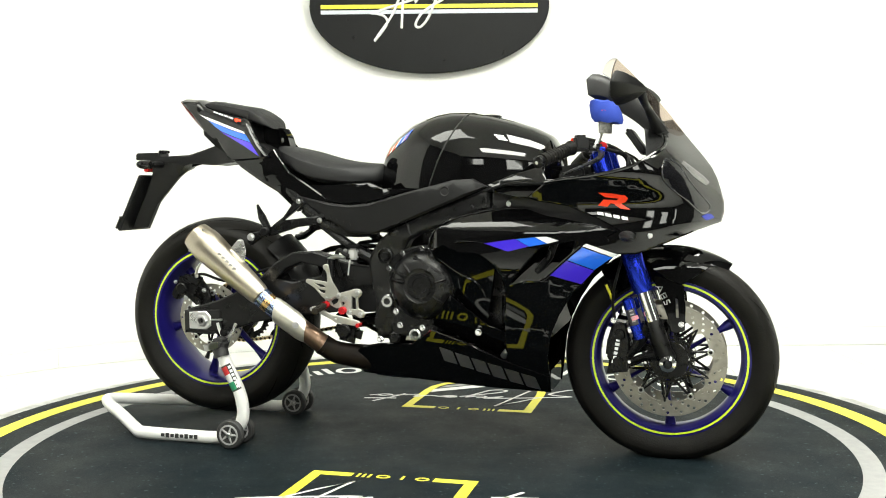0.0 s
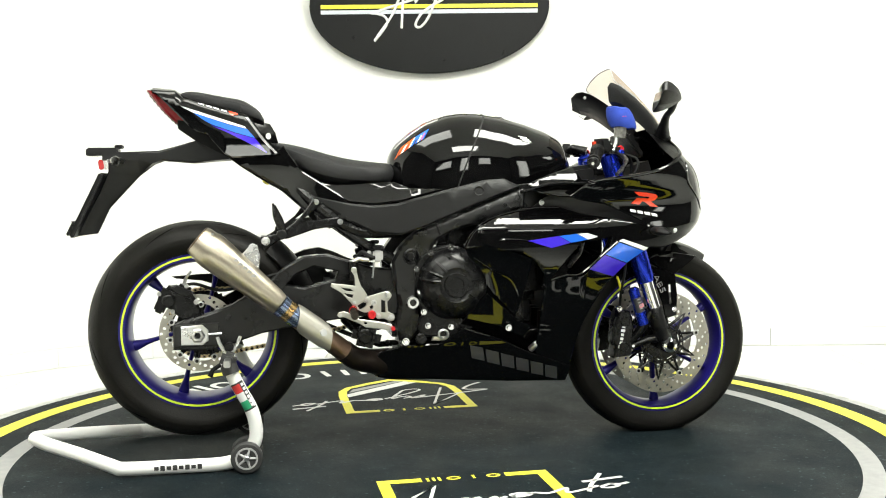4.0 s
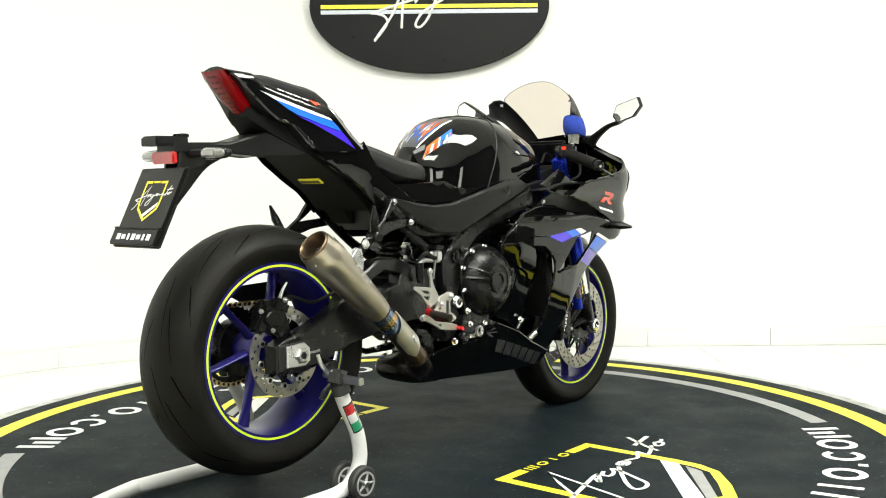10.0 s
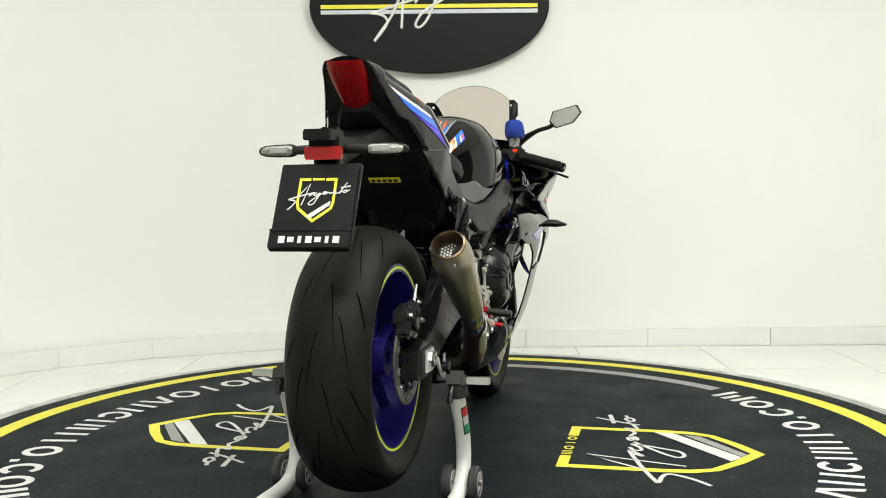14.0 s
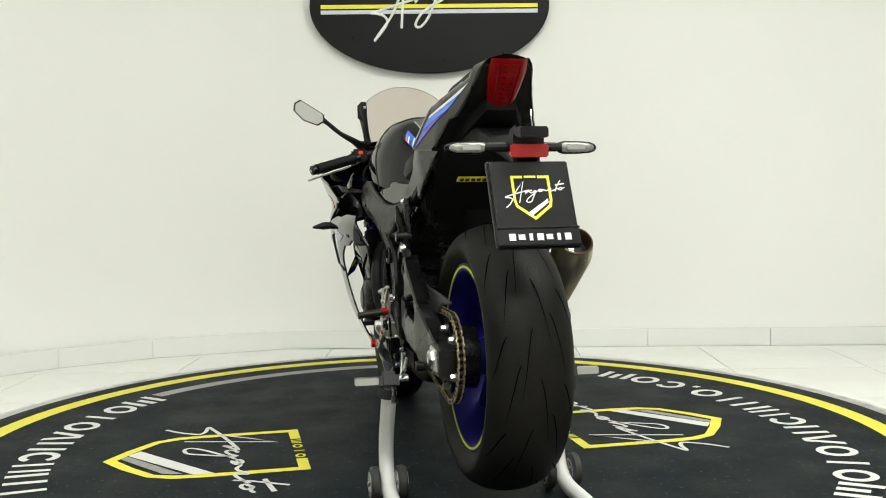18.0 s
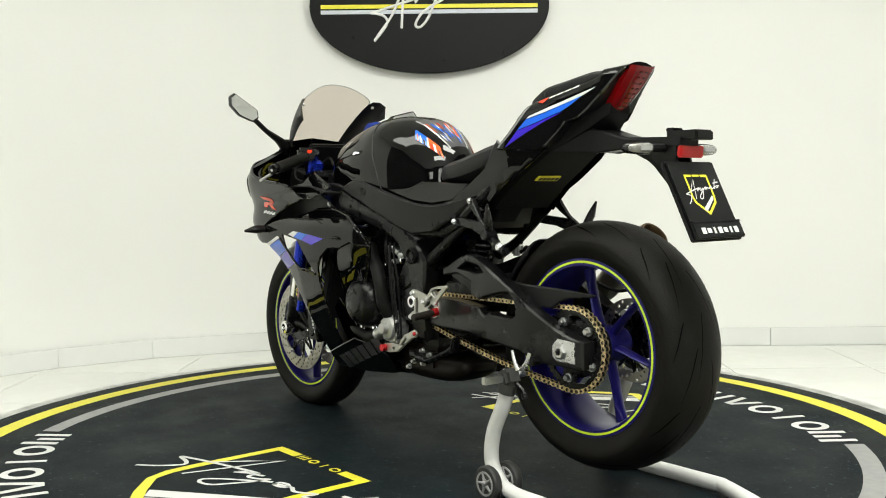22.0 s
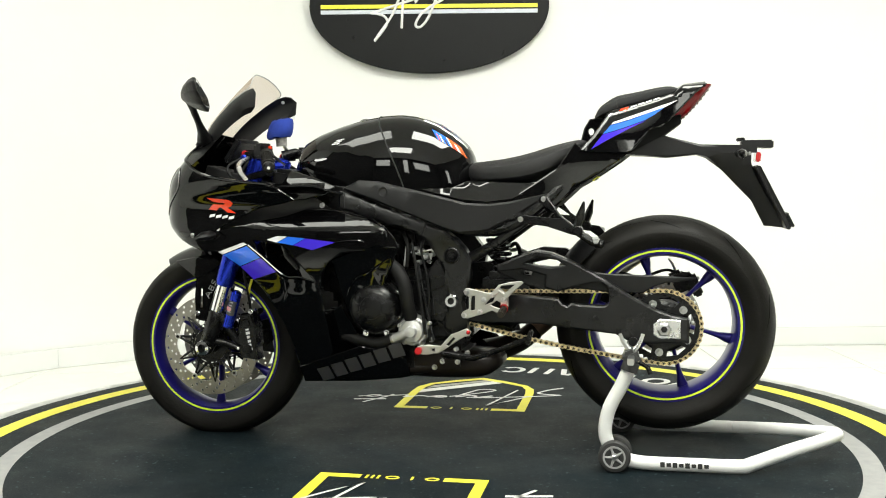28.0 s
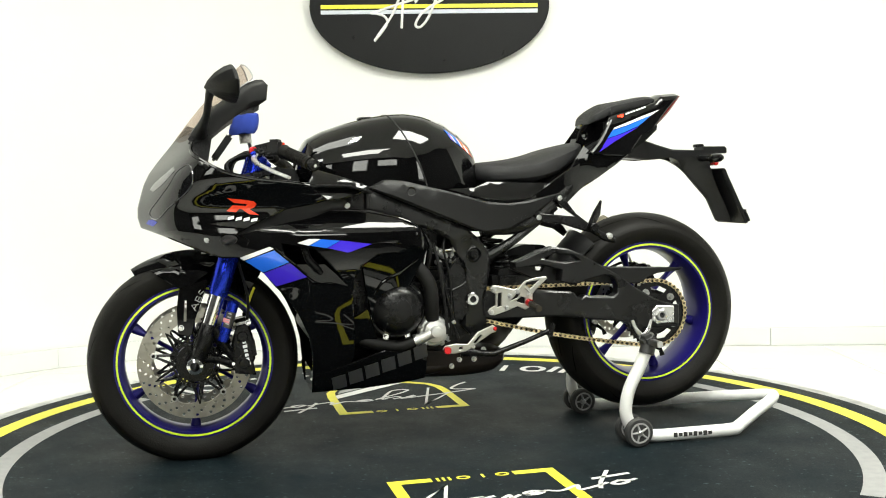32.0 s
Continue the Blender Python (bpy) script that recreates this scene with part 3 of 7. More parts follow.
        inner = [(-0.115, -0.405 - w), (-0.235 + w, -0.405 - w), (-0.235 + w, -0.70), (-0.228 + w, -0.775), (-0.175, -0.83), (-0.09, -0.892), (0, -0.945),
                 (0.09, -0.892), (0.175, -0.83), (0.228 - w, -0.775), (0.235 - w, -0.70), (0.235 - w, -0.405 - w), (0.115, -0.405 - w)]
        va, vb = [bm.verts.new((a, b, Z)) for a, b in o], [bm.verts.new((a, b, Z)) for a, b in inner]
        for i in range(len(o) - 1):
            bm.faces.new((va[i], va[i + 1], vb[i + 1], vb[i]))
        put("crest_outline", bm, YELLOW, "yellow printed crest outline")
        for i in range(4):
            x = -0.082 + 0.055 * i
            bm = bmesh.new()
            if i % 2:
                rings = [[(x + k * 0.02 * math.cos(t), -0.4215 + k2 * 0.0155 * math.sin(t), Z) for t in (2 * math.pi * j / 20 for j in range(20))] for k, k2 in ((1, 1), (0.6, 0.5))]
                rings_to_mesh(bm, rings, True, False, caps=False)
            else:
                for o_ in ((-0.016, 0.0, 0.016) if i == 0 else (0.0,)):
                    poly([(x + o_ - 0.0038, -0.437), (x + o_ + 0.0038, -0.437), (x + o_ + 0.0038, -0.406), (x + o_ - 0.0038, -0.406)], Z, bm)
            put("letter_bar", bm, YELLOW)
        put("crest_stripe", poly([(-0.090, -0.885), (-0.046, -0.918), (0.202, -0.725), (0.202, -0.668)], Z), WHITE_PRINT, "white printed slanting stripe")
        put("crest_stripe", poly([(-0.042, -0.920), (-0.014, -0.936), (0.172, -0.808), (0.190, -0.752)], Z), GREY_PRINT, "grey printed slanting stripe")
        for pts, ww, n_ in SCRIPT:
            put("script_stroke", ribbon(pts, ww, Z + 0.0008, n_), WHITE_PRINT, "white printed script stroke")
    return tt

# ---- the motorcycle ----
FAX, RAX = (0.717, 0.288), (-0.697, 0.378)     # front and rear axle (x, z)


def build_wheel(bike, name, c, R, hw, rim_r, stripe_hw, phase, spoke_in, label):
    """Wheel with tyre, tape, spokes, hub and tread grooves."""
    cx, cz = c
    ctr = (cx, 0, cz)
    w = hw * 0.80
    barrel = [(rim_r - 0.014, -w), (rim_r + 0.004, -w), (rim_r + 0.004, -w + 0.006), (rim_r - 0.012, -w + 0.012), (rim_r - 0.017, -w * 0.45),
              (rim_r - 0.017, w * 0.45), (rim_r - 0.012, w - 0.012), (rim_r + 0.004, w - 0.006), (rim_r + 0.004, w), (rim_r - 0.014, w),
              (rim_r - 0.019, w - 0.014), (rim_r - 0.024, w * 0.40), (rim_r - 0.024, -w * 0.40), (rim_r - 0.019, -w + 0.014)]
    wheel = part(name, lathe(barrel, ctr, 96), BLUE_RIM, bike, label)
    prof = []
    for i in range(25):
        q = math.pi * (i / 24)
        y = -hw * math.cos(q)
        crown = R - 0.62 * hw * (1 - math.sqrt(max(0.0, 1 - (abs(y) / (hw * 1.02)) ** 2)))
        prof.append((crown, y))
    side_r = prof[0][0]
    prof = [(rim_r + 0.003, -w + 0.002), (rim_r + 0.010, -w - 0.002)] + [(rim_r + 0.03, -hw * 0.97)] * (1 if side_r > rim_r + 0.035 else 0) + prof + \
           [(rim_r + 0.03, hw * 0.97)] * (1 if side_r > rim_r + 0.035 else 0) + [(rim_r + 0.010, w + 0.002), (rim_r + 0.003, w - 0.002)]
    tyre = part("tyre", lathe(prof, ctr, 128), RUBBER, wheel, "worn black road tyre")
    # tread grooves: slim curved sipes on the crown, their shade painted as near-black strips
    bm = bmesh.new()
    rows = 9
    for k in range(rows):
        for sgn in (1, -1):
            for lo, hi, a0, sweep, wid in ((0.06, 0.34, 0.0, 0.50, 0.0064), (0.36, 0.66, 0.25, 0.42, 0.0056), (0.62, 0.92, 0.05, 0.30, 0.0046)):
                prev = None
                base = 2 * math.pi * (k + (0.5 if sgn < 0 else 0)) / rows
                for i in range(9):
                    t = i / 8
                    y = sgn * hw * (lo + (hi - lo) * t)
                    ang = base + a0 + sweep * (t ** 1.4)
                    rr = R - 0.62 * hw * (1 - math.sqrt(max(0.0, 1 - (abs(y) / (hw * 1.02)) ** 2))) + 0.0012
                    dw = wid * math.sin(math.pi * (0.08 + 0.84 * t)) / rr
                    pair = [bm.verts.new((cx + rr * math.cos(ang + s * dw), y, cz + rr * math.sin(ang + s * dw))) for s in (-1, 1)]
                    if prev:
                        bm.faces.new((prev[0], prev[1], pair[1], pair[0]))
                    prev = pair
    tagged(part("tread_pattern", bm, GROOVE_SHADE, wheel), kind="stuff")
    for s in (-1, 1):
        part("rim_tape", lathe([(rim_r - 0.0078, s * (w + 0.0010)), (rim_r - 0.0022, s * (w + 0.0010)), (rim_r - 0.0022, s * (w + 0.0002)), (rim_r - 0.0078, s * (w + 0.0002))], ctr, 96),
             LIME, wheel, "lime yellow rim tape")
    part("hub", lathe([(0.018, -spoke_in), (0.042, -spoke_in), (0.048, -spoke_in * 0.5), (0.044, 0), (0.048, spoke_in * 0.5), (0.042, spoke_in), (0.018, spoke_in)], ctr, 32), BLUE_RIM, wheel)
    for i in range(6):
        a = radians(phase + 60 * i)
        bm = bmesh.new()
        rings = []
        for t in np.linspace(0, 1, 9):
            rr = 0.035 + (rim_r - 0.035 - 0.018) * t
            th = 0.022 - 0.010 * math.sin(math.pi * min(1, t * 1.15)) + (0.012 * max(0, t - 0.75) * 4)
            dp = 0.026 - 0.008 * t
            aa = a + 0.10 * math.sin(t * 1.5)
            u, v = Vector((math.cos(aa), 0, math.sin(aa))), Vector((-math.sin(aa), 0, math.cos(aa)))
            p = Vector(ctr) + u * rr
            rings.append([p + v * (th / 2 * math.cos(q)) + Vector((0, dp * math.sin(q) / 2 * 1.6, 0)) for q in (2 * math.pi * j / 12 for j in range(12))])
        part("spoke", rings_to_mesh(bm, rings), BLUE_RIM, wheel)
    return wheel


def brake_disc(parent, c, y, r_out, r_in, holes, carrier=True, side=1):
    """Drilled brake disc with its carrier arms and bobbins."""
    b = bmesh.new()
    cx, cz = c
    n = 64
    loops = [[(cx + r_out * math.cos(2 * math.pi * i / n), cz + r_out * math.sin(2 * math.pi * i / n)) for i in range(n)],
             [(cx + r_in * (1 + 0.02 * math.cos(10 * 2 * math.pi * i / n)) * math.cos(2 * math.pi * i / n), cz + r_in * (1 + 0.02 * math.cos(10 * 2 * math.pi * i / n)) * math.sin(2 * math.pi * i / n)) for i in range(n)]]
    hs = []
    rows = (0.22, 0.5, 0.78)
    for k in range(holes):
        f = rows[k % 3]
        a = 2 * math.pi * k / holes
        q = r_in + (r_out - r_in) * f
        hs.append([(cx + q * math.cos(a) + 0.0048 * math.cos(t), cz + q * math.sin(a) + 0.0048 * math.sin(t)) for t in (2 * math.pi * j / 6 for j in range(6))])
    bm = solid(loops[0], y - side * 0.005, y, 0.0, [loops[1]] + hs)
    d = part("brake_disc", bm, DISC_STEEL, parent, "drilled steel brake disc")
    if carrier:
        hub_r = r_in * 0.46
        bm = disc((cx, y - side * 0.008, cz), hub_r, 0, side * 0.012, 32)
        arms = []
        for k in range(10):
            a2 = 2 * math.pi * k / 10 + 0.22
            p1 = Vector((cx + (r_in + 0.002) * math.cos(a2), y - side * 0.003, cz + (r_in + 0.002) * math.sin(a2)))
            for da in (-0.36, 0.30):
                p0 = Vector((cx + (hub_r - 0.004) * math.cos(a2 + da), y - side * 0.003, cz + (hub_r - 0.004) * math.sin(a2 + da)))
                arms.append((p0, p1))
        if r_in > 0.1:
            n2 = 48
            po = [(cx + 0.071 * math.cos(2 * math.pi * i / n2), cz + 0.071 * math.sin(2 * math.pi * i / n2)) for i in range(n2)]
            hs2 = [[(cx + rr * math.cos(2 * math.pi * (k + f) / 24), cz + rr * math.sin(2 * math.pi * (k + f) / 24)) for rr, f in ((0.0625, 0.2), (0.0685, 0.2), (0.0685, 0.8), (0.0625, 0.8))] for k in range(24)]
            part("sensor_ring", solid(po, y + side * 0.001, y + side * 0.004, 0.0, [[(cx + 0.057 * math.cos(2 * math.pi * i / n2), cz + 0.057 * math.sin(2 * math.pi * i / n2)) for i in range(n2)]] + hs2), CAST, d, "black slotted sensor ring")
        part("disc_carrier", bm, CAST, d, "black disc carrier")
        for p0, p1 in arms:
            part("carrier_arm", tube([p0, p1], [0.0050, 0.0036], 6), CAST, d)
        for k in range(10):
            a2 = 2 * math.pi * k / 10 + 0.22
            at = [(cx + (r_in + dr) * math.cos(a2 + da), cz + (r_in + dr) * math.sin(a2 + da)) for dr, da in ((0.001, -0.13), (0.001, 0.13), (-0.008, 0.07), (-0.021, 0.012), (-0.021, -0.012), (-0.008, -0.07))]
            if r_in > 0.1 and k % 2:
                part("disc_lug", solid(at, y - side * 0.004, y - side * 0.0005, 0.0), DISC_STEEL, d)
                continue
            q = Vector((cx + (r_in - 0.001) * math.cos(a2), y, cz + (r_in - 0.001) * math.sin(a2)))
            part("bobbin", disc(q, 0.0092, -side * 0.003, side * 0.003, 14, bevel=0.001), STEEL, d)
            part("bobbin_centre", disc(q, 0.0050, -side * 0.003, side * 0.0036, 10), CAST, d)
    return d


# windscreen: centre line (x, z) and edge (x, y, z), from its foot to its tip
SCREEN_LINES = [(0.0, (0.757, 0.926), (0.712, 0.097, 0.940)), (0.22, (0.716, 0.981), (0.668, 0.114, 0.994)), (0.45, (0.675, 1.031), (0.612, 0.127, 1.043)),
                (0.68, (0.632, 1.079), (0.560, 0.136, 1.078)), (0.78, (0.613, 1.099), (0.540, 0.131, 1.093)), (0.88, (0.593, 1.119), (0.540, 0.110, 1.110)),
                (0.95, (0.579, 1.133), (0.547, 0.080, 1.127)), (0.985, (0.570, 1.142), (0.556, 0.045, 1.140)), (1.0, (0.566, 1.146), (0.564, 0.012, 1.1455))]


def nose_x(z):
    return curve(z, (0.55, 0.80), (0.64, 0.836), (0.676, 0.860), (0.705, 0.867), (0.735, 0.866), (0.768, 0.857), (0.80, 0.846), (0.831, 0.831), (0.865, 0.806), (0.898, 0.779), (0.95, 0.738), (1.0, 0.70), (1.15, 0.56))


def fairing_y(x, z):
    """Half width of the side fairing."""
    wz = curve(z, (0.15, 0.075), (0.19, 0.105), (0.25, 0.150), (0.32, 0.192), (0.40, 0.224), (0.50, 0.250), (0.58, 0.266), (0.66, 0.268), (0.72, 0.256),
              (0.78, 0.282), (0.82, 0.296), (0.85, 0.296), (0.88, 0.286), (0.92, 0.264), (0.95, 0.242), (1.0, 0.17))
    fx = curve(x, (-0.25, 0.72), (-0.05, 0.80), (0.08, 0.91), (0.22, 0.975), (0.35, 1.0), (0.9, 1.0))
    u = max(0.0, (nose_x(z) - x) / 0.100)
    nose = u / (1 + u ** 3.6) ** (1 / 3.6)
    if z < 0.60:
        front = curve(x, (0.40, 1.0), (0.50, 0.93), (0.62, 0.80))
        nose = front if z < 0.52 else front + (nose - front) * (z - 0.52) / 0.08
    return wz * fx * nose


def side_y(x, z):
    """Side fairing: rolls inwards towards its top edge and is chamfered at its rear corner."""
    return fairing_y(x, z) - 3.0 * max(0, z - 0.655) ** 1.6 * ramp(x, (0.42, 1.0), (0.56, 0.2)) - 0.8 * max(0, 0.088 - x)


def tail_y(x, z):
    s = min(max((x + 0.83) / 0.35, 0), 1.0)
    crown = ramp(x, (-0.818, 1.072), (-0.747, 1.066), (-0.725, 1.048), (-0.615, 1.016), (-0.55, 0.996))
    roll = 0.013 * min(1.0, max(0, z - crown + 0.024) / 0.024) ** 2
    return 0.056 - roll + 0.070 * s + (0.26 * max(0, 1.03 - z) - 0.9 * max(0, 0.97 - z) ** 2) * min(1, s * 1.6)


def cover_y(x, z):
    base = curve(x, (-0.37, 0.150), (-0.2, 0.176), (0.0, 0.196), (0.23, 0.203))
    return base - 0.5 * max(0, z - 0.77) ** 1.0 * 0.5


def frame_y(x, z):
    """Outer face of the frame: a rounded beam above, a flatter leg below."""
    if x > -0.05:
        t = (z - 0.668 - 0.353 * x) / 0.036
        return ramp(x, (-0.05, 0.172), (0.24, 0.200)) - (0.012 if t > 0 else 0.006) * min(1.2, abs(t)) ** 2
    return curve(z, (0.33, 0.140), (0.45, 0.152), (0.58, 0.158), (0.66, 0.175), (0.78, 0.200))


TANK_X = [-0.140, -0.130, -0.107, -0.072, -0.029, 0.032, 0.083, 0.135, 0.204, 0.272, 0.341, 0.384, 0.412]
TANK_Z = [0.845, 0.888, 0.916, 0.945, 0.974, 0.998, 1.006, 1.004, 0.993, 0.975, 0.951, 0.928, 0.880]
TANK_W = [0.045, 0.070, 0.098, 0.124, 0.148, 0.172, 0.182, 0.186, 0.184, 0.174, 0.156, 0.132, 0.080]
TANK_B = [0.775, 0.735, 0.735, 0.742, 0.755, 0.768, 0.778, 0.785, 0.785, 0.785, 0.79, 0.80, 0.82]


def tank_point(x, q):
    """Point of the tank's skin at x; q from 0 (foot, left side) to pi (foot, right side)."""
    zt, w, zb = (float(np.interp(x, TANK_X, v)) for v in (TANK_Z, TANK_W, TANK_B))
    c, s = math.cos(q), math.sin(q)
    p = 0.72
    y = w * math.copysign(abs(c) ** p, c) * (1.0 - 0.10 * max(0, 0.35 - s))
    return Vector((x, y, zb + (zt - zb) * abs(s) ** 0.86))


def tank_patch(x0, x1, q0, q1, lift=0.0012, nx=14, nq=10, shear=0.0):
    bm = bmesh.new()
    grid = []
    for i in range(nx + 1):
        row = []
        for j in range(nq + 1):
            q = q0 + (q1 - q0) * j / nq
            x = x0 + (x1 - x0) * i / nx + shear * (q - q0)
            p = tank_point(x, q)
            c = Vector((x, 0, 0.83))
            row.append(bm.verts.new(p + (p - c).normalized() * lift))
        grid.append(row)
    for i in range(nx):
        for j in range(nq):
            bm.faces.new((grid[i][j], grid[i + 1][j], grid[i + 1][j + 1], grid[i][j + 1]))
    return bm


def loft_x(rows, power=0.8, n=20):
    """Body along x from rows (x, z_top, z_bottom, half width): rounded top, flatter bottom."""
    rings = []
    R = spline([(r[0], r[1], r[2]) for r in rows], 4)
    Wd = spline([(r[0], r[3], 0) for r in rows], 4)
    for a, b in zip(R, Wd):
        ring_ = []
        for j in range(n):
            q = 2 * math.pi * j / n
            c, s = math.cos(q), math.sin(q)
            y = b.y * math.copysign(abs(c) ** power, c)
            mid = a.z + (a.y - a.z) * 0.42
            z = mid + ((a.y - mid) if s > 0 else (mid - a.z)) * math.copysign(abs(s) ** power, s)
            ring_.append((a.x, y, z))
        rings.append(ring_)
    return rings_to_mesh(bmesh.new(), rings)


def build_bike():
    bike = tagged(new("motorcycle"), label="glossy black sport motorcycle with blue stripes and blue wheels", category="motorcycle")

    # wheels
    fw = build_wheel(bike, "front_wheel", FAX, 0.300, 0.060, 0.2205, 0.05, 25, 0.035, "blue six-spoke front wheel")
    rw = build_wheel(bike, "rear_wheel", RAX, 0.3165, 0.098, 0.2205, 0.08, 8, 0.055, "blue six-spoke rear wheel")
    for s in (-1, 1):
        brake_disc(fw, FAX, s * 0.068, 0.160, 0.118, 75, True, s)
        cal = part("front_caliper", plate([(0.567, 0.400), (0.600, 0.394), (0.613, 0.345), (0.605, 0.256), (0.546, 0.249), (0.553, 0.286), (0.547, 0.298), (0.556, 0.338), (0.550, 0.352), (0.560, 0.385)], 0.101, 0.058, step=0, edge=0.006, side=s), CAST, bike, "black radial brake caliper")
        part("caliper_piston", disc((0.583, s * 0.098, 0.362), 0.016, 0, s * 0.007, 20, bevel=0.003), CAST, cal)
        part("caliper_piston", disc((0.579, s * 0.098, 0.284), 0.016, 0, s * 0.007, 20, bevel=0.003), CAST, cal)
        part("caliper_bridge", box((0.556, s * 0.075, 0.325), (0.022, 0.05, 0.055), Matrix.Rotation(radians(7), 4, "Y"), 0.006), CAST, cal)
        for i in range(6):
            part("letter_bar", box((0.5675 + 0.0022 * i, s * 0.1018, 0.284 + 0.0125 * i), (0.010 + 0.003 * (i in (0, 4)), 0.001, 0.0085), Matrix.Rotation(radians(10), 4, "Y"), 0), WHITE_STRIPE, cal)
        part("banjo_bolt", bolt((0.566, s * 0.098, 0.402), 0.006, 0.010, s), CHROME, cal)
        for i in range(3):
            part("caliper_bolt", bolt((0.61 + 0.012 * (i == 1), s * 0.09, 0.285 + 0.045 * i), 0.006, 0.012, s), CHROME, cal)
        # fork leg
        def fp(z, y=0.106):
            return Vector((0.529 + (0.863 - z) * 0.3185, s * y, z))
        leg = part("fork_outer_tube", tube([fp(0.868), fp(0.60), fp(0.595), fp(0.50), fp(0.485)], [0.027, 0.027, 0.029, 0.029, 0.026], 20), BLUE_ANO, bike, "blue anodised upper fork tube")
        for z in (0.545, 0.53, 0.515):
            part("fork_ring", tube([fp(z), fp(z - 0.003)], 0.0297, 20), BLUE_ANO, leg)
        part("fork_cap", tube([fp(0.866), fp(0.875), fp(0.882)], [0.026, 0.026, 0.014], 16), BLUE_ANO, leg, "blue anodised fork cap")
        part("fork_inner_tube", tube([fp(0.487), fp(0.39)], 0.0215, 20), CHROME, bike, "chrome inner fork tube")
        part("fork_bottom", tube([fp(0.405), fp(0.40), fp(0.36), fp(0.32), Vector((0.712, s * 0.094, 0.30)), Vector((0.722, s * 0.092, 0.27))], [0.022, 0.0255, 0.025, 0.0255, 0.027, 0.016], 16), CAST, bike, "black fork foot")
        dm = part("damper_cylinder", tube([(0.604, s * 0.110, 0.468), (0.606, s * 0.110, 0.462), (0.640, s * 0.110, 0.354)], [0.010, 0.0165, 0.0165], 16), BLUE_ANO, bike, "blue damper cylinder with a small label")
        part("damper_label", tube([(0.6135, s * 0.1128, 0.437), (0.6275, s * 0.1128, 0.393)], 0.0160, 16, flat=0.9), GREY_GRAPHIC, dm)
        part("damper_label", tube([(0.622, s * 0.1145, 0.418), (0.6255, s * 0.1145, 0.407)], 0.0150, 16, flat=0.9), PINK_GRAPHIC, dm)
        for i in range(4):
            part("letter_bar", box((0.6165 + 0.003 * i, s * 0.1288, 0.433 - 0.0095 * i), (0.010, 0.001, 0.003), Matrix.Rotation(radians(-18), 4, "Y"), 0), GREY_PLASTIC, dm)
        part("caliper_mount", tube([(0.662, s * 0.108, 0.395), (0.640, s * 0.10, 0.345), (0.60, s * 0.09, 0.29)], [0.018, 0.016, 0.010], 12), CAST, bike)
        part("caliper_mount", tube([(0.705, s * 0.102, 0.31), (0.65, s * 0.098, 0.30), (0.60, s * 0.09, 0.28)], [0.016, 0.012, 0.009], 12), CAST, bike)
        part("axle_nut", lathe([(0.010, s * 0.10), (0.024, s * 0.10), (0.025, s * 0.128), (0.022, s * 0.136), (0.013, s * 0.138), (0.010, s * 0.122)], (FAX[0], 0, FAX[1]), 20), CHROME, bike, "hollow chrome axle end")
        # fender side wings
        part("fender_wing", plate([(0.640, 0.575), (0.70, 0.579), (0.741, 0.575), (0.834, 0.557), (0.800, 0.533), (0.768, 0.512), (0.751, 0.503), (0.715, 0.518), (0.670, 0.548)], lambda x, z: ramp(x, (0.64, 0.080), (0.75, 0.086), (0.834, 0.066)) - 0.35 * max(0, z - 0.55), 0.004, step=0.03, edge=0.002, side=s), GLOSS, bike, "glossy black fender side wing")
        fs_ = part("fender_stay", plate([(0.680, 0.530), (0.673, 0.522), (0.700, 0.450), (0.714, 0.412), (0.722, 0.372), (0.735, 0.366), (0.761, 0.374), (0.763, 0.440), (0.757, 0.502), (0.735, 0.512)], lambda x, z: 0.080 + 0.02 * max(0, 0.5 - z), 0.004,
              [[(0.735, 0.470), (0.741, 0.470), (0.745, 0.410), (0.737, 0.410)]], step=0.03, edge=0.002, side=s), GLOSS, bike, "glossy black fender stay with small pale letters")
        m3 = Matrix.Translation((0.704, s * 0.0862, 0.470)) @ Matrix.Rotation(radians(62), 4, "Y")
        for strokes in ([(-0.036, -0.008), (-0.026, 0.009), (-0.014, -0.008)], [(-0.032, -0.002), (-0.018, -0.002)], [(-0.008, -0.008), (-0.008, 0.008), (0.004, 0.007), (0.004, 0.001), (-0.007, 0.000), (0.005, -0.001), (0.005, -0.007), (-0.008, -0.008)],
                        [(0.024, 0.007), (0.014, 0.008), (0.012, 0.002), (0.023, -0.002), (0.022, -0.008), (0.011, -0.007)]):
            pts = [m3 @ Vector((a if s < 0 else -a + -0.006, 0, b)) for a, b in strokes]
            part("letter", tube(pts, 0.0017, 6), GREY_PLASTIC, fs_)
        part("stay_bolt", bolt((0.752, s * 0.084, 0.393), 0.006, 0.008, s), CHROME, bike)
    # front fender
    rings = []
    for t in np.linspace(0, 1, 22):
        a = radians(57 + (128 - 57) * t)
        if t < 0.22:
            rr = 0.317 + 0.008 * t
        else:
            rr = 0.319
        w = 0.020 + 0.058 * math.sin(min(1.0, t / 0.45) * math.pi / 2)
        row = []
        for j in range(13):
            u = j / 6 - 1
            drop = 0.030 * abs(u) ** 2.2 + (0.055 * max(0, abs(u) - 0.72) / 0.28 * min(1, t * 2))
            row.append((FAX[0] + (rr - drop) * math.cos(a), w * u, FAX[1] + 0.004 + (rr - drop) * math.sin(a)))
        back = [(p[0] - 0.004 * math.cos(a), p[1] * 0.97, p[2] - 0.004 * math.sin(a)) for p in reversed(row)]
        rings.append(row + back)
    part("front_fender", rings_to_mesh(bmesh.new(), rings), GLOSS, bike, "glossy black front fender")

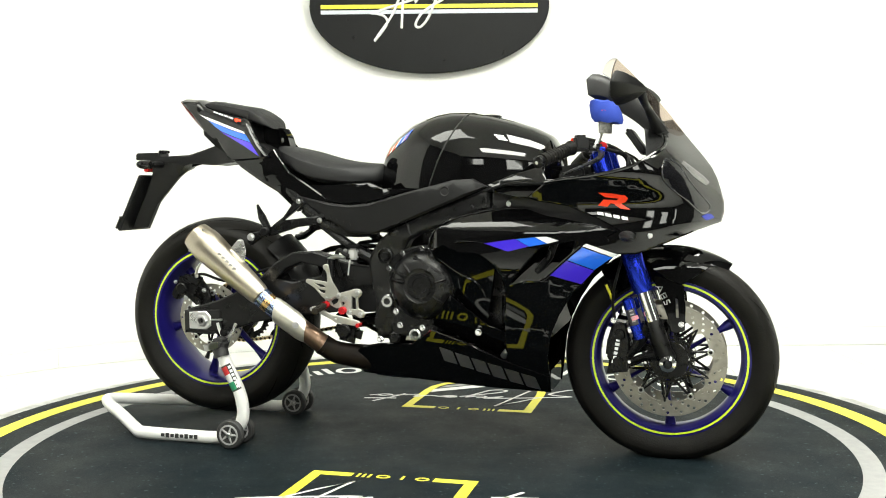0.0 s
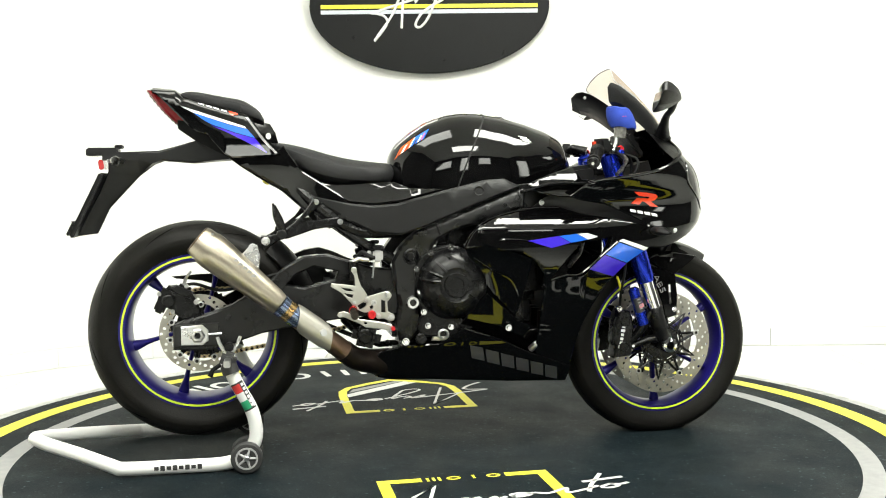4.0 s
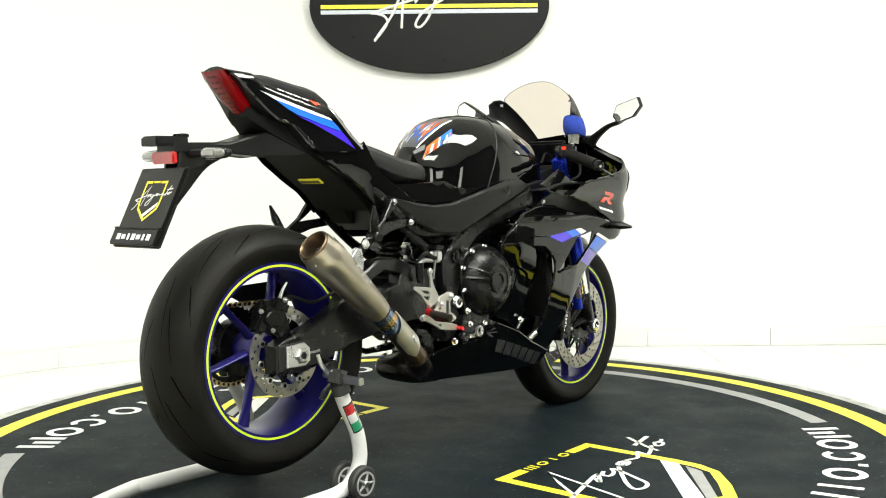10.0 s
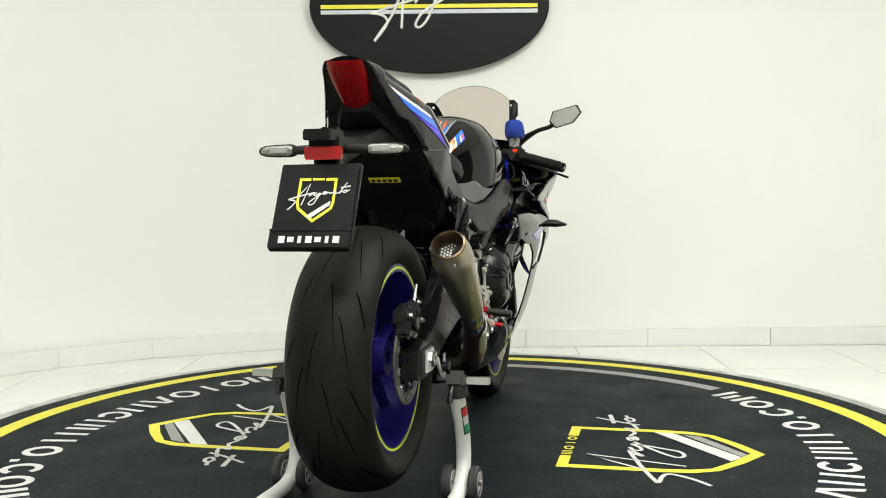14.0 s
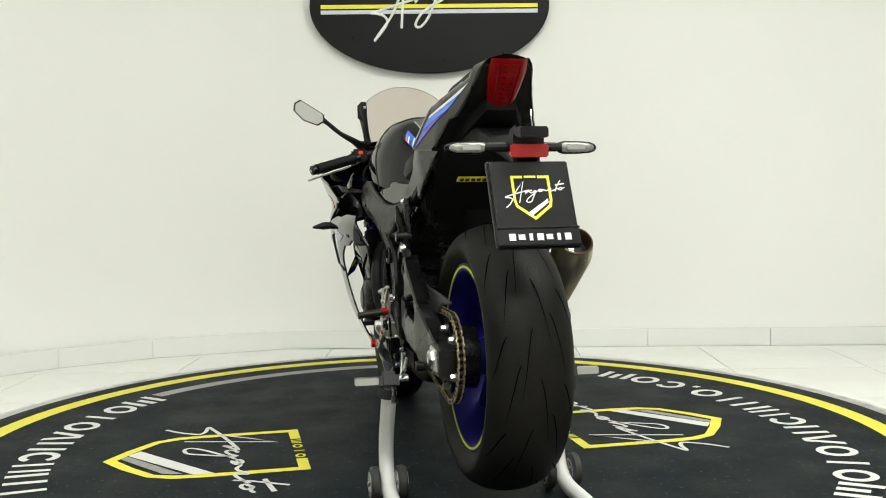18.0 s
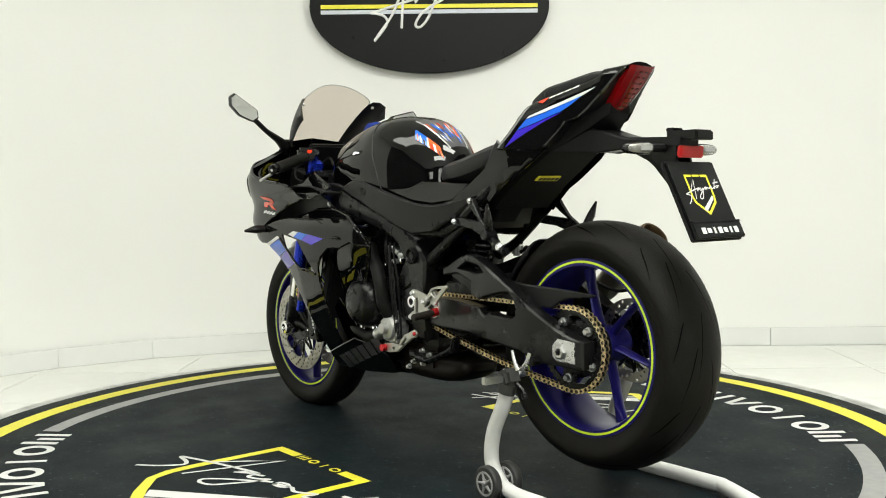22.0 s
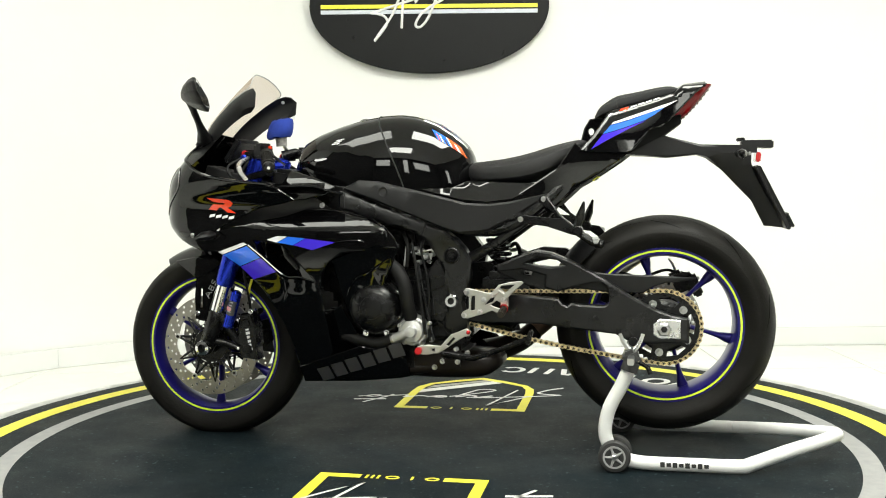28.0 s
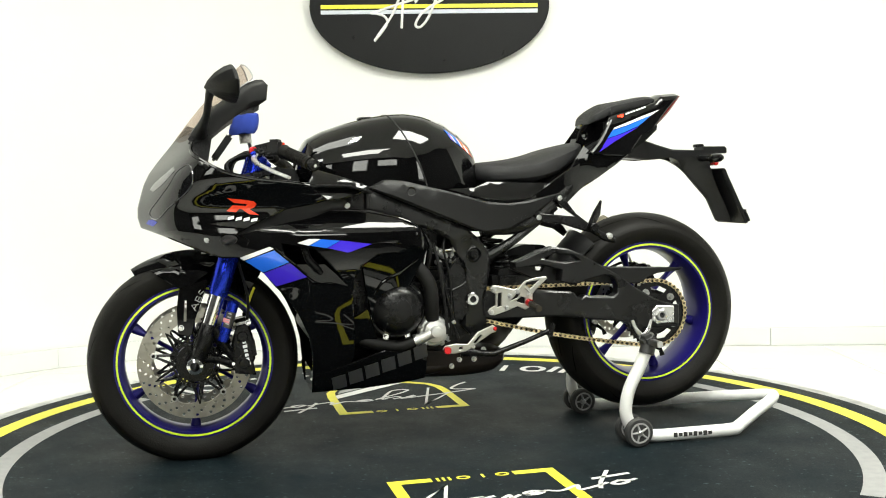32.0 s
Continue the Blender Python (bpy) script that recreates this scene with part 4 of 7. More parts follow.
    # rear brake, sprocket, chain
    brake_disc(rw, RAX, -0.105, 0.110, 0.082, 40, True, -1)
    bm = box((-0.760, -0.118, 0.478), (0.085, 0.045, 0.060), Matrix.Rotation(radians(25), 4, "Y"), 0.012)
    box((-0.735, -0.128, 0.50), (0.05, 0.03, 0.035), Matrix.Rotation(radians(25), 4, "Y"), 0.008, bm)
    disc((-0.775, -0.14, 0.475), 0.018, 0, -0.012, 16, bm=bm, bevel=0.003)
    box((-0.795, -0.125, 0.465), (0.03, 0.035, 0.05), Matrix.Rotation(radians(25), 4, "Y"), 0.006, bm)
    box((-0.745, -0.118, 0.448), (0.06, 0.03, 0.03), Matrix.Rotation(radians(40), 4, "Y"), 0.006, bm)
    rc = part("rear_caliper", bm, CAST, bike, "black rear brake caliper")
    for x, z, r in ((-0.725, 0.515, 0.005), (-0.80, 0.495, 0.0045), (-0.70, 0.47, 0.0055), (-0.765, 0.445, 0.0045)):
        part("caliper_bolt", bolt((x, -0.138, z), r, 0.008, -1), STEEL, rc)
    part("bleed_nipple", tube([(-0.735, -0.13, 0.515), (-0.725, -0.132, 0.54), (-0.712, -0.132, 0.556)], [0.005, 0.004, 0.003], 8), STEEL, rc)
    part("caliper_bracket", plate([(-0.785, 0.505), (-0.745, 0.515), (-0.705, 0.480), (-0.690, 0.430), (-0.715, 0.415), (-0.765, 0.440)], 0.118, 0.012, step=0, smooth=4, side=-1), CAST, bike)
    part("bleed_hose", tube([(-0.735, -0.125, 0.515), (-0.70, -0.135, 0.520), (-0.62, -0.130, 0.500), (-0.50, -0.125, 0.535), (-0.40, -0.12, 0.560)], 0.0045, 8, 6), HOSE, bike)
    sp_y, sp_r = 0.118, 0.104
    n = 41
    out = []
    for i in range(n):
        for k, rr in ((0.0, 0.0985), (0.25, 0.1015), (0.5, 0.1065), (0.75, 0.1015)):
            a = 2 * math.pi * (i + k) / n
            out.append((RAX[0] + rr * math.cos(a), RAX[1] + rr * math.sin(a)))
    hs = []
    for k in range(5):
        a0 = 2 * math.pi * k / 5 + 0.5
        hs.append([(RAX[0] + rr * math.cos(a0 + da), RAX[1] + rr * math.sin(a0 + da)) for rr, da in ((0.064, -0.28), (0.084, -0.36), (0.088, 0.0), (0.084, 0.36), (0.064, 0.28))])
    spr = part("rear_sprocket", solid(out, sp_y - 0.006, sp_y, 0, hs), CAST, rw, "black toothed rear sprocket")
    part("sprocket_carrier", lathe([(0.02, 0.055), (0.075, 0.06), (0.072, 0.105), (0.05, 0.115), (0.02, 0.115)], (RAX[0], 0, RAX[1]), 32), CAST, rw)
    for k in range(5):
        a = 2 * math.pi * k / 5 + 0.5 + 0.63
        part("sprocket_nut", bolt((RAX[0] + 0.073 * math.cos(a), sp_y, RAX[1] + 0.073 * math.sin(a)), 0.0085, 0.016, 1), STEEL, spr)
    # chain as a loop of links
    fs = Vector((-0.075, 0, 0.435))
    rs = Vector((RAX[0], 0, RAX[1]))
    rf = 0.040
    path = []
    for i in range(25):
        a = radians(84 + (276 - 84) * i / 24)
        path.append(rs + Vector((math.cos(a), 0, math.sin(a))) * sp_r)
    for i in range(1, 30):
        t = i / 30
        p = (rs + Vector((math.cos(radians(276)), 0, math.sin(radians(276)))) * sp_r).lerp(fs + Vector((0, 0, -rf)), t)
        path.append(p + Vector((0, 0, -0.012 * math.sin(math.pi * t))))
    for i in range(12):
        a = radians(-90 + 180 * i / 11)
        path.append(fs + Vector((math.cos(a), 0, math.sin(a))) * rf)
    for i in range(1, 30):
        path.append((fs + Vector((0, 0, rf))).lerp(rs + Vector((math.cos(radians(84)), 0, math.sin(radians(84)))) * sp_r, i / 30))
    total, cum = 0, [0]
    for a, b in zip(path, path[1:] + path[:1]):
        total += (b - a).length
        cum.append(total)
    m = int(total / 0.01588 / 2) * 2
    loop = path + path[:1]

    def on(d):
        d %= total
        i = max(0, min(len(path) - 1, int(np.searchsorted(cum, d)) - 1))
        return loop[i].lerp(loop[i + 1], (d - cum[i]) / max(1e-9, cum[i + 1] - cum[i]))
    bm = bmesh.new()
    rollers = bmesh.new()
    pitch = total / m
    for i in range(m):
        p, q = on(i * pitch), on((i + 1) * pitch)
        t = (q - p).normalized()
        nrm = Vector((-t.z, 0, t.x))
        wy = 0.0088 if i % 2 else 0.0065
        for sy in (-1, 1):
            for yy0, yy1 in ((wy, wy - 0.0018),):
                o = []
                for u, v in ((-0.006, 0), (-0.004, 0.0058), (0.001, 0.0062), (0.5, 0.0040), (0.999, 0.0062), (1.004, 0.0058), (1.006, 0), (1.004, -0.0058), (0.999, -0.0062), (0.5, -0.0040), (0.001, -0.0062), (-0.004, -0.0058)):
                    along = u * pitch if 0.0009 < u < 0.9991 else (u * 1.0 if u < 0.5 else pitch + (u - 1.0))
                    o.append(p + t * along + nrm * v)
                ra = [Vector((w_.x, sp_y - 0.003 + sy * yy0, w_.z)) for w_ in o]
                rb = [Vector((w_.x, sp_y - 0.003 + sy * yy1, w_.z)) for w_ in o]
                rings_to_mesh(bm, [ra, rb])
        cyl((p.x, sp_y - 0.0118, p.z), (p.x, sp_y + 0.0058, p.z), 0.0058, 8, rollers)
        cyl((p.x, sp_y - 0.0128, p.z), (p.x, sp_y + 0.0068, p.z), 0.0028, 6, rollers)
    tagged(part("chain", bm, GOLD, bike, "gold drive chain", angle=60), kind="stuff")
    tagged(part("chain_roller", rollers, CHAIN_DARK, bike, "oily dark chain rollers"), kind="stuff")
    part("front_sprocket_cover", box((-0.055, 0.115, 0.45), (0.13, 0.05, 0.13), Matrix.Rotation(radians(20), 4, "Y"), 0.02), CAST, bike)

    # swingarm, left and right
    left_out = [(-0.09, 0.470), (-0.20, 0.470), (-0.30, 0.469), (-0.402, 0.461), (-0.414, 0.447), (-0.428, 0.441), (-0.440, 0.450), (-0.460, 0.446), (-0.530, 0.442), (-0.545, 0.452), (-0.547, 0.474), (-0.535, 0.500), (-0.515, 0.512),
                (-0.446, 0.496), (-0.402, 0.482), (-0.362, 0.494), (-0.366, 0.528), (-0.30, 0.545), (-0.224, 0.536), (-0.222, 0.555), (-0.252, 0.566), (-0.300, 0.588), (-0.340, 0.600), (-0.385, 0.593), (-0.434, 0.573), (-0.535, 0.517), (-0.605, 0.470),
                (-0.674, 0.432), (-0.72, 0.415), (-0.765, 0.405), (-0.765, 0.338), (-0.625, 0.340), (-0.592, 0.348), (-0.563, 0.364), (-0.35, 0.388), (-0.155, 0.384), (-0.09, 0.400)]
    lh = [[(-0.30, 0.560), (-0.345, 0.580), (-0.40, 0.572), (-0.425, 0.556), (-0.38, 0.552)]]

    def sw_y(x, z):
        return ramp(x, (-0.77, 0.152), (-0.62, 0.150), (-0.45, 0.142), (-0.2, 0.125), (-0.08, 0.118))
    part("swingarm_side", plate(left_out, lambda x, z: ramp(x, (-0.77, 0.155), (-0.66, 0.162), (-0.56, 0.176), (-0.42, 0.176), (-0.2, 0.148), (-0.08, 0.122)), 0.040, lh, 0.05, 0.005, side=1), FRAME_BLACK, bike, "black braced aluminium swingarm, left beam")
    right_out = [(-0.085, 0.50), (-0.12, 0.545), (-0.20, 0.552), (-0.27, 0.575), (-0.33, 0.594), (-0.40, 0.590), (-0.455, 0.560), (-0.50, 0.52), (-0.60, 0.46),
                 (-0.66, 0.438), (-0.735, 0.418), (-0.765, 0.405), (-0.765, 0.338), (-0.68, 0.332), (-0.615, 0.345), (-0.52, 0.375), (-0.40, 0.395), (-0.26, 0.41), (-0.14, 0.412), (-0.085, 0.425)]
    rh = [[(-0.30, 0.545), (-0.37, 0.560), (-0.42, 0.540), (-0.45, 0.51), (-0.40, 0.50), (-0.31, 0.52)]]
    part("swingarm_side", plate(right_out, sw_y, 0.045, rh, 0.05, 0.005, side=-1), FRAME_BLACK, bike, "black braced aluminium swingarm, right beam")
    part("swingarm_brace", plate([(-0.224, 0.551), (-0.30, 0.549), (-0.372, 0.541), (-0.43, 0.520), (-0.43, 0.478), (-0.355, 0.478), (-0.29, 0.50), (-0.224, 0.531)], 0.120, 0.02, [[(-0.30, 0.538), (-0.325, 0.536), (-0.318, 0.524), (-0.298, 0.527)]], 0.05, 0.004, side=1), FRAME_BLACK, bike)
    part("swingarm_cross", box((-0.25, 0, 0.48), (0.16, 0.22, 0.10), None, 0.02), FRAME_BLACK, bike)
    for s in (-1, 1):
        a = part("axle_adjuster", plate([(-0.762, 0.408), (-0.64, 0.412), (-0.635, 0.348), (-0.762, 0.345)], 0.158, 0.012, step=0, side=s), DARK, bike, "black chain adjuster recess")
        part("axle_block", plate([(-0.742, 0.404), (-0.685, 0.408), (-0.668, 0.392), (-0.668, 0.362), (-0.685, 0.350), (-0.742, 0.352)], 0.164, 0.014, [[(RAX[0] + 0.010 * math.cos(t), RAX[1] + 0.010 * math.sin(t)) for t in (2 * math.pi * j / 12 for j in range(12))]], 0, 0.003, side=s), ALU, a, "satin aluminium axle block")
        part("axle_end", lathe([(0.009, s * 0.15), (0.021, s * 0.15), (0.021, s * 0.168), (0.016, s * 0.172), (0.010, s * 0.172)], (RAX[0], 0, RAX[1]), 6), STEEL, a)
        part("adjuster_bolt", tube([(-0.668, s * 0.156, 0.380), (-0.632, s * 0.156, 0.381)], 0.004, 8), STEEL, a)
        part("stand_bobbin", tube([(-0.612, s * 0.145, 0.345), (-0.612, s * 0.185, 0.345)], [0.011, 0.013], 12), CAST, bike)
    # hugger and chain guard
    part("chain_guard", plate([(-0.42, 0.545), (-0.535, 0.532), (-0.70, 0.526), (-0.788, 0.521), (-0.776, 0.514), (-0.70, 0.506), (-0.668, 0.495), (-0.638, 0.476), (-0.56, 0.476), (-0.44, 0.49)], 0.135, 0.004, step=0.05, side=1), MATTE, bike, "black plastic chain guard")
    rings = []
    for t in np.linspace(0, 1, 14):
        a = radians(100 - 78 * t + 0)
        row = []
        for j in range(11):
            u = j / 5 - 1
            rr = 0.333 - 0.05 * abs(u) ** 2.2
            row.append((RAX[0] + rr * math.cos(a) + 0.02, 0.095 * u, RAX[1] + rr * math.sin(a)))
        rings.append(row + [(p[0] - 0.004 * math.cos(a), p[1] * 0.97, p[2] - 0.004 * math.sin(a)) for p in reversed(row)])
    rings = rings[8:]
    part("rear_hugger", rings_to_mesh(bmesh.new(), rings), MATTE, bike, "black plastic rear hugger")

    # engine and frame
    bm = bmesh.new()
    for c, sz, b in (((0.10, 0, 0.44), (0.36, 0.25, 0.19), 0.03), ((0.22, 0, 0.55), (0.20, 0.28, 0.22), 0.03), ((0.0, 0, 0.36), (0.28, 0.22, 0.10), 0.03),
                     ((0.12, 0, 0.64), (0.24, 0.22, 0.12), 0.03), ((0.18, 0, 0.28), (0.34, 0.20, 0.14), 0.03)):
        box(c, sz, None, b, bm)
    eng = part("engine", bm, CAST, bike, "black inline engine block")
    part("radiator", box((0.345, 0, 0.50), (0.035, 0.36, 0.30), Matrix.Rotation(radians(-18), 4, "Y"), 0.006), DARK, bike, "dark finned radiator")
    # clutch cover, right
    c = (0.030, 0, 0.503)
    bm = lathe([(1e-4, -0.13), (0.108, -0.13), (0.106, -0.165), (0.102, -0.178), (0.093, -0.194), (0.079, -0.208), (0.062, -0.216), (0.050, -0.219), (0.046, -0.2165), (0.036, -0.2165), (0.034, -0.222), (0.022, -0.222), (0.020, -0.218), (1e-4, -0.218)], c, 48, closed=False)
    cl = part("clutch_cover", bm, CAST, eng, "black round clutch cover with a raised ring")
    part("cover_flange", plate([(-0.082, 0.545), (-0.070, 0.575), (-0.038, 0.600), (0.024, 0.615), (0.080, 0.590), (0.118, 0.535), (0.122, 0.470), (0.085, 0.420), (0.066, 0.405), (0.022, 0.372), (-0.048, 0.376), (-0.062, 0.418), (-0.074, 0.480)], 0.166, 0.03, step=0, edge=0.004, smooth=3, side=-1), CAST, cl, "black cover flange")
    for deg, w_ in ((168, 0.007), (150, 0.006), (128, 0.005), (12, 0.004), (-40, 0.005)):
        a = radians(deg)
        p0 = Vector((c[0] + 0.046 * math.cos(a), -0.217, c[2] + 0.046 * math.sin(a)))
        p1 = Vector((c[0] + 0.100 * math.cos(a + 0.05), -0.176, c[2] + 0.100 * math.sin(a + 0.05)))
        part("cover_rib", tube([p0, p0.lerp(p1, 0.5) + Vector((0, -0.012, 0)), p1], w_, 8, 4), CAST, cl)
    part("cover_ridge", tube([(c[0] - 0.02, -0.204, c[2] + 0.080), (c[0] + 0.045, -0.211, c[2] + 0.045), (c[0] + 0.088, -0.196, c[2] - 0.015)], 0.006, 8, 4), CAST, cl)
    for bx, bz in ((-0.036, 0.594), (0.024, 0.607), (-0.078, 0.548), (-0.069, 0.483), (-0.058, 0.422), (0.069, 0.411), (0.022, 0.376), (-0.046, 0.382)):
        part("cover_bolt", bolt((bx, -0.166, bz), 0.0065, 0.012, -1), CHROME, cl)
    part("lower_case", plate([(-0.055, 0.415), (0.02, 0.395), (0.10, 0.42), (0.14, 0.47), (0.12, 0.40), (0.06, 0.355), (-0.04, 0.35), (-0.075, 0.37)], 0.165, 0.03, step=0.05, smooth=3, side=-1), CAST, eng, "black lower crankcase")
    part("oil_level_boss", lathe([(0.010, -0.150), (0.016, -0.150), (0.017, -0.172), (0.013, -0.174), (0.010, -0.168)], (-0.001, 0, 0.355), 20), ALU, eng, "bare aluminium boss")
    part("case_bracket", plate([(-0.034, 0.336), (-0.030, 0.350), (-0.008, 0.372), (0.034, 0.376), (0.040, 0.366), (0.020, 0.360), (0.012, 0.338), (-0.012, 0.334)], 0.160, 0.012, step=0, edge=0.003, side=-1), SHIELD, eng, "cast aluminium bracket")
    part("oil_filler", disc((-0.066, -0.15, 0.344), 0.017, 0, -0.022, 16, bevel=0.004), CAST, eng)
    part("case_bolt", bolt((-0.111, -0.16, 0.337), 0.008, 0.012, -1), CHROME, eng)
    part("case_bolt", bolt((0.192, -0.178, 0.369), 0.007, 0.010, -1), CHROME, eng)
    part("drain_pipe", tube([(0.262, -0.165, 0.300), (0.277, -0.178, 0.317), (0.304, -0.180, 0.331)], [0.010, 0.010, 0.006], 10, 3), STEEL, bike)
    # generator cover and pump, left
    c2 = (0.142, 0, 0.432)
    part("cover_flange", disc((c2[0], 0.12, c2[2]), 0.088, 0, 0.034, 40, bevel=0.004), CAST, eng)
    gc = part("generator_cover", lathe([(1e-4, 0.12), (0.078, 0.12), (0.078, 0.170), (0.072, 0.186), (0.060, 0.203), (0.046, 0.210), (0.034, 0.2125), (0.0325, 0.2155), (0.030, 0.2165), (1e-4, 0.2165)], c2, 48, closed=False), CAST, eng, "black round generator cover")
    for k in range(3):
        a = radians(90 + 120 * k)
        part("cover_rib", tube([(c2[0] + 0.030 * math.cos(a), 0.2130, c2[2] + 0.030 * math.sin(a)), (c2[0] + 0.043 * math.cos(a), 0.2105, c2[2] + 0.043 * math.sin(a))], [0.004, 0.002], 8), CAST, gc)
    for bx, bz in ((0.129, 0.512), (0.079, 0.472), (0.076, 0.402), (0.111, 0.352), (0.175, 0.350), (0.222, 0.407), (0.205, 0.480)):
        part("cover_bolt", bolt((bx, 0.150, bz), 0.0062, 0.014, 1), CHROME, gc)
    pc = (0.030, 0, 0.360)
    wp = part("water_pump", lathe([(1e-4, 0.12), (0.046, 0.12), (0.046, 0.150), (0.042, 0.158), (0.036, 0.160), (0.032, 0.170), (0.018, 0.174), (0.015, 0.190), (1e-4, 0.192)], pc, 28, closed=False), CAST_ALU, eng, "bare aluminium water pump")
    part("pump_pipe", tube([(pc[0] + 0.012, 0.165, 0.355), (0.062, 0.164, 0.345), (0.090, 0.158, 0.334)], [0.017, 0.015, 0.017], 14), CAST_ALU, wp)
    part("hose_clamp", tube([(0.084, 0.159, 0.336), (0.091, 0.158, 0.3335)], 0.0195, 16), STEEL, wp)
    for k in range(5):
        a = radians(20 + 72 * k)
        part("pump_bolt", bolt((pc[0] + 0.043 * math.cos(a), 0.150, pc[2] + 0.043 * math.sin(a)), 0.005, 0.010, 1), STEEL, wp)
        part("pump_lug", disc((pc[0] + 0.044 * math.cos(a), 0.13, pc[2] + 0.044 * math.sin(a)), 0.009, 0, 0.02, 10), CAST_ALU, wp)
    part("water_hose", tube([(0.088, 0.158, 0.335), (0.125, 0.156, 0.322), (0.165, 0.15, 0.322), (0.24, 0.14, 0.34), (0.33, 0.10, 0.38)], 0.0185, 14, 6), HOSE, bike, "black rubber water hose")
    part("water_hose", tube([(0.15, 0.14, 0.60), (0.107, 0.162, 0.566), (0.073, 0.172, 0.542), (0.047, 0.178, 0.495), (0.040, 0.172, 0.435), (0.035, 0.15, 0.395)], 0.0205, 14, 6), HOSE, bike, "black rubber water hose")
    for pts, r in (([(0.03, 0.15, 0.62), (0.015, 0.165, 0.55), (0.0, 0.165, 0.44), (-0.01, 0.16, 0.35)], 0.005), ([(-0.01, 0.14, 0.64), (0.0, 0.16, 0.60), (-0.02, 0.16, 0.50), (-0.02, 0.15, 0.33)], 0.0035),
                   ([(0.06, 0.13, 0.65), (0.04, 0.16, 0.61), (0.045, 0.15, 0.55)], 0.006)):
        part("cable", tube(pts, r, 8, 6), HOSE, bike)
    # throttle bodies and clamps between frame and engine, left
    rnd = random.Random(5)
    for (x, z), r, m_ in (((0.005, 0.594), 0.009, ALU), ((-0.022, 0.566), 0.0075, CHROME), ((0.057, 0.548), 0.006, CHROME), ((0.039, 0.594), 0.006, CHROME), ((-0.036, 0.600), 0.008, ALU), ((-0.050, 0.593), 0.006, ALU), ((-0.008, 0.580), 0.010, STEEL), ((-0.028, 0.584), 0.007, STEEL),
                          ((0.012, 0.561), 0.0085, ALU), ((0.020, 0.604), 0.006, STEEL)):
        part("throttle_linkage", disc((x, 0.140 + 0.012 * rnd.random(), z), r, -0.03, 0.006, 10, bevel=0.002), m_, bike)
    for a, b in (((0.005, 0.594), (-0.036, 0.600)), ((-0.036, 0.600), (-0.022, 0.566)), ((0.039, 0.594), (-0.008, 0.580)), ((0.057, 0.548), (0.048, 0.61)), ((-0.05, 0.593), (-0.06, 0.56))):
        part("linkage_rod", tube([(a[0], 0.142, a[1]), (b[0], 0.146, b[1])], 0.0028, 6), STEEL, bike)
    part("shift_linkage", tube([(0.012, 0.158, 0.563), (-0.008, 0.165, 0.47), (-0.026, 0.170, 0.386), (-0.039, 0.175, 0.335)], [0.006, 0.0045, 0.0045, 0.004], 8), CAST, bike, "black shift rod")
    part("rod_joint", disc((-0.026, 0.168, 0.386), 0.006, -0.004, 0.008, 10, bevel=0.002), STEEL, bike)
    part("sprocket_cover_plate", plate([(-0.052, 0.582), (-0.022, 0.545), (0.004, 0.490), (0.000, 0.400), (-0.060, 0.385), (-0.078, 0.42), (-0.076, 0.506), (-0.083, 0.560)], 0.148, 0.02, step=0, edge=0.004, side=1), CAST, bike, "black sprocket cover")
    part("cover_crease", tube([(-0.028, 0.149, 0.479), (-0.058, 0.150, 0.492), (-0.076, 0.149, 0.508)], 0.003, 6), CAST, bike)
    part("cover_crease", tube([(0.002, 0.149, 0.486), (-0.028, 0.149, 0.479), (-0.034, 0.149, 0.40)], 0.003, 6), CAST, bike)
    frame_out = [(0.240, 0.785), (0.156, 0.752), (0.026, 0.700), (-0.072, 0.660), (-0.108, 0.630), (-0.132, 0.600), (-0.148, 0.570), (-0.142, 0.515), (-0.126, 0.446), (-0.135, 0.381), (-0.127, 0.336),
                 (-0.093, 0.336), (-0.060, 0.371), (-0.070, 0.413), (-0.073, 0.462), (-0.068, 0.527), (-0.049, 0.576), (-0.015, 0.630), (0.025, 0.654), (0.107, 0.677), (0.240, 0.722)]
    cov_out = [(-0.372, 0.762), (-0.264, 0.740), (-0.200, 0.733), (-0.135, 0.738), (-0.006, 0.772), (0.124, 0.803), (0.180, 0.806), (0.226, 0.784), (0.156, 0.756), (0.026, 0.704), (-0.072, 0.664), (-0.120, 0.648), (-0.201, 0.655), (-0.281, 0.697), (-0.335, 0.730)]
    for s in (-1, 1):
        fr = part("frame_spar", plate(frame_out, frame_y, 0.05, step=0.016, edge=0.009, side=s), FRAME_BLACK, bike, "satin black aluminium frame spar")
        part("engine_bolt", lathe([(1e-4, s * 0.150), (0.024, s * 0.150), (0.024, s * 0.166), (0.020, s * 0.168), (0.016, s * 0.160), (0.012, s * 0.158), (0.010, s * 0.165), (1e-4, s * 0.165)], (-0.092, 0, 0.584), 24, closed=False), CAST, fr, "black recessed engine bolt")
        part("pivot_nut", lathe([(0.009, s * 0.145), (0.020, s * 0.145), (0.021, s * 0.158), (0.017, s * 0.164), (0.010, s * 0.164)], (-0.088, 0, 0.450), 12), CHROME, fr, "hollow chrome pivot nut")
        part("spar_seam", tube([(a, s * (frame_y(a, b) - 0.0015), b) for a, b in ((-0.018, 0.678), (-0.014, 0.662), (-0.007, 0.645))], 0.0035, 8), FRAME_BLACK, fr)
        part("spar_seam", tube([(a, s * (frame_y(a, b) - 0.0015), b) for a, b in ((0.219, 0.772), (0.223, 0.750), (0.222, 0.724))], 0.003, 8), FRAME_BLACK, fr)
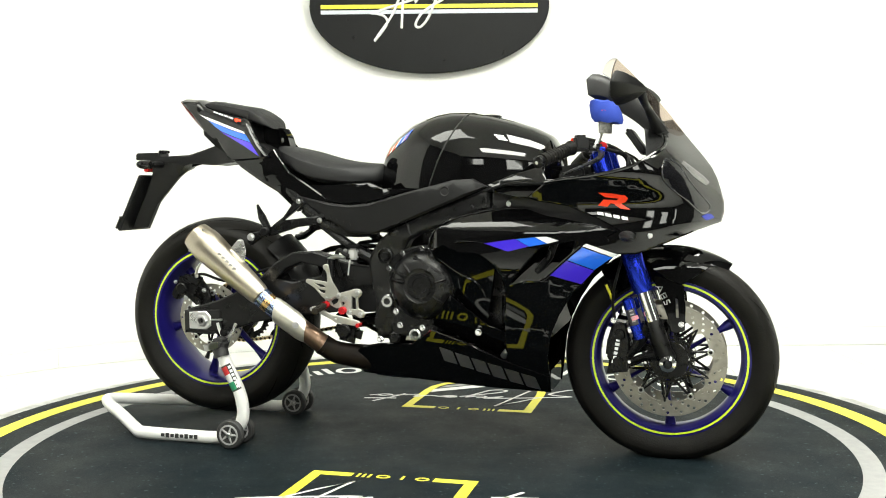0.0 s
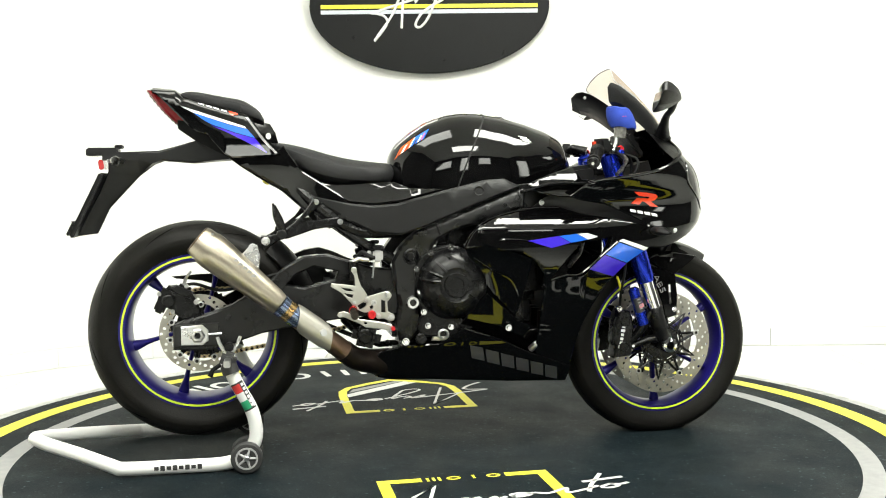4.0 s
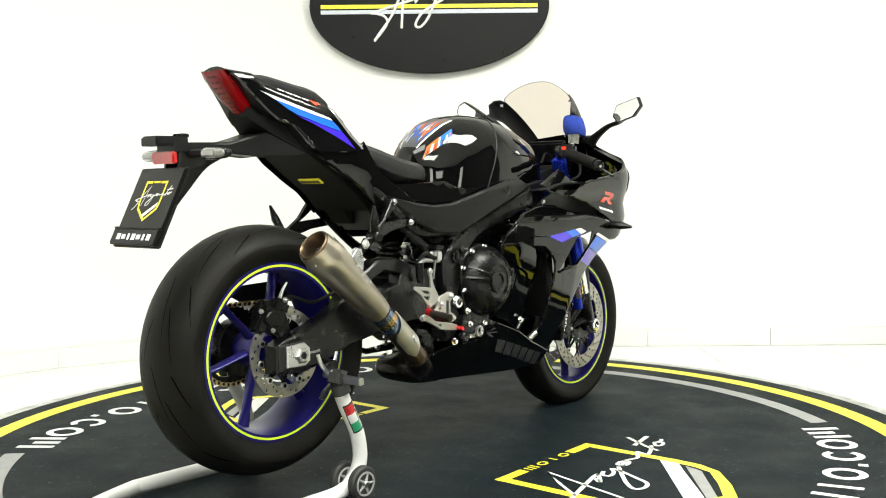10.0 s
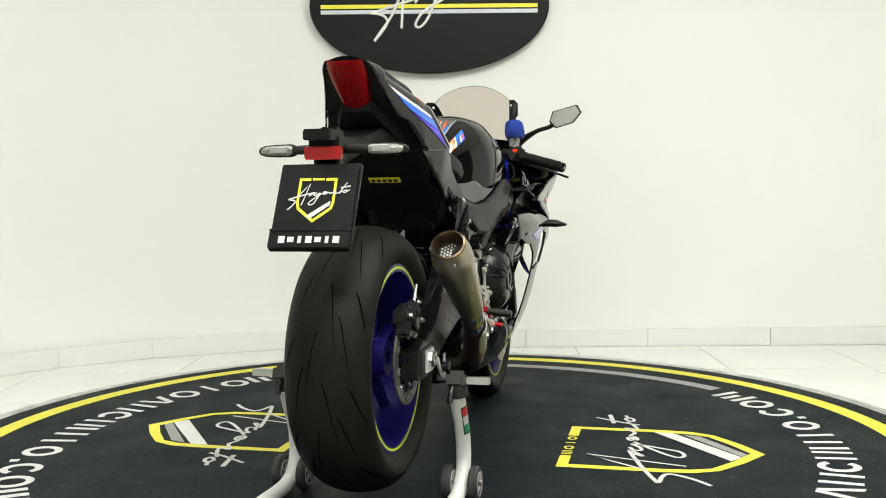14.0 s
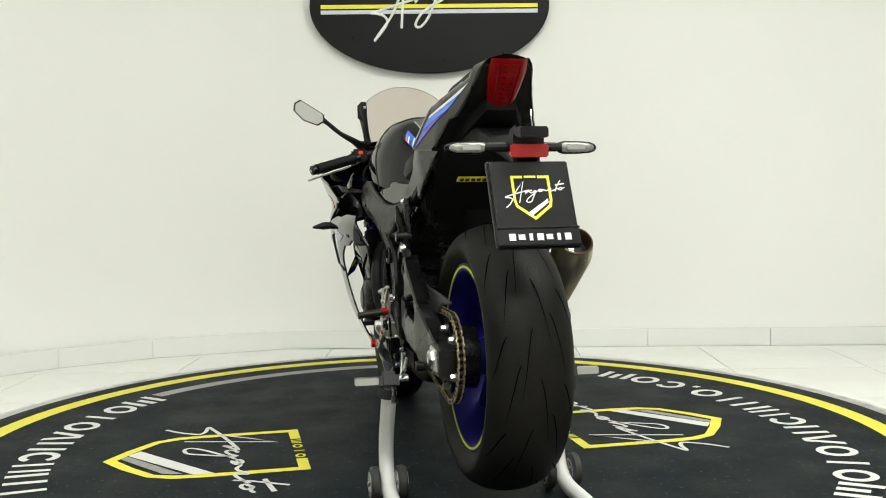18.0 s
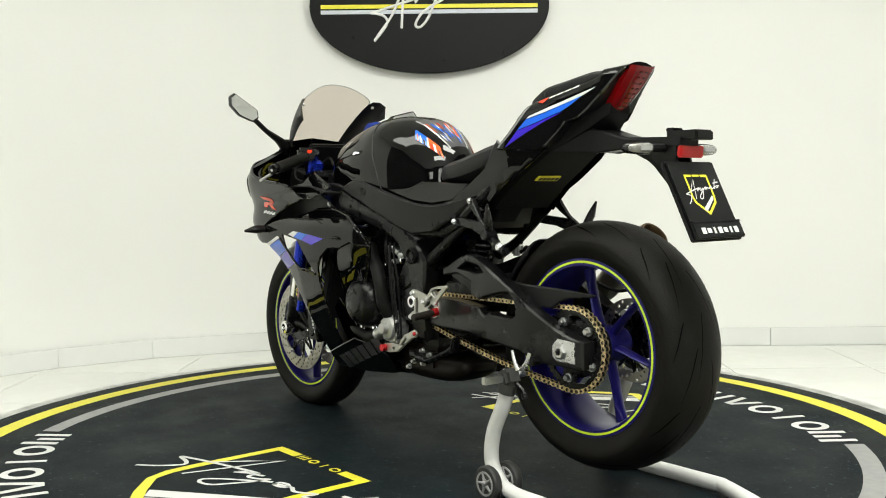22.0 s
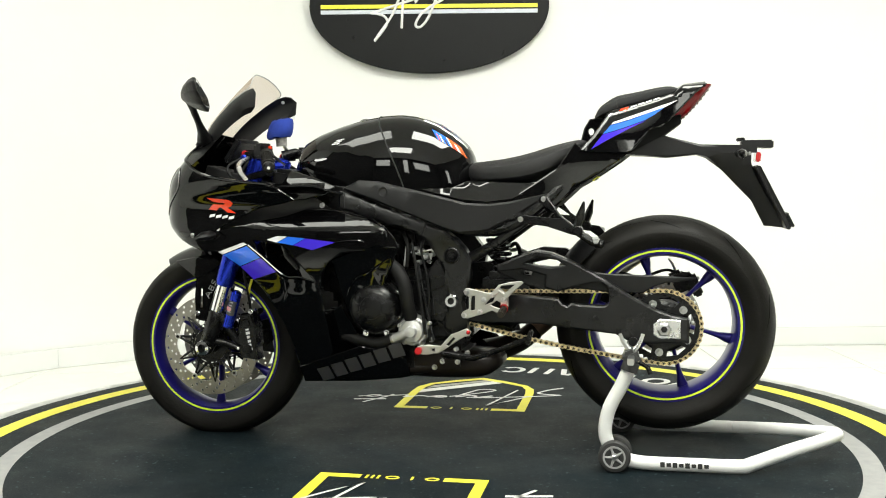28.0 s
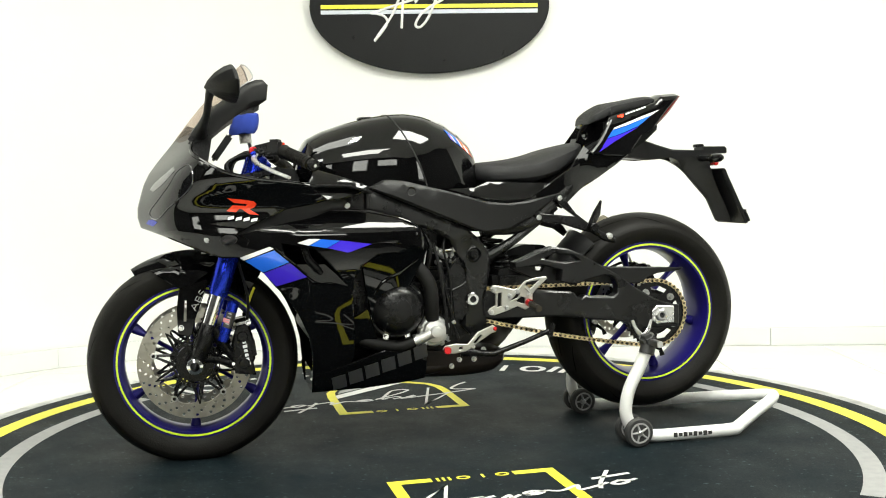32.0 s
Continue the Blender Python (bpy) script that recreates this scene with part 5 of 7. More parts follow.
        part("spar_screw", bolt((0.180, s * (frame_y(0.180, 0.728) - 0.001), 0.728), 0.005, 0.004, s), CAST, fr)
        part("frame_head", plate([(0.222, 0.788), (0.34, 0.802), (0.46, 0.802), (0.49, 0.690), (0.36, 0.680), (0.235, 0.716)], lambda x, z: ramp(x, (0.22, 0.196), (0.34, 0.165), (0.49, 0.100)), 0.03, step=0.05, edge=0.004, side=s), FRAME_BLACK, bike)
        cv = part("frame_cover", plate(cov_out, cover_y, 0.012, step=0.035, edge=0.006, side=s), MATTE, bike, "matte black textured frame cover")
        part("cover_screw", lathe([(0.005, s * 0.195), (0.011, s * 0.199), (0.0135, s * 0.201), (0.0135, s * 0.19)], (0.102, 0, 0.772), 16), DARK, cv)
        for i in range(5):
            part("letter_bar", plate([(-0.30 + 0.022 * i, 0.708 - 0.006 * i), (-0.283 + 0.022 * i, 0.708 - 0.006 * i), (-0.280 + 0.022 * i, 0.697 - 0.006 * i), (-0.297 + 0.022 * i, 0.697 - 0.006 * i)], lambda x, z: cover_y(x, z) + 0.0012, 0.001, step=0, edge=0.0, side=s), MATTE, cv)
        # subframe and passenger peg bracket
        part("subframe_tube", tube([(-0.12, s * 0.14, 0.66), (-0.25, s * 0.14, 0.665), (-0.36, s * 0.135, 0.74), (-0.46, s * 0.11, 0.83)], [0.022, 0.02, 0.018, 0.014], 10, 4), CAST, bike)
        part("subframe_stay", tube([(-0.145, s * 0.13, 0.575), (-0.22, s * 0.14, 0.62), (-0.36, s * 0.13, 0.72)], [0.018, 0.014, 0.012], 10, 4), CAST, bike)
        br = part("peg_bracket", plate([(-0.352, 0.755), (-0.372, 0.752), (-0.41, 0.70), (-0.452, 0.668), (-0.478, 0.652), (-0.470, 0.640), (-0.44, 0.645), (-0.37, 0.668), (-0.292, 0.678), (-0.284, 0.692), (-0.298, 0.702), (-0.36, 0.695), (-0.41, 0.690), (-0.38, 0.712), (-0.345, 0.742)],
                                       lambda x, z: ramp(x, (-0.48, 0.182), (-0.29, 0.158)), 0.014, step=0, edge=0.003, side=s), CAST, bike, "black passenger peg bracket")
        for bx, bz in ((-0.362, 0.746), (-0.295, 0.689)):
            part("bracket_bolt", bolt((bx, s * 0.165, bz), 0.0062, 0.008, s), STEEL, br)
        part("passenger_peg", tube([(-0.455, s * 0.18, 0.660), (-0.468, s * 0.195, 0.70), (-0.478, s * 0.205, 0.738)], [0.011, 0.012, 0.003], 10), CAST, br, "folded black passenger peg")
        part("peg_joint", disc((-0.46, s * 0.165, 0.657), 0.014, 0, s * 0.04, 14, bevel=0.003), CAST, br)
    # muffler hanger, right
    part("muffler_hanger", plate([(-0.46, 0.660), (-0.50, 0.655), (-0.522, 0.628), (-0.510, 0.612), (-0.47, 0.640)], 0.195, 0.01, step=0, side=-1), CAST, bike)
    for bx, bz in ((-0.505, 0.640), (-0.5405, 0.622)):
        part("hanger_bolt", bolt((bx, -0.196, bz), 0.009, 0.010, -1), ALU, bike)
    # left hanger stub
    part("peg_hook", tube([(-0.46, 0.18, 0.65), (-0.50, 0.185, 0.625), (-0.53, 0.19, 0.618)], [0.010, 0.012, 0.012], 10), CAST, bike)
    part("bracket_bolt", bolt((-0.51, 0.19, 0.628), 0.009, 0.012, 1), ALU, bike)
    return bike, eng, fw, rw


def build_bodywork(bike):
    # tank
    rings = []
    for x in np.concatenate([np.linspace(-0.140, -0.11, 5), np.linspace(-0.10, 0.37, 28), np.linspace(0.38, 0.412, 5)]):
        rings.append([tank_point(x, math.pi * j / 32) for j in range(33)])
    tank = part("fuel_tank", rings_to_mesh(bmesh.new(), rings), GLOSS, bike, "glossy black fuel tank")
    for q0, q1 in ((0.02, math.pi - 0.02),):
        pts = []
        for j in range(41):
            q = q0 + (q1 - q0) * j / 40
            x = 0.044 + 0.105 * math.sin(q)
            pts.append(tank_point(x, q) + Vector((0, 0, -0.0005)))
        part("tank_seam", tube(pts, 0.0024, 6), DARK, tank)
    # tank pad: a busy print of small coloured patches on a silver edged strip
    rnd = random.Random(11)
    pad = part("tank_pad", tank_patch(-0.118, 0.010, math.pi * 0.42, math.pi * 0.58, 0.0014), GREY_GRAPHIC, tank, "tank pad with blue, orange and white graphics")
    inks = (BLUE_STRIPE, BLUE_STRIPE, WHITE_STRIPE, ORANGE, DARK, RED_GRAPHIC, GREY_PLASTIC)
    for k in range(30):
        a, q = rnd.uniform(-0.114, -0.040), rnd.uniform(0.428, 0.562)
        m_ = inks[rnd.randrange(len(inks))] if k > 8 else (BLUE_STRIPE if a < -0.08 else ORANGE)
        run = rnd.uniform(0.018, 0.050)
        part("pad_graphic", tank_patch(a, min(0.006, a + run), math.pi * q, math.pi * (q + rnd.uniform(0.005, 0.014)), 0.0018 + 0.00003 * k, 6, 3, shear=rnd.choice((-1, 1)) * rnd.uniform(0.2, 0.6)), m_, pad)
    for s in (1, -1):
        part("pad_edge", tube([tank_point(x, math.pi * (0.5 + s * 0.083)) + Vector((0, -s * 0.0005, 0.0012)) for x in np.linspace(-0.118, 0.01, 12)], 0.0022, 6), ALU, pad)
        q0 = 0.285 if s > 0 else 0.715
        for k, (m_, a, b, wq) in enumerate(((ORANGE, -0.122, -0.082, 0.062), (BLUE_STRIPE, -0.080, -0.040, 0.060), (WHITE_STRIPE, -0.106, -0.098, 0.045), (RED_GRAPHIC, -0.096, -0.088, 0.035), (WHITE_STRIPE, -0.084, -0.079, 0.058), (DARK, -0.072, -0.066, 0.030), (WHITE_STRIPE, -0.060, -0.055, 0.04), (DARK, -0.116, -0.112, 0.03), (ORANGE, -0.050, -0.046, 0.04))):
            part("knee_graphic", tank_patch(a, b, math.pi * q0, math.pi * (q0 + s * wq), 0.0012 + 0.0001 * k, 6, 4, shear=s * 0.10), m_, tank)
    for s in (1, -1):
        for i in range(3):
            q = math.pi * (0.22 if s > 0 else 0.78)
            part("tank_badge", tank_patch(0.235 + 0.006 * i, 0.262 + 0.006 * i, q + s * (0.05 - 0.035 * i), q + s * (0.075 - 0.035 * i), 0.002, 4, 2), ALU, tank)
    part("filler_cap", lathe([(1e-4, 0.0), (0.034, 0.0), (0.036, 0.006), (0.030, 0.010), (1e-4, 0.010)], (0.19, 0, 0.986), 28, "z", closed=False), CAST, tank, "black filler cap")
    # seats
    part("rider_seat", loft_x([(-0.480, 0.919, 0.900, 0.045), (-0.443, 0.917, 0.860, 0.105), (-0.376, 0.902, 0.815, 0.142), (-0.309, 0.882, 0.794, 0.152), (-0.242, 0.868, 0.788, 0.142), (-0.174, 0.860, 0.787, 0.112), (-0.137, 0.856, 0.796, 0.080), (-0.117, 0.840, 0.815, 0.050)], 0.72), SEAT, bike, "black vinyl rider seat")
    pil = part("pillion_seat", loft_x([(-0.745, 1.058, 1.045, 0.040), (-0.702, 1.067, 1.032, 0.058), (-0.610, 1.051, 1.008, 0.072), (-0.566, 1.043, 0.994, 0.081), (-0.540, 1.030, 0.984, 0.084), (-0.514, 1.010, 0.977, 0.080), (-0.500, 0.986, 0.973, 0.056)], 0.62), SEAT, bike, "black vinyl pillion seat pad")
    part("seat_seam", tube([tuple(p) for p in ((-0.566, 0.083, 0.996), (-0.563, 0.074, 1.026), (-0.558, 0.0, 1.0405), (-0.563, -0.074, 1.026), (-0.566, -0.083, 0.996))], 0.002, 6, 5), DARK, pil)
    # tail
    tail_out = [(-0.818, 1.071), (-0.747, 1.065), (-0.725, 1.046), (-0.615, 1.014), (-0.558, 1.000), (-0.539, 0.986), (-0.494, 0.918), (-0.458, 0.880), (-0.483, 0.876), (-0.594, 0.872), (-0.612, 0.883), (-0.640, 0.915), (-0.660, 0.940), (-0.690, 0.948), (-0.714, 0.968), (-0.752, 1.008), (-0.784, 1.041), (-0.806, 1.060)]
    low_out = [(-0.600, 0.874), (-0.483, 0.881), (-0.449, 0.905), (-0.399, 0.834), (-0.334, 0.792), (-0.269, 0.750), (-0.235, 0.738), (-0.300, 0.737), (-0.350, 0.725), (-0.380, 0.714), (-0.446, 0.775), (-0.505, 0.809), (-0.571, 0.852)]

    def low_y(x, z):
        return ramp(x, (-0.60, 0.118), (-0.48, 0.146), (-0.35, 0.150), (-0.23, 0.158)) - 0.25 * max(0, 0.85 - z) * ramp(x, (-0.5, 1.0), (-0.3, 0.0))
    for s in (-1, 1):
        t_ = part("tail_panel", plate(tail_out, tail_y, 0.006, step=0.0105, edge=0.004, side=s), GLOSS, bike, "glossy black tail panel with blue stripes")

        def decal(name, pts, m_, fn=tail_y, owner=None, lift=0.0016):
            part(name, plate(pts, lambda x, z: fn(x, z) + lift, 0.0014, step=0.0105, edge=0.0, side=s), m_, owner or t_)
        decal("white_stripe", [(-0.735, 1.022), (-0.700, 1.011), (-0.556, 0.961), (-0.550, 0.954), (-0.60, 0.968), (-0.700, 1.003)], WHITE_STRIPE)
        decal("blue_stripe", [(-0.698, 1.002), (-0.60, 0.966), (-0.548, 0.952), (-0.527, 0.927), (-0.58, 0.943), (-0.645, 0.967), (-0.668, 0.980)], BLUE_STRIPE)
        decal("violet_stripe", [(-0.650, 0.966), (-0.58, 0.941), (-0.526, 0.925), (-0.494, 0.884), (-0.548, 0.915), (-0.60, 0.942)], VIOLET_STRIPE)
        # reflection on the panel's glossy front edge, painted as a pale strip
        decal("edge_glint", [(-0.553, 0.987), (-0.545, 0.985), (-0.497, 0.918), (-0.466, 0.884), (-0.474, 0.884), (-0.506, 0.918)], EDGE_GLINT)
        for i in range(4):
            decal("letter_bar", [(-0.683 + 0.021 * i, 1.031 - 0.0066 * i), (-0.667 + 0.021 * i, 1.026 - 0.0066 * i), (-0.667 + 0.021 * i, 1.0215 - 0.0066 * i), (-0.683 + 0.021 * i, 1.0265 - 0.0066 * i)], WHITE_STRIPE)
        decal("red_badge", [(-0.599, 1.006), (-0.577, 1.000), (-0.572, 0.993), (-0.582, 0.994), (-0.588, 0.991), (-0.595, 0.996)], RED_GRAPHIC)
        part("lower_tail_panel", plate(low_out, low_y, 0.006, step=0.03, edge=0.004, side=s), GLOSS, bike, "glossy black lower tail panel")
        part("side_panel", plate([(-0.345, 0.792), (-0.137, 0.800), (-0.095, 0.782), (-0.006, 0.778), (-0.12, 0.745), (-0.2, 0.737), (-0.27, 0.745)], lambda x, z: ramp(x, (-0.35, 0.134), (-0.2, 0.150), (0.0, 0.176)) + 0.30 * (0.80 - z), 0.006, step=0.03, edge=0.003, side=s), GLOSS, bike, "glossy black side panel below the seat")
    part("seat_base", plate([(-0.575, 0.990), (-0.484, 0.976), (-0.468, 0.949), (-0.455, 0.900), (-0.500, 0.880), (-0.55, 0.94)], 0.050, 0.100, [[(-0.489 + 0.008 * math.cos(q), 0.940 + 0.010 * math.sin(q)) for q in (2 * math.pi * j / 10 for j in range(10))]], step=0, edge=0.004, side=1), GLOSS, bike, "glossy black panel below the pillion pad")
    # top deck between the tail panels
    rows = []
    for x in np.linspace(-0.812, -0.552, 14):
        zt = ramp(x, (-0.812, 1.0725), (-0.747, 1.066), (-0.725, 1.048), (-0.615, 1.016), (-0.50, 0.986))
        w = tail_y(x, zt) - 0.002
        rows.append([(x, w * (j / 6 - 1), zt + 0.010 * (1 - (j / 6 - 1) ** 2) - 0.003) for j in range(13)] + [(x, w * (1 - j / 6), zt - 0.012) for j in range(13)])
    part("tail_deck", rings_to_mesh(bmesh.new(), rows), GLOSS, bike, "glossy black tail top")
    rows = []
    for x, zb, zt in ((-0.800, 1.054, 1.063), (-0.784, 1.042, 1.062), (-0.752, 1.010, 1.058), (-0.714, 0.972, 1.040), (-0.690, 0.952, 1.032), (-0.660, 0.943, 1.022), (-0.640, 0.920, 1.016), (-0.612, 0.889, 1.008), (-0.585, 0.880, 1.000), (-0.552, 0.880, 0.985)):
        wt, wb = tail_y(x, zt) - 0.008, tail_y(x, zb) - 0.008
        rows.append([(x, -wb, zb), (x, wb, zb), (x, wt, zt), (x, -wt, zt)])
    part("tail_core", rings_to_mesh(bmesh.new(), rows), MATTE, bike, "black plastic inside of the tail")
    # tail light: a raised lens that narrows downwards, its sides standing out from the tail
    rows, face = [], []
    for t in np.linspace(0, 1, 11):
        out_ = Vector((-0.826 + 0.096 * t, 0, 1.070 - 0.106 * t - 0.008 * math.sin(math.pi * t)))
        in_ = Vector((-0.796 + 0.084 * t, 0, 1.064 - 0.098 * t))
        w = 0.048 - 0.020 * t - 0.005 * max(0, 0.2 - t) * 5
        bul = Vector((-0.70, 0, -0.71)) * 0.006
        front = [out_ + Vector((0, w * u, 0)) + bul * (1 - u * u) + (in_ - out_) * (0.22 * abs(u) ** 8) for u in np.linspace(-1, 1, 13)]
        face.append((out_ + bul, w))
        rows.append([in_ + Vector((0, -w * 1.02, 0))] + front + [in_ + Vector((0, w * 1.02, 0))])
    lamp = part("tail_light", rings_to_mesh(bmesh.new(), rows), RED_LENS, bike, "red tail light lens with dark ribs", angle=28)
    for k in range(1, 10):
        p0, w = face[k]
        for sg in (-1, 1):
            part("lens_rib", tube([p0 + Vector((0, sg * w * u, 0)) - Vector((-0.70, 0, -0.71)) * (0.006 * u * u + 0.0004) for u in (0.10, 0.22, 0.34)], 0.0026, 6), RED_DARK, lamp)
    for sg in (-1, 1):
        part("lens_divider", tube([p0 + Vector((0, sg * w * 0.56, 0)) - Vector((-0.70, 0, -0.71)) * 0.0022 for p0, w in face[1:10]], 0.0014, 6), RED_DARK, lamp)
    for s in (-1, 1):
        oc = [(-0.808, 1.062), (-0.784, 1.041), (-0.752, 1.008), (-0.712, 0.966)]
        ic = [(-0.790, 1.050, 0.050), (-0.767, 1.025, 0.046), (-0.739, 0.995, 0.040), (-0.708, 0.964, 0.027)]
        ra = spline([(a, s * (tail_y(a, b) - 0.003), b) for a, b in oc], 4)
        rb = spline([(a, s * c, b) for a, b, c in ic], 4)
        rows = [[p.lerp(q, t) for t in np.linspace(0, 1, 5)] + [p.lerp(q, t) + Vector((0.006, 0, 0.004)) for t in np.linspace(1, 0, 5)] for p, q in zip(ra, rb)]
        part("tail_rear_face", rings_to_mesh(bmesh.new(), rows), MATTE, bike)
    # undertail
    rows = []
    for x, zt, zb, w in ((-0.745, 0.985, 0.960, 0.035), (-0.69, 0.975, 0.921, 0.062), (-0.60, 0.95, 0.874, 0.088), (-0.52, 0.92, 0.822, 0.098), (-0.45, 0.88, 0.776, 0.100), (-0.39, 0.83, 0.722, 0.100), (-0.35, 0.80, 0.722, 0.10)):
        rows.append([(x, -w, zb), (x, w, zb), (x, w * 1.05, (zt + zb) / 2), (x, w * 0.9, zt), (x, -w * 0.9, zt), (x, -w * 1.05, (zt + zb) / 2)])
    under = part("undertail", rings_to_mesh(bmesh.new(), rows), UNDERTAIL, bike, "black plastic undertail")
    part("inner_fender", plate([(-0.44, 0.775), (-0.385, 0.715), (-0.36, 0.685), (-0.30, 0.69), (-0.36, 0.78)], 0.075, 0.15, step=0, side=1), UNDERTAIL, bike)
    TA = Matrix.Translation((-0.4985, 0.008, 0.8065)) @ Matrix.Rotation(radians(34), 4, "Y")
    part("maker_plate", _placed(box((0, 0, -0.004), (0.022, 0.084, 0.004), None, 0.0015), TA), YELLOW, under, "small yellow maker's plate")
    for i in range(5):
        part("letter_bar", _placed(box((0, -0.030 + 0.015 * i, -0.0068), (0.011, 0.010, 0.001), None, 0), TA), DARK, under)
    # plate holder: its front edge narrows to a thin spine

    def holder_y(x, z):
        d = (x + 0.90) * 0.755 - (z - 0.78) * 0.655
        wide = ramp(x, (-1.05, 0.030), (-0.85, 0.034), (-0.70, 0.050), (-0.60, 0.085))
        return wide if x > -0.78 else ramp(d, (-0.07, wide), (-0.004, 0.008)) if z < 0.86 else wide
    hold = part("plate_holder", plate([(-0.695, 0.925), (-0.60, 0.893), (-0.585, 0.873), (-0.66, 0.866), (-0.705, 0.862), (-0.79, 0.869), (-0.815, 0.858), (-0.858, 0.825), (-0.942, 0.735), (-0.978, 0.662), (-1.040, 0.655), (-1.032, 0.668), (-0.968, 0.78), (-0.940, 0.840), (-0.940, 0.885), (-0.93, 0.893), (-0.80, 0.895)],
                      holder_y, 0.01, step=0.05, edge=0.004, side=1), MATTE, bike, "long black plastic plate holder")
    part("holder_side", plate([(-0.695, 0.925), (-0.60, 0.893), (-0.585, 0.873), (-0.66, 0.866), (-0.705, 0.862), (-0.79, 0.869), (-0.815, 0.858), (-0.858, 0.825), (-0.942, 0.735), (-0.978, 0.662), (-1.040, 0.655), (-1.032, 0.668), (-0.968, 0.78), (-0.940, 0.840), (-0.940, 0.885), (-0.93, 0.893), (-0.80, 0.895)],
                      holder_y, 0.01, step=0.05, edge=0.004, side=-1), MATTE, hold)
    rows = []
    for x, zt, zb, w in ((-0.60, 0.893, 0.870, 0.085), (-0.70, 0.922, 0.865, 0.048), (-0.80, 0.897, 0.870, 0.034), (-0.90, 0.894, 0.872, 0.034), (-0.955, 0.892, 0.872, 0.034)):
        rows.append([(x, -w, zb), (x, w, zb), (x, w, zt), (x, -w, zt)])
    part("holder_arm", rings_to_mesh(bmesh.new(), rows), MATTE, hold)
    part("bracket_box", box((-0.955, 0, 0.896), (0.085, 0.062, 0.022), None, 0.003), MATTE, hold)
    part("bracket_tip", box((-0.985, 0, 0.894), (0.03, 0.060, 0.020), None, 0.002), MATTE, hold)
    for dy in (-0.014, 0.0, 0.014):
        part("bracket_stud", box((-0.912, dy, 0.910), (0.022, 0.009, 0.010), None, 0.002), CAST, hold)
    part("rear_reflector", box((-0.958, 0, 0.858), (0.014, 0.084, 0.028), Matrix.Rotation(radians(-6), 4, "Y"), 0.003), RED_REFLECT, hold, "red rear reflector")
    PM = Matrix.Translation((-0.997, 0.005, 0.746)) @ Matrix.Rotation(radians(26.5), 4, "Y") @ Matrix.Diagonal((1, 0.92, 0.95, 1))
    pl = part("number_plate", _placed(box((0, 0, 0), (0.010, 0.190, 0.204), None, 0.003), PM), PLATE_BLACK, hold, "black display plate with a yellow crest")
    part("plate_frame", _placed(box((0.004, 0, 0), (0.012, 0.196, 0.210), None, 0.003), PM), MATTE, pl)
    part("plate_foot", _placed(box((-0.008, 0, -0.084), (0.008, 0.192, 0.040), None, 0.002), PM), PLATE_BLACK, pl)
    part("plate_lip", _placed(box((-0.009, 0, -0.062), (0.010, 0.194, 0.006), None, 0.002), PM), MATTE, pl)
    for i in range(7):
        part("letter_bar", _placed(box((-0.0128, -0.066 + 0.0215 * i, -0.085), (0.001, 0.0150 - 0.007 * (i % 3 == 1), 0.016 - 0.004 * (i % 3 == 2)), None, 0), PM), WHITE_STRIPE, pl)
    def flat(pts, m_, name, d=-0.0058):
        bm = bmesh.new()
        bm.faces.new([bm.verts.new((d, a, b - 0.012)) for a, b in pts])
        part(name, _placed(bm, PM), m_, pl)
    o = [(-0.018, 0.078), (-0.046, 0.078), (-0.046, 0.018), (-0.042, 0.002), (0, -0.030), (0.042, 0.002), (0.046, 0.018), (0.046, 0.078), (0.018, 0.078)]
    inn = [(-0.018, 0.0715), (-0.0395, 0.0715), (-0.0395, 0.019), (-0.036, 0.006), (0, -0.0215), (0.036, 0.006), (0.0395, 0.019), (0.0395, 0.0715), (0.018, 0.0715)]
    for i in range(len(o) - 1):
        flat([o[i], o[i + 1], inn[i + 1], inn[i]], YELLOW, "crest_line")
    flat([(-0.014, 0.078), (0.014, 0.078), (0.014, 0.0725), (-0.014, 0.0725)], YELLOW, "letter_bar")
    flat([(0.018, -0.014), (0.008, -0.0205), (-0.036, 0.012), (-0.036, 0.022)], WHITE_STRIPE, "crest_stripe")
    for pts, ww, n_ in SCRIPT:
        bm = ribbon([(-0.192 * a, (b + 0.405) * 0.186 + 0.078) for a, b in pts], ww * 0.24, 0, n_)
        bmesh.ops.transform(bm, matrix=Matrix(((0, 0, 1, -0.0066), (1, 0, 0, 0), (0, 1, 0, -0.012), (0, 0, 0, 1))), verts=bm.verts)
        part("script_stroke", _placed(bm, PM), WHITE_STRIPE, pl)
    for s in (-1, 1):
        ind = part("rear_indicator", loft_indicator((-0.91, s * 0.081, 0.866), s, 0.092), CAST, bike, "clear rear indicator on a black stalk")
        part("indicator_stalk", tube([(-0.905, s * 0.03, 0.868), (-0.908, s * 0.085, 0.867)], [0.011, 0.010], 10), MATTE, ind)
        part("indicator_lens", loft_indicator((-0.9165, s * 0.087, 0.866), s, 0.078, 0.78), CLEAR_LENS, ind, "clear ribbed lens")
        part("indicator_bulb", box((-0.9262, s * 0.117, 0.866), (0.003, 0.040, 0.010), None, 0.001), GREY_PLASTIC, ind, "pale element")

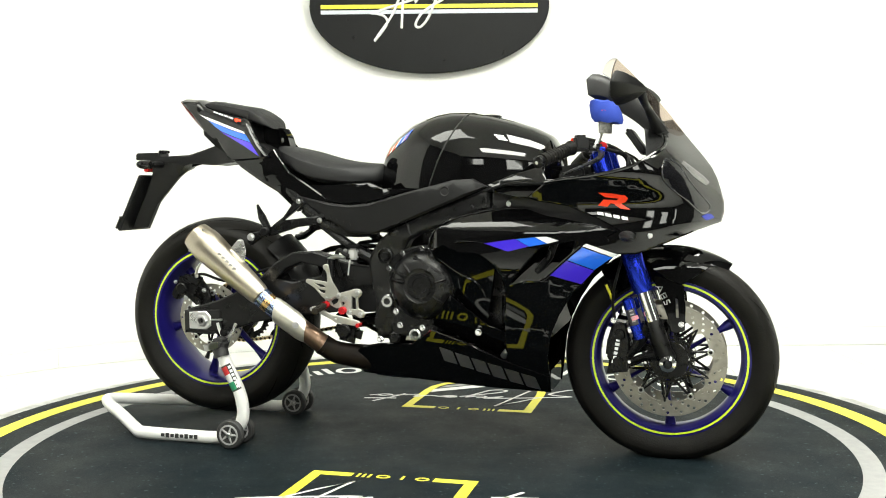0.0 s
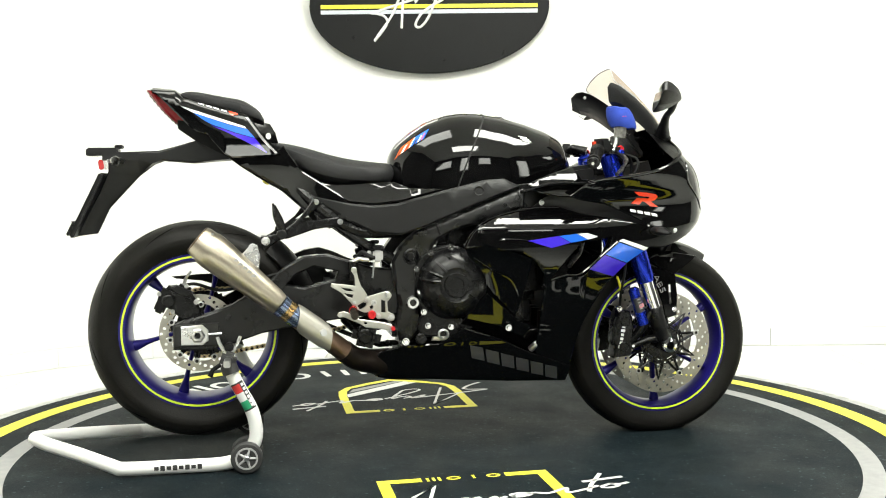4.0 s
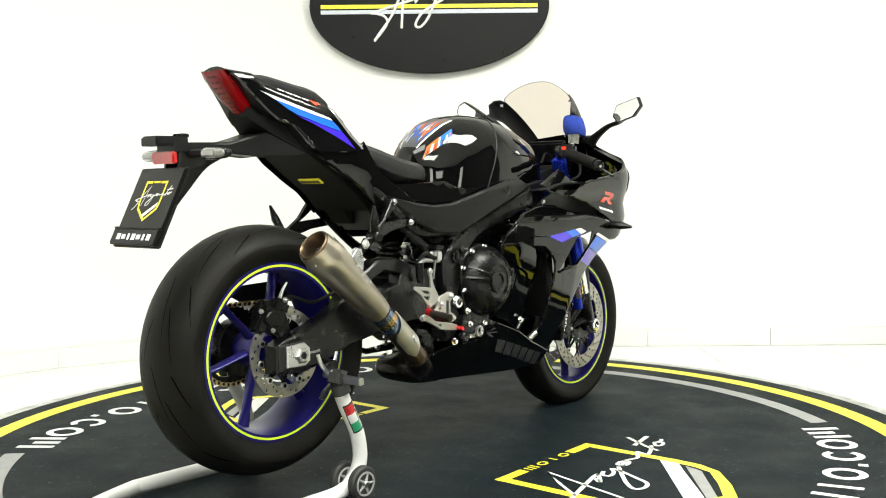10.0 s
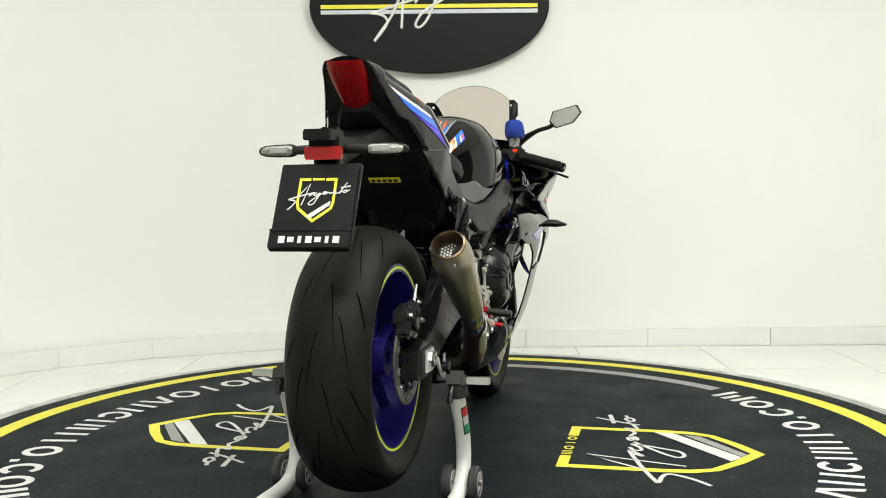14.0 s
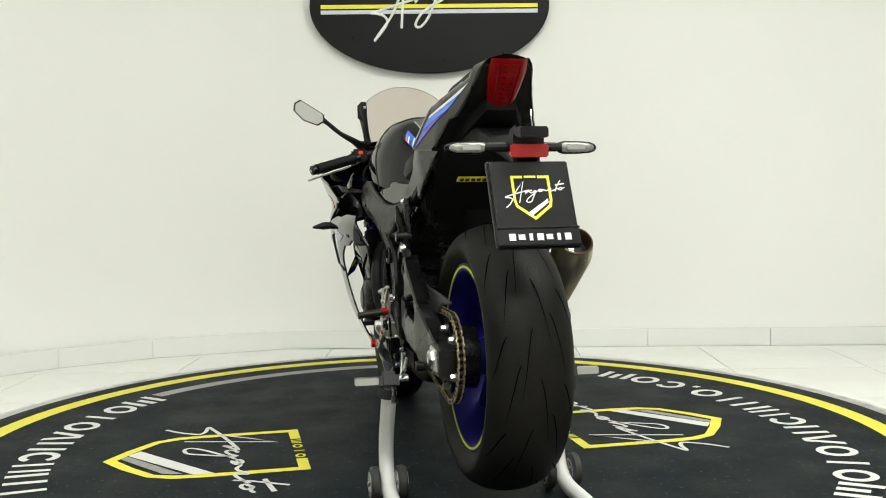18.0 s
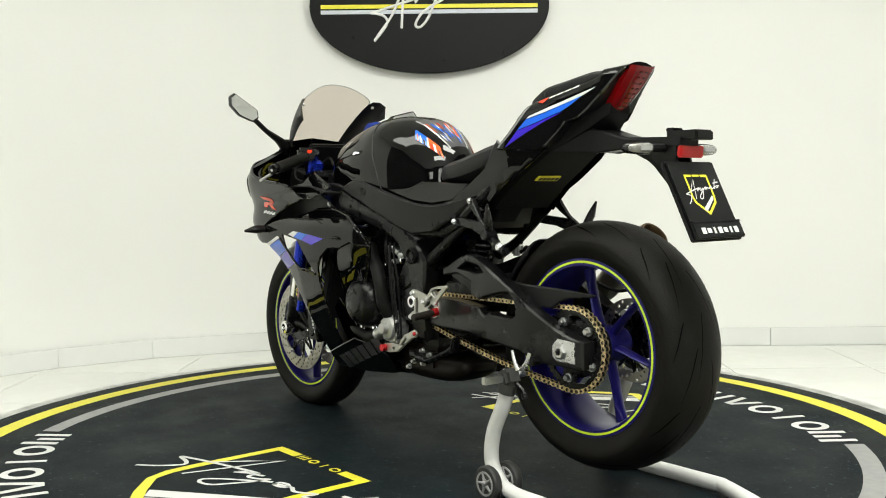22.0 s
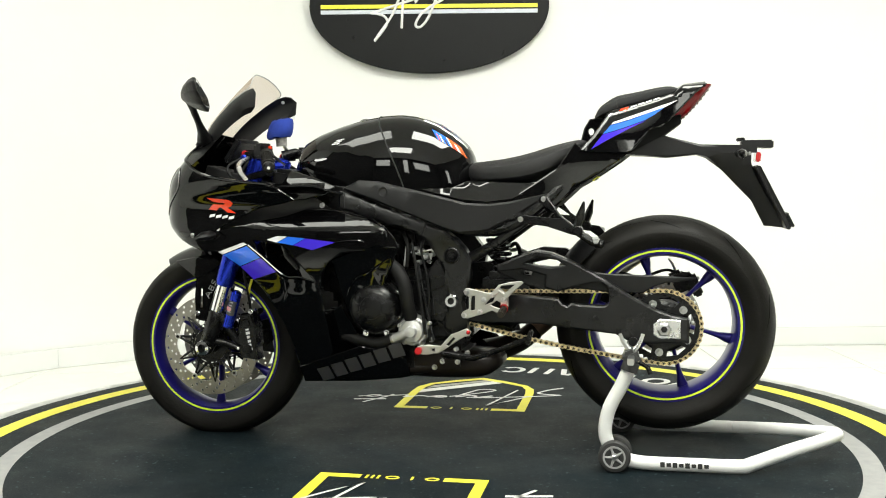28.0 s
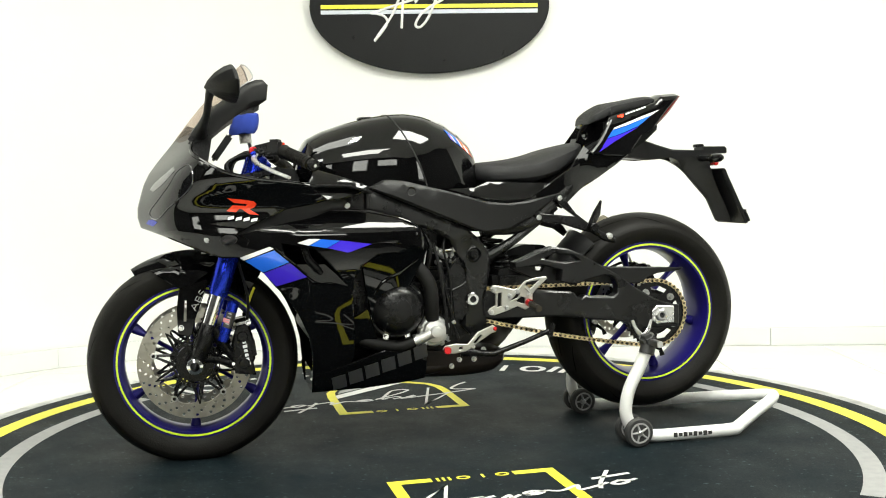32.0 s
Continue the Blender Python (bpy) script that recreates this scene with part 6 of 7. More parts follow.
    # front fairing
    up_out = [(0.858, 0.677), (0.866, 0.705), (0.865, 0.735), (0.856, 0.768), (0.846, 0.800), (0.831, 0.831), (0.806, 0.865), (0.779, 0.898), (0.755, 0.928), (0.722, 0.968), (0.692, 0.955), (0.710, 0.888), (0.690, 0.866), (0.632, 0.831), (0.55, 0.811), (0.447, 0.799), (0.400, 0.790), (0.350, 0.752),
              (0.382, 0.742), (0.463, 0.728), (0.538, 0.695), (0.598, 0.664), (0.565, 0.648), (0.575, 0.600), (0.640, 0.600), (0.690, 0.617), (0.745, 0.640), (0.80, 0.660)]
    hl = [(0.828, 0.722), (0.800, 0.760), (0.770, 0.800), (0.748, 0.834), (0.716, 0.850), (0.709, 0.806), (0.727, 0.776), (0.772, 0.738), (0.808, 0.704)]
    vent = [(0.300, 0.515), (0.345, 0.570), (0.390, 0.618), (0.480, 0.634), (0.462, 0.585), (0.395, 0.525)]
    mid_out = [(0.052, 0.606), (0.070, 0.648), (0.100, 0.678), (0.150, 0.700), (0.250, 0.720), (0.340, 0.721), (0.394, 0.703), (0.538, 0.678), (0.592, 0.662), (0.566, 0.645), (0.600, 0.603), (0.560, 0.580), (0.527, 0.553), (0.497, 0.515), (0.470, 0.490), (0.432, 0.430), (0.405, 0.370), (0.392, 0.310),
               (0.388, 0.188), (0.300, 0.192), (0.272, 0.300), (0.276, 0.400), (0.284, 0.488), (0.278, 0.533), (0.254, 0.568), (0.214, 0.596), (0.150, 0.602), (0.108, 0.618), (0.075, 0.604)]
    for s in (-1, 1):
        upf = part("upper_fairing", plate(up_out, fairing_y, 0.005, step=0.0105, edge=0.004, side=s), GLOSS, bike, "glossy black nose fairing")
        part("headlight", plate(hl, lambda x, z: fairing_y(x, z) + 0.0022, 0.002, step=0.0105, edge=0.001, smooth=4, side=s), HEADGLASS, bike, "dark glassy headlight")
        part("intake_lip", plate([(0.826, 0.787), (0.813, 0.803), (0.785, 0.826), (0.758, 0.847), (0.754, 0.838), (0.786, 0.802), (0.816, 0.779)], lambda x, z: fairing_y(x, z) + 0.0022, 0.002, step=0.0105, edge=0.001, side=s), GREY_LENS, upf)
        part("position_light", plate([(0.840, 0.690), (0.832, 0.701), (0.820, 0.703), (0.806, 0.697), (0.819, 0.684)], lambda x, z: fairing_y(x, z) + 0.0022, 0.002, step=0.01, edge=0.0, side=s), BLUE_ANO, bike, "small blue position light lens")

        def decal2(name, pts, m_, owner, lift=0.0016):
            part(name, plate(pts, lambda x, z: fairing_y(x, z) + lift, 0.0014, step=0.025, edge=0.0, side=s), m_, owner)
        for pts in ([(0.542, 0.758), (0.600, 0.753), (0.638, 0.747), (0.649, 0.737), (0.640, 0.725), (0.624, 0.719), (0.657, 0.699), (0.622, 0.702), (0.596, 0.720), (0.586, 0.721), (0.574, 0.709), (0.540, 0.714), (0.562, 0.734), (0.610, 0.731), (0.614, 0.737), (0.568, 0.742)],):
            pts = [(0.541 + (a - 0.540) * 0.73, 0.718 + (b - 0.699) * 0.78) for a, b in pts]
            decal2("red_emblem", pts if s < 0 else [(1.164 - a, b - 0.004) for a, b in reversed(pts)], RED_GRAPHIC, upf)
        for i in range(4):
            x0, z0 = (0.538 + 0.0215 * i, 0.714 - 0.0042 * i) if s < 0 else (0.541 + 0.0205 * i, 0.707 + 0.0020 * i)
            decal2("letter_bar", [(x0, z0), (x0 + 0.0165, z0 - 0.003), (x0 + 0.0185, z0 - 0.0115), (x0 + 0.002, z0 - 0.0085)], WHITE_STRIPE, upf)
        loop = [(p.x, p.y) for p in spline([(a, b, 0) for a, b in hl], 4, True)]
        part("headlight_trim", tube([(a, s * (fairing_y(a, b) + 0.0012), b) for a, b in loop], 0.0022, 6, closed=True), GREY_LENS, upf)
        part("fairing_rim", tube([(a, s * (fairing_y(a, b) - 0.002), b) for a, b in ((0.704, 0.925), (0.711, 0.890), (0.692, 0.867), (0.632, 0.832), (0.55, 0.812), (0.447, 0.800), (0.402, 0.792))], [0.002, 0.006, 0.006, 0.0055, 0.005, 0.004, 0.003], 8, 6), GLOSS, upf, "rounded glossy rim of the cockpit opening")
        part("fairing_bolt", bolt((0.676, s * (fairing_y(0.676, 0.65) - 0.002), 0.650), 0.006, 0.006, s), ALU, upf)
        mf = part("side_fairing", plate(mid_out, side_y, 0.005, [vent], 0.012, 0.004, side=s), GLOSS, bike, "glossy black side fairing with blue stripes")
        decal2("violet_stripe", [(0.230, 0.628), (0.318, 0.640), (0.355, 0.620), (0.298, 0.606)], VIOLET_STRIPE, mf)
        decal2("blue_stripe", [(0.320, 0.640), (0.372, 0.645), (0.405, 0.628), (0.357, 0.620)], BLUE_STRIPE, mf)
        decal2("white_stripe", [(0.374, 0.6455), (0.405, 0.647), (0.438, 0.636), (0.407, 0.628)], WHITE_STRIPE, mf)
        decal2("white_stripe", [(0.500, 0.622), (0.512, 0.628), (0.592, 0.600), (0.580, 0.592)], WHITE_STRIPE, mf)
        decal2("blue_stripe", [(0.497, 0.619), (0.578, 0.591), (0.530, 0.557), (0.452, 0.587)], BLUE_STRIPE, mf)
        decal2("violet_stripe", [(0.450, 0.585), (0.529, 0.555), (0.494, 0.517), (0.408, 0.543)], VIOLET_STRIPE, mf)
        part("fairing_lip", tube([(a, s * (side_y(a, b) - 0.001), b) for a, b in ((0.055, 0.612), (0.071, 0.648), (0.100, 0.677), (0.150, 0.699), (0.250, 0.719), (0.335, 0.7205))], [0.002, 0.0035, 0.004, 0.004, 0.004, 0.002], 8, 5), GLOSS, mf, "rounded glossy upper lip")
        part("fairing_crease", tube([(a, s * (fairing_y(a, b) + 0.0005), b) for a, b in ((0.232, 0.629), (0.190, 0.632), (0.160, 0.632), (0.146, 0.628))], [0.001, 0.0035, 0.005, 0.0015], 8, 4), GLOSS, mf)
        part("fairing_edge", tube([(a, s * (fairing_y(a, b) + 0.001), b) for a, b in ((0.300, 0.512), (0.345, 0.525), (0.39, 0.530), (0.455, 0.585), (0.497, 0.620))], 0.004, 6, 5), GLOSS, mf)
        part("fairing_filler", plate([(0.235, 0.700), (0.262, 0.722), (0.300, 0.752), (0.340, 0.77), (0.46, 0.78), (0.60, 0.70), (0.62, 0.64), (0.56, 0.63), (0.40, 0.66)], lambda x, z: fairing_y(x, z) - 0.056, 0.004, step=0.04, edge=0.0, side=s), MATTE, bike)
        part("fairing_duct", plate([(0.27, 0.49), (0.34, 0.59), (0.39, 0.64), (0.50, 0.650), (0.49, 0.575), (0.40, 0.50)], lambda x, z: 0.196 - 0.35 * (z - 0.57) + 0.30 * (0.36 - x), 0.004, step=0.025, side=s), GLOSS, bike, "glossy black air duct")
        part("duct_pipe", tube([(0.42, s * 0.190, 0.64), (0.40, s * 0.198, 0.585), (0.365, s * 0.195, 0.545)], 0.011, 10), CAST, bike)
        part("inner_panel", plate([(0.232, 0.788), (0.300, 0.815), (0.380, 0.838), (0.400, 0.800), (0.447, 0.797), (0.463, 0.742), (0.382, 0.748), (0.320, 0.752), (0.262, 0.766)], lambda x, z: fairing_y(x, z) - 0.010 - 0.95 * max(0, z - 0.752), 0.005, step=0.02, edge=0.003, side=s), GLOSS, bike, "glossy black inner fairing panel")
        rows = []
        for x in np.linspace(0.225, 0.500, 9):
            yo, yi = fairing_y(x, 0.79) - 0.018, ramp(x, (0.22, 0.170), (0.36, 0.130), (0.50, 0.120))
            zo, zi = ramp(x, (0.22, 0.772), (0.30, 0.795), (0.50, 0.792)), ramp(x, (0.22, 0.770), (0.50, 0.765))
            top = [Vector((x, s * (yo + (yi - yo) * u), zo + (zi - zo) * u)) for u in np.linspace(0, 1, 5)]
            rows.append(top + [p - Vector((0, 0, 0.004)) for p in reversed(top)])
        part("cockpit_trim", rings_to_mesh(bmesh.new(), rows), MATTE, bike, "black cockpit side trim")
        part("panel_bolt", bolt((0.289, s * (fairing_y(0.289, 0.735) - 0.057), 0.735), 0.0065, 0.007, s), ALU, bike)
        # stepped inner panels behind the side fairing's rear edge
        ip = part("inner_side_panel", plate([(0.054, 0.619), (0.090, 0.632), (0.165, 0.610), (0.255, 0.575), (0.242, 0.500), (0.228, 0.440), (0.214, 0.395), (0.190, 0.408), (0.166, 0.428), (0.114, 0.487), (0.081, 0.553)],
                    lambda x, z: ramp(x, (0.05, 0.182), (0.14, 0.204), (0.26, 0.212)) + 0.29 * (z - 0.53), 0.006, step=0.025, edge=0.003, side=s), GLOSS, bike, "glossy black inner side panel")
        part("panel_crease", tube([(0.085, s * 0.206, 0.578), (0.140, s * 0.2085, 0.541), (0.194, s * 0.2025, 0.512), (0.224, s * 0.185, 0.455)], [0.002, 0.0045, 0.0045, 0.002], 8, 4), GLOSS, ip)
        part("inner_side_panel", plate([(0.050, 0.385), (0.087, 0.441), (0.120, 0.479), (0.206, 0.404), (0.224, 0.388), (0.300, 0.360), (0.310, 0.280), (0.258, 0.295), (0.167, 0.335)] if s < 0 else [(0.200, 0.345), (0.235, 0.441), (0.252, 0.431), (0.300, 0.400), (0.310, 0.270), (0.190, 0.308)],
                    lambda x, z: ramp(x, (0.05, 0.166), (0.2, 0.176), (0.32, 0.174)) + 0.50 * (z - 0.38), 0.006, step=0.03, edge=0.003, side=s), GLOSS, bike)
        # front indicators and mirrors
        ind = part("front_indicator", tube([(0.612, s * 0.215, 0.650), (0.616, s * 0.255, 0.650), (0.622, s * 0.29, 0.648), (0.634, s * 0.325, 0.643)], [0.007, 0.013, 0.014, 0.004], 12, 3, flat=1.6), MATTE, bike, "small black front indicator")
        part("indicator_lens", tube([(0.625, s * 0.262, 0.649), (0.636, s * 0.30, 0.646)], [0.010, 0.007], 10), HEADGLASS, ind)
        rear = [(0.281, 1.049), (0.368, 1.070), (0.384, 1.042), (0.357, 1.007), (0.293, 0.990), (0.270, 1.013)] if s < 0 else \
               [(0.281, 1.050), (0.364, 1.101), (0.385, 1.088), (0.388, 1.062), (0.356, 1.028), (0.305, 1.010), (0.281, 1.024)]
        my, mz = sum(p[0] for p in rear) / len(rear), sum(p[1] for p in rear) / len(rear)
        ay, az = 0.296, mz - 0.006
        mir = part("mirror_stalk", tube([(0.690, s * 0.132, 0.936), (0.680, s * 0.165, 0.958), (0.668, s * 0.215, 0.985), (0.662, s * 0.262, mz - 0.030), (0.655, s * ay, az)], [0.018, 0.012, 0.008, 0.008, 0.011], 12, 5, flat=1.3), MATTE, bike, "black mirror stalk")
        part("stalk_foot", box((0.694, s * 0.126, 0.931), (0.060, 0.034, 0.030), Matrix.Rotation(radians(50), 4, "Y"), 0.008), MATTE, mir, "black mirror foot on the fairing")
        edge_ = []
        for i, p in enumerate(rear):
            for q, k in ((rear[i - 1], 0.16), (rear[i - 1], 0.05), (rear[(i + 1) % len(rear)], 0.05), (rear[(i + 1) % len(rear)], 0.16)):
                edge_.append((p[0] + (q[0] - p[0]) * k, p[1] + (q[1] - p[1]) * k))

        def mirror_at(y, z, k, dx, pull):
            y, z = my + (y - my) * k, mz + (z - mz) * k
            return Vector((0.594 + 0.24 * (z - mz) - 0.20 * (y - my) + dx, s * (y + (ay - y) * pull), z + (az - z) * pull))
        rows = [[mirror_at(y, z, k, dx, pull) for y, z in edge_] for k, dx, pull in ((0.95, 0.0, 0), (1.03, 0.002, 0), (1.04, 0.010, 0), (0.98, 0.026, 0.05), (0.78, 0.050, 0.18), (0.48, 0.068, 0.35), (0.16, 0.078, 0.6))]
        part("mirror_shell", rings_to_mesh(bmesh.new(), rows), MATTE, mir, "matte black wedge-shaped mirror shell", angle=22)
        bm = bmesh.new()
        ring2 = [bm.verts.new(mirror_at(y, z, 0.93, -0.0012, 0)) for y, z in edge_]
        cen = bm.verts.new(mirror_at(my, mz, 1, -0.0015, 0))
        for i in range(len(ring2)):
            bm.faces.new((ring2[i], ring2[(i + 1) % len(ring2)], cen))
        part("mirror_glass", bm, MIRROR, mir, "mirror glass")
        # cockpit wing beside the screen
        rows = []
        for e, k in zip(spline([q[2] for q in SCREEN_LINES[:4]] + [(0.530, 0.142, 1.090)], 5), np.linspace(0, 1, 21)):
            w = 0.40 + 0.75 * k
            face = [Vector((e.x, s * (e.y - 0.002), e.z - 0.001)), Vector((e.x - 0.014 * w, s * (e.y + 0.014 * w), e.z - 0.002 * w)), Vector((e.x - 0.026 * w, s * (e.y + 0.027 * w), e.z - 0.016 * w)), Vector((e.x - 0.022 * w, s * (e.y + 0.026 * w), e.z - 0.052 * w)), Vector((e.x - 0.006, s * (e.y + 0.010), e.z - 0.066 - 0.006 * k))]
            rows.append(face + [p + Vector((0.003, -s * 0.003, -0.002)) for p in reversed(face)])
        wing = part("cockpit_wing", rings_to_mesh(bmesh.new(), rows), MATTE, bike, "black cockpit wing along the screen's edge")
        part("wing_screw", disc((0.537, s * 0.150, 1.070), 0.005, -s * 0.004, -s * 0.012, 10, bevel=0.001), ALU, wing)
        lip = [(0.668, 0.855), (0.690, 0.870), (0.708, 0.900), (0.712, 0.940)]
        wlow = [(0.652, 0.940, 0.124), (0.668, 0.936, 0.118), (0.684, 0.934, 0.110), (0.704, 0.940, 0.102)]
        la = spline([(a, s * fairing_y(a, b) * 0.985, b) for a, b in lip], 5)
        lb = spline([(a, s * c, b) for a, b, c in wlow], 5)
        rows = [[p.lerp(q, t) - Vector((0, s * 0.012 * math.sin(math.pi * t), 0)) for t in np.linspace(0, 1, 7)] for p, q in zip(la, lb)]
        rows = [r + [v + Vector((0.004, -s * 0.004, 0)) for v in reversed(r)] for r in rows]
        part("cockpit_lining", rings_to_mesh(bmesh.new(), rows), MATTE, bike, "black cockpit lining")
    # belly: right side reaches further back
    low_r = [(0.388, 0.190), (0.393, 0.243), (0.330, 0.266), (0.258, 0.293), (0.167, 0.338), (0.056, 0.376), (0.030, 0.358), (-0.014, 0.328), (-0.109, 0.325), (-0.174, 0.312), (-0.205, 0.287), (-0.211, 0.252), (-0.184, 0.224), (-0.110, 0.217), (0.053, 0.207), (0.216, 0.196)]
    low_l = [(0.388, 0.188), (0.390, 0.243), (0.300, 0.275), (0.184, 0.316), (0.130, 0.306), (0.090, 0.295), (0.052, 0.273), (0.050, 0.214), (0.085, 0.207), (0.216, 0.194)]
    for s, out in ((-1, low_r), (1, low_l)):
        bp = part("belly_pan", plate(out, lambda x, z: fairing_y(x, z) + 0.004, 0.005, step=0.03, edge=0.004, side=s), GLOSS, bike, "glossy black belly pan")
        for i in range(6):
            x0, z0 = (0.075 + 0.047 * i, 0.322 - 0.0145 * i) if s < 0 else (0.335 - 0.047 * i, 0.235 + 0.0165 * i)
            d = -0.0125 if s < 0 else 0.0140
            k = 0.039
            sg = 1 if s < 0 else -1
            part("letter_bar", plate([(x0, z0), (x0 + sg * k, z0 + d * 0.8), (x0 + sg * (k + 0.010), z0 + d * 0.8 - 0.042), (x0 + sg * 0.010, z0 - 0.042)], lambda x, z: fairing_y(x, z) + 0.0056, 0.001, step=0.02, edge=0.0, side=s), GREY_GRAPHIC, bp)
    rows = []
    for x, zb, w in ((0.386, 0.190, 0.105), (0.30, 0.192, 0.115), (0.14, 0.202, 0.112), (0.055, 0.207, 0.105)):
        rows.append([(x, -w, zb + 0.008), (x, -w * 0.5, zb - 0.004), (x, w * 0.5, zb - 0.004), (x, w, zb + 0.008), (x, w * 0.9, zb + 0.06), (x, -w * 0.9, zb + 0.06)])
    part("belly_floor", rings_to_mesh(bmesh.new(), rows), GLOSS, bike)
    # windscreen: its edges run along the cockpit wings and arch over between their tips
    rows = []
    for c, e in zip(spline([(*q[1], 0) for q in SCREEN_LINES], 3), spline([q[2] for q in SCREEN_LINES], 3)):
        rows.append([(c.x + (e.x - c.x) * u * u, e.y * u, c.y + (e.z - c.y) * u * u) for u in np.linspace(-1, 1, 17)])
    screen_ = part("windscreen", rings_to_mesh(bmesh.new(), rows, False), SCREEN, bike, "lightly smoked clear windscreen")
    part("screen_edge", tube([r[-1] for r in rows[6:]] + [r[0] for r in reversed(rows[6:])], 0.0018, 6), GREY_PLASTIC, screen_)
    # added block: keeps the gap before the tank dark, where cables would run
    part("steering_gap_filler", box((0.452, 0, 0.806), (0.085, 0.17, 0.075), Matrix.Rotation(radians(-8), 4, "Y"), 0.012), MATTE, bike, "black filler block before the tank, in place of dark cables")
    # dashboard
    part("dashboard", box((0.625, 0, 0.905), (0.02, 0.16, 0.085), Matrix.Rotation(radians(-35), 4, "Y"), 0.006), MATTE, bike, "black instrument panel")
    part("cockpit_floor", plate([(0.44, 0.79), (0.70, 0.86), (0.72, 0.80), (0.60, 0.70), (0.44, 0.72)], 0.10, 0.20, step=0, side=1), DARK, bike)


def _placed(bm, m):
    bmesh.ops.transform(bm, matrix=m, verts=bm.verts)
    return bm


def loft_indicator(p, s, length, k=1.0):
    """Slim lens body that tapers outwards along y from p."""
    rows = []
    for t, rx, rz in ((0, 0.55, 0.75), (0.12, 0.95, 1.0), (0.5, 1.0, 0.98), (0.80, 0.92, 0.86), (0.93, 0.7, 0.60), (0.98, 0.3, 0.25)):
        rows.append([(p[0] + 0.012 * k * rx * math.cos(q) + 0.008 * t, p[1] + s * length * t, p[2] + 0.0145 * k * rz * math.sin(q)) for q in (2 * math.pi * j / 14 for j in range(14))])
    return rings_to_mesh(bmesh.new(), rows)


def build_controls(bike):
    # triple clamp, bars, grips, levers
    part("triple_clamp", plate([(0.49, 0.845), (0.575, 0.825), (0.57, 0.805), (0.485, 0.825)], 0.135, 0.27, step=0, edge=0.003, side=1), CAST, bike, "black upper triple clamp")
    part("steering_nut", lathe([(1e-4, 0.0), (0.020, 0.0), (0.022, 0.012), (0.012, 0.022), (1e-4, 0.022)], (0.505, 0, 0.845), 20, "z", closed=False), BLUE_ANO, bike, "blue steering stem nut")
    part("lower_clamp", box((0.60, 0, 0.66), (0.09, 0.28, 0.04), Matrix.Rotation(radians(18), 4, "Y"), 0.01), CAST, bike)
    for s in (-1, 1):
        a, b = Vector((0.492, s * 0.125, 0.905)), Vector((0.398, s * 0.338, 0.846))
        bar = part("handlebar", tube([(0.53, s * 0.108, 0.893), a, a.lerp(b, 0.5)], [0.016, 0.013, 0.011], 12), CAST, bike, "black clip-on handlebar")
        d = b - a
        part("grip", tube([a + d * t for t in (0.30, 0.33, 0.40, 0.93, 0.95)], [0.015, 0.021, 0.0175, 0.0175, 0.019], 16), RUBBER, bar, "black ribbed rubber grip")
        for k in range(9):
            part("grip_rib", tube([a + d * (0.45 + 0.05 * k), a + d * (0.462 + 0.05 * k)], 0.0186, 14), RUBBER, bar)
        part("bar_end", tube([a + d * t for t in (0.95, 0.97, 1.03, 1.045)], [0.012, 0.0165, 0.0165, 0.011], 16), CAST, bar, "black bar end weight")
        part("bar_end_ring", tube([a + d * 1.032, a + d * 1.047], 0.0085, 12), CAST, bar)
        part("bar_end_screw", tube([a + d * 1.046, a + d * 1.050], 0.0045, 10), STEEL, bar)
        part("switch_box", box(tuple(a + d * 0.21 + Vector((0.01, 0, 0.006))), (0.04, 0.055, 0.045), Matrix.Rotation(radians(s * -18), 4, "Z"), 0.008), MATTE, bar, "black switch housing")
        part("switch_button", box(tuple(a + d * 0.20 + Vector((-0.012, 0, 0.014))), (0.008, 0.018, 0.012), None, 0.002), RED_GRAPHIC, bar)
        lv0 = a + d * 0.12 + Vector((0.055, 0, -0.012))
        part("lever", tube([lv0, a + d * 0.4 + Vector((0.088, 0, -0.022)), a + d * 0.75 + Vector((0.086, 0, -0.026)), a + d * 1.06 + Vector((0.070, 0, -0.030))], [0.006, 0.0055, 0.0045, 0.004], 10, 5, flat=1.5), (CAST if s < 0 else ALU), bar, "brake or clutch lever")
        part("lever_perch", box(tuple(lv0 - Vector((0.012, 0, -0.004))), (0.05, 0.035, 0.026), None, 0.006), CAST, bar)
        part("lever_adjuster", disc(tuple(lv0 + Vector((0.008, s * 0.005, 0.004))), 0.012, -0.012, 0.012, 14, bevel=0.003), RED_ANO, bar, "red lever adjuster")
        part("lever_adjuster", disc(tuple(lv0 + Vector((0.008, s * 0.02, -0.006))), 0.009, -0.008, 0.008, 14, bevel=0.003), BLUE_ANO, bar)
        part("brake_hose", tube([tuple(lv0 + Vector((0.0, s * -0.02, 0))), (0.60, s * 0.10, 0.86), (0.61, s * 0.08, 0.78), (0.62, s * 0.08, 0.66)], 0.005, 8, 6), HOSE, bike)
    # brake reservoir with a blue cloth band, right
    part("reservoir", tube([(0.548, -0.150, 0.925), (0.552, -0.152, 0.99)], [0.018, 0.022], 16), CLEAR_LENS, bike, "white brake fluid reservoir")
    rows = []
    for z, r in ((0.954, 0.033), (0.964, 0.037), (0.982, 0.037), (1.000, 0.034), (1.011, 0.030), (1.015, 0.022)):
        rows.append([(0.551 + r * (1.18 + 0.04 * math.sin(3 * q)) * math.cos(q) - 0.25 * (z - 0.98), -0.152 + r * 0.95 * math.sin(q), z - 0.13 * math.cos(q) * r + 0.002 * math.sin(5 * q)) for q in (2 * math.pi * j / 24 for j in range(24))])
    part("cloth_band", rings_to_mesh(bmesh.new(), rows), CLOTH, bike, "blue cloth band round the reservoir")
